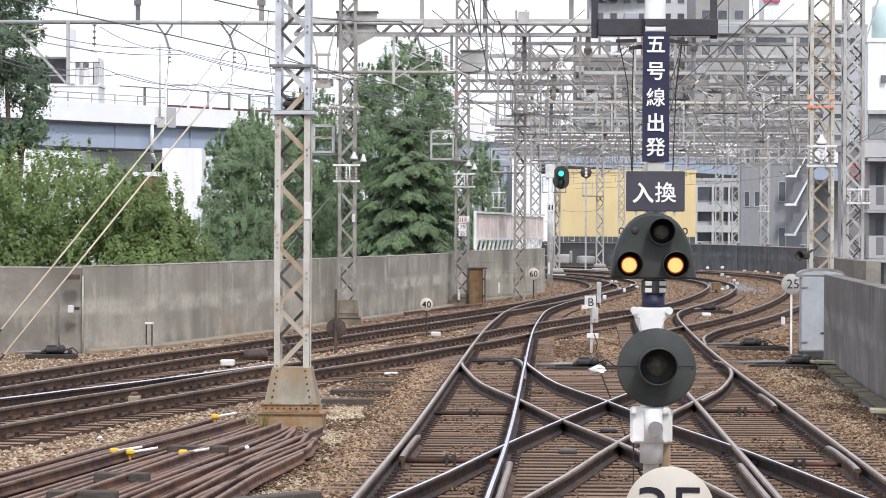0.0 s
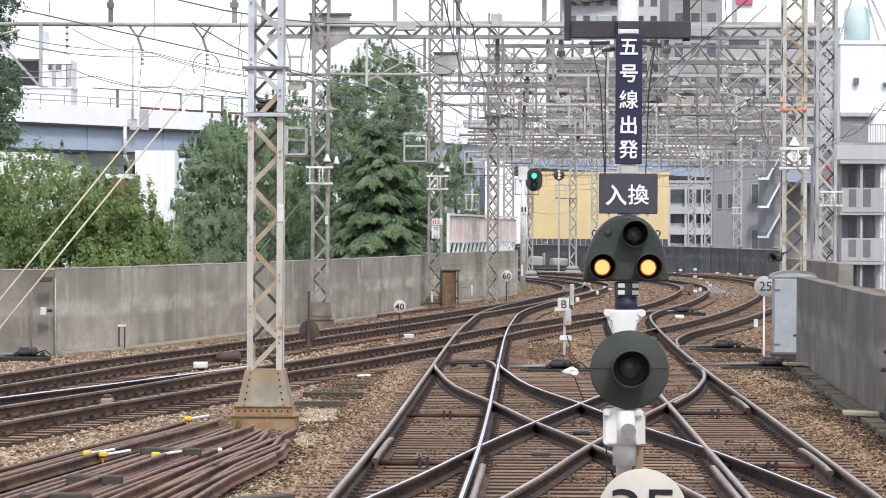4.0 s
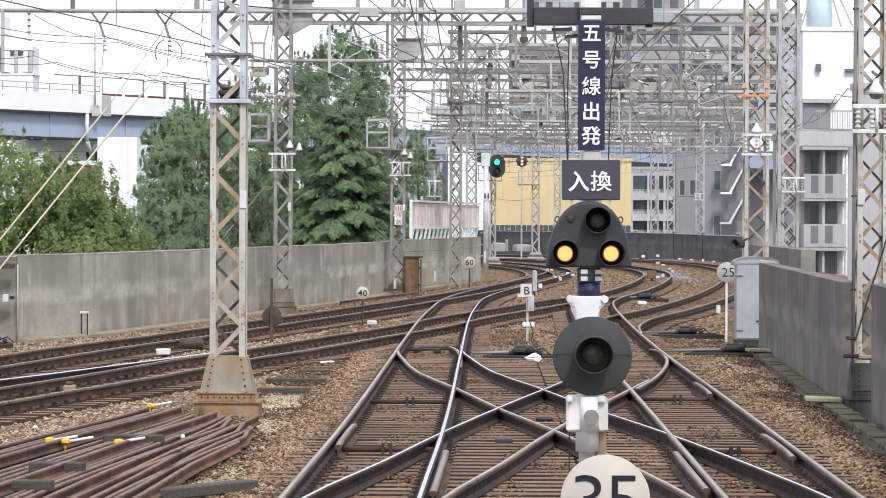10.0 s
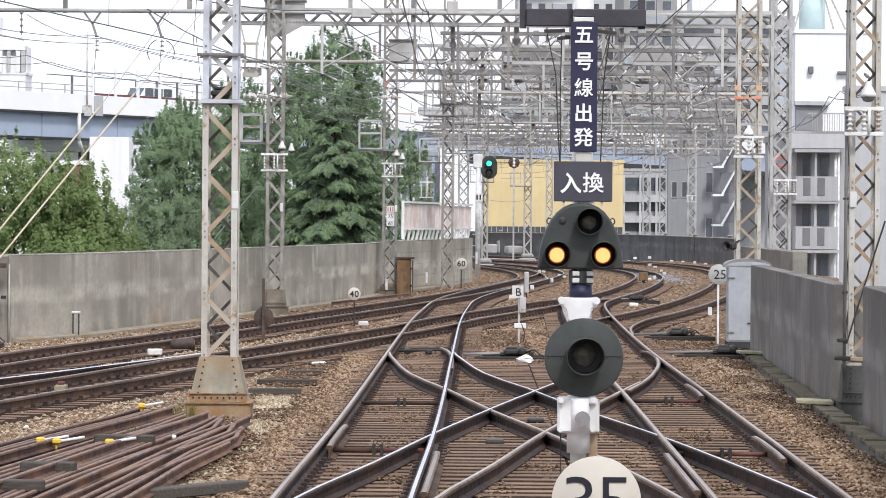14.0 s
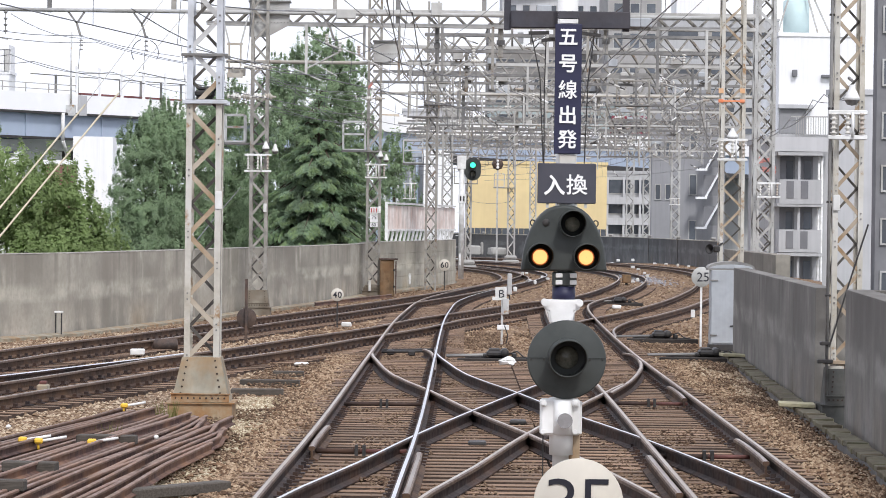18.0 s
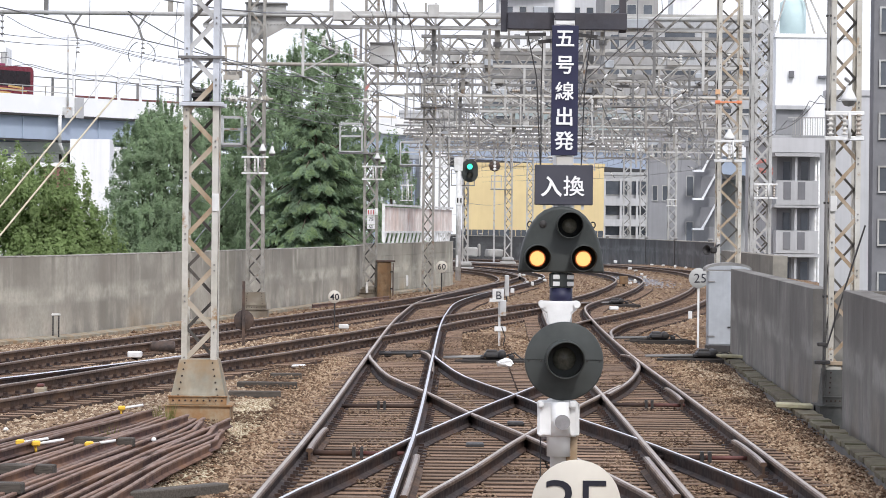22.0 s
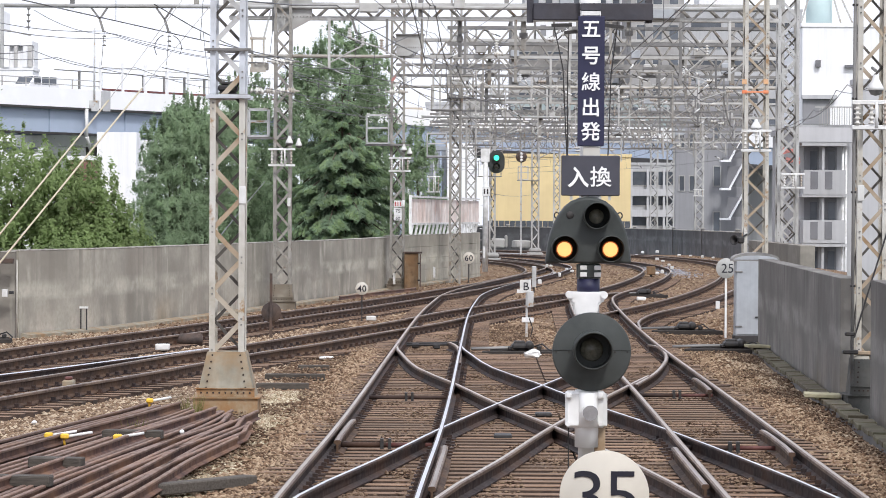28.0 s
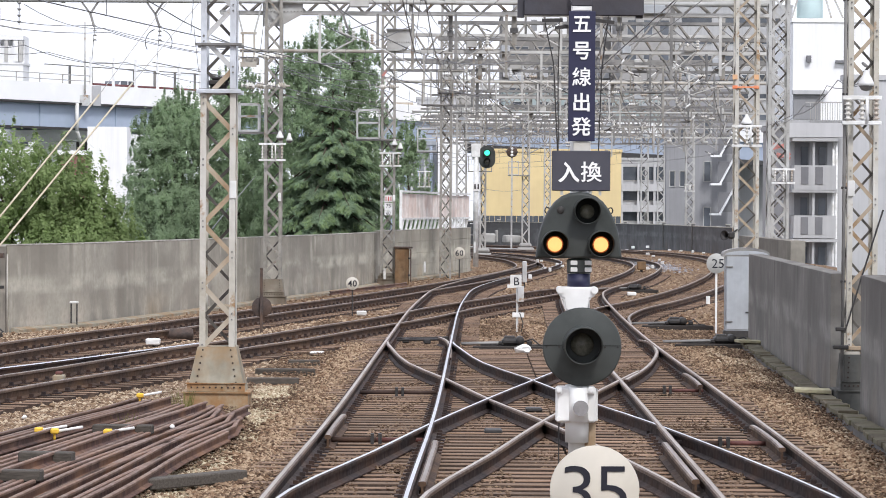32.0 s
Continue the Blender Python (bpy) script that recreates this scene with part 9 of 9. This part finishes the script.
# pale shed and rubble at the far end of the bed
building("low_shed", 4.06, 8.759, 262, 5, 0.4, M_HPALE, "low beige shed beyond the far tracks")
# added block; its dark brown stands in for the dark soffit below the girder
building("soffit_block", -33.7, -30.5, 263, 6, 8.5, M_DARKBROWN, "brown block standing for the dark soffit under the expressway")
building("brick_hut", -25.181, -23.438, 205, 4, 5.828, M_BRICKRED, "small red brick hut beside the pier", roof=M_HWHITE)
building("white_building", -46.837, -39.348, 300, 10, 9.983, M_HWHITE, "white low building seen under the expressway", wins=grid(-44.618, -39.625, 4, 7.931, 9.595, 1, 0.9, 1.0))
sb_ = building("white_building", 39.181, 47.439, 470, 10, 42.971, M_HWHITE, "white building with a red sign panel")
bm = bmesh.new()
box(bm, (-3.1, -0.3, 39.667 - TOWN), (2.6, 0.4, 4.2))
part("sign_panel", bm, M_PINKRED, sb_, "red sign panel")


# ---- traffic on the expressway ----
def wheels(t, xs, r, w):
    for x in xs:
        for sy in (-1, 1):
            bm = bmesh.new()
            tube(bm, (x, sy * (w / 2 - 0.12), r), (x, sy * (w / 2), r), r, n=18)
            wh = part("wheel", bm, M_TYRE, t)
            bm = bmesh.new()
            tube(bm, (x, sy * (w / 2 - 0.02), r), (x, sy * (w / 2 + 0.01), r), r * 0.55, n=14)
            part("rim", bm, M_STEEL_PALE, wh)


def body_slab(outline, w, inset=0.0):
    bm = bmesh.new()
    slab(bm, outline, -w / 2, w / 2)
    bmesh.ops.recalc_face_normals(bm, faces=bm.faces[:])
    bmesh.ops.bevel(bm, geom=bm.edges[:], offset=0.06, segments=2, affect="EDGES")
    return bm


def car(name, L, H, paint, label, van=False):
    t = empty(name)
    w = 1.7
    hood = 0.95 if not van else 1.15
    if van:
        ol = [(-L / 2, 0.35), (L / 2, 0.35), (L / 2, hood), (L / 2 - 0.5, 1.25), (L / 2 - 1.2, H), (-L / 2 + 0.1, H), (-L / 2, 1.2)]
        gl = (-L / 2 + 0.35, L / 2 - 1.0)
    else:
        ol = [(-L / 2, 0.35), (L / 2, 0.35), (L / 2, 0.8), (L / 2 - 1.1, hood), (L / 2 - 1.9, H), (-L / 2 + 0.9, H), (-L / 2 + 0.2, hood), (-L / 2, 0.9)]
        gl = (-L / 2 + 0.8, L / 2 - 1.6)
    part("body", body_slab(ol, w), paint, t)
    k = 3 if van else 2
    for sy in (-1, 1):
        for i in range(k):
            a = gl[0] + (gl[1] - gl[0]) * i / k + 0.08
            b = gl[0] + (gl[1] - gl[0]) * (i + 1) / k - 0.08
            bm = bmesh.new()
            box(bm, ((a + b) / 2, sy * (w / 2 + 0.005), (hood + H) / 2 + 0.02), (b - a, 0.03, H - hood - 0.2))
            part("side_window", bm, M_GLASSD, t)
    bm = bmesh.new()
    bar(bm, (L / 2 - (0.55 if van else 1.15), 0, hood + 0.12), (L / 2 - (1.1 if van else 1.8), 0, H - 0.08), w - 0.2, 0.05)
    part("windscreen", bm, M_GLASSD, t)
    wheels(t, (-L / 2 + 0.8, L / 2 - 0.8), 0.31, w)
    return tagged(t, label, "car", group="traffic on the expressway")


def bus():
    t = empty("coach_bus")
    L, H, w = 11.4, 3.5, 2.45
    part("body", body_slab([(-L / 2, 0.4), (L / 2, 0.4), (L / 2, 1.4), (L / 2 - 0.25, H - 0.2), (L / 2 - 0.5, H), (-L / 2 + 0.2, H), (-L / 2, H - 0.3)], w), M_BUSRED, t)
    for sy in (-1, 1):
        for i in range(6):
            a = -L / 2 + 0.5 + i * 1.75
            bm = bmesh.new()
            box(bm, (a + 0.85, sy * (w / 2 + 0.006), 2.45), (1.72, 0.03, 1.3))
            part("side_window", bm, M_TINT, t)
        for x, L2, z in ((-3.0, 3.6, 1.45), (-1.6, 2.2, 1.2), (-3.4, 2.0, 1.68)):
            bm = bmesh.new()
            bar(bm, (x - L2 / 2, sy * (w / 2 + 0.012), z), (x + L2 / 2, sy * (w / 2 + 0.012), z + 0.12), 0.02, 0.16)
            part("stripe", bm, M_GOLD, t, "gold stripe")
        bm = bmesh.new()
        box(bm, (L / 2 - 0.5, sy * (w / 2 + 0.25), 2.2), (0.12, 0.2, 0.5))
        part("mirror", bm, M_IRON, t)
    bm = bmesh.new()
    box(bm, (L / 2 - 0.1, 0, 2.2), (0.06, w - 0.3, 1.7), Matrix.Rotation(radians(-7), 3, "Y"))
    part("windscreen", bm, M_TINT, t)
    bm = bmesh.new()
    box(bm, (-1.0, 0, H + 0.08), (3.0, 1.6, 0.2))
    part("roof_unit", bm, M_BUSPINK, t)
    wheels(t, (-L / 2 + 3.0, L / 2 - 2.4), 0.5, w)
    return tagged(t, "dark red coach with gold stripes on the expressway", "bus", group="traffic on the expressway")


def truck():
    t = empty("crane_truck")
    w = 2.4
    part("cab", body_slab([(3.7, 0.6), (6.0, 0.6), (6.0, 1.9), (5.75, 3.1), (3.7, 3.1)], w), M_CARDARK, t, "dark blue cab")
    for sy in (-1, 1):
        bm = bmesh.new()
        box(bm, (4.9, sy * (w / 2 + 0.01), 2.4), (1.1, 0.03, 0.75))
        part("side_window", bm, M_TINT, t)
    bm = bmesh.new()
    box(bm, (0, 0, 0.95), (11.4, 1.2, 0.35))
    part("chassis", bm, M_IRON, t)
    bm = bmesh.new()
    box(bm, (-1.7, 0, 1.5), (8.4, w, 0.6))
    part("bed", bm, M_CARDARK, t)
    bm = bevel_box((-1.4, 0, 2.55), (8.0, 0.8, 0.9), 0.12)
    part("boom", bm, M_CARWHITE, t, "white crane boom")
    bm = bevel_box((2.6, 0, 3.35), (1.5, 1.6, 1.0), 0.08)
    part("crane_house", bm, M_CARDARK, t)
    for x, h in ((-5.5, 1.5), (-4.8, 1.1)):
        bm = bevel_box((x, 0, 1.8 + h / 2), (0.45, w * 0.8, h), 0.15)
        part("drum", bm, M_STEEL_DARK, t)
    wheels(t, (-4.6, -3.4, 3.0, 5.0), 0.5, w)
    return tagged(t, "grey crane truck with a dark cab on the expressway", "truck", group="traffic on the expressway")


BUS = bus()
TRAFFIC = []      # thing, seconds at a place, place, speed, lane, start and end of the road used
for i, (ob, t0, s0, v) in enumerate((
        (car("saloon_car", 4.5, 1.55, M_CARDARK, "dark saloon car on the expressway"), 0.0, 27.0, -28.0),
        (car("saloon_car", 4.4, 1.6, M_CARDARK, "dark compact car on the expressway"), 5.6, 3.1, -25.0),
        (car("white_van", 5.2, 2.05, M_CARWHITE, "white van with dark windows on the expressway", True), 14.2, 13.6, -30.0),
        (car("saloon_car", 4.5, 1.5, M_CARDARK, "dark saloon car on the expressway"), 17.3, 5.0, -25.0),
        (BUS, 21.25, 19.6, -22.9),
        (car("saloon_car", 4.6, 1.7, M_CARWHITE, "white car on the expressway"), 25.4, 16.4, -25.0),
        (car("white_van", 4.3, 2.0, M_CARWHITE, "white van with dark windows on the expressway", True), 27.7, 9.9, -21.0),
        (car("saloon_car", 4.4, 1.45, M_CARWHITE, "low white car on the expressway"), 29.0, 5.6, -23.0),
        (car("saloon_car", 4.6, 1.7, M_CARWHITE, "white car on the expressway"), 29.4, 16.3, -24.0),
        (car("saloon_car", 4.5, 1.65, M_CARWHITE, "white car on the expressway"), 32.0, 15.6, -20.0))):
    TRAFFIC.append((ob, t0, s0, v, -4.7 if ob is BUS else -2.4, 300 + 9.0 * i, -250 + 14.0 * i))
TRAFFIC.append((truck(), 12.4, 18.5, 21.5, -7.4, -240.0, 330.0))


def drive(t0, s0, v, lane, sa, sb, far=1.0):
    """Rows of poses: waiting at sa, driving past s0 at t0, stopped at sb; far: how much faster beyond the bend."""
    level = lambda s: s if s <= VBEND else VBEND + (s - VBEND) / far
    ta, tb = t0 + (level(sa) - s0) / v, t0 + (level(sb) - s0) / v

    def place(t):
        s = s0 + v * (t - t0)
        s = s if s <= VBEND else VBEND + (s - VBEND) * far
        return min(max(sa, sb), max(min(sa, sb), s))
    turn = 180 if v < 0 else 0
    stops = sorted({0.0, 32.0, *[t for t in (ta, tb) if 0 < t < 32]})
    bend = t0 + (VBEND - s0) / v
    stops += [t for t in [i * 2.0 for i in range(1, 16)] if all(abs(t - s) > 0.3 for s in stops)]
    stops += [t for t in (bend - 0.04, bend + 0.04) if 0 < t < 32 and all(abs(t - s) > 0.03 for s in stops)]
    out = []
    for t in sorted(stops):
        s = place(t)
        p = vroad(s, lane, VZ + 0.05)
        out.append((t, pose(p.x, p.y, p.z, 0, 0, vturn(s) + turn)))
    return out


def motions():
    for ob, t0, s0, v, lane, sa, sb in TRAFFIC:
        walk(ob, drive(t0, s0, v, lane, sa, sb, 1.8 if ob is BUS else 1.0))


motions()
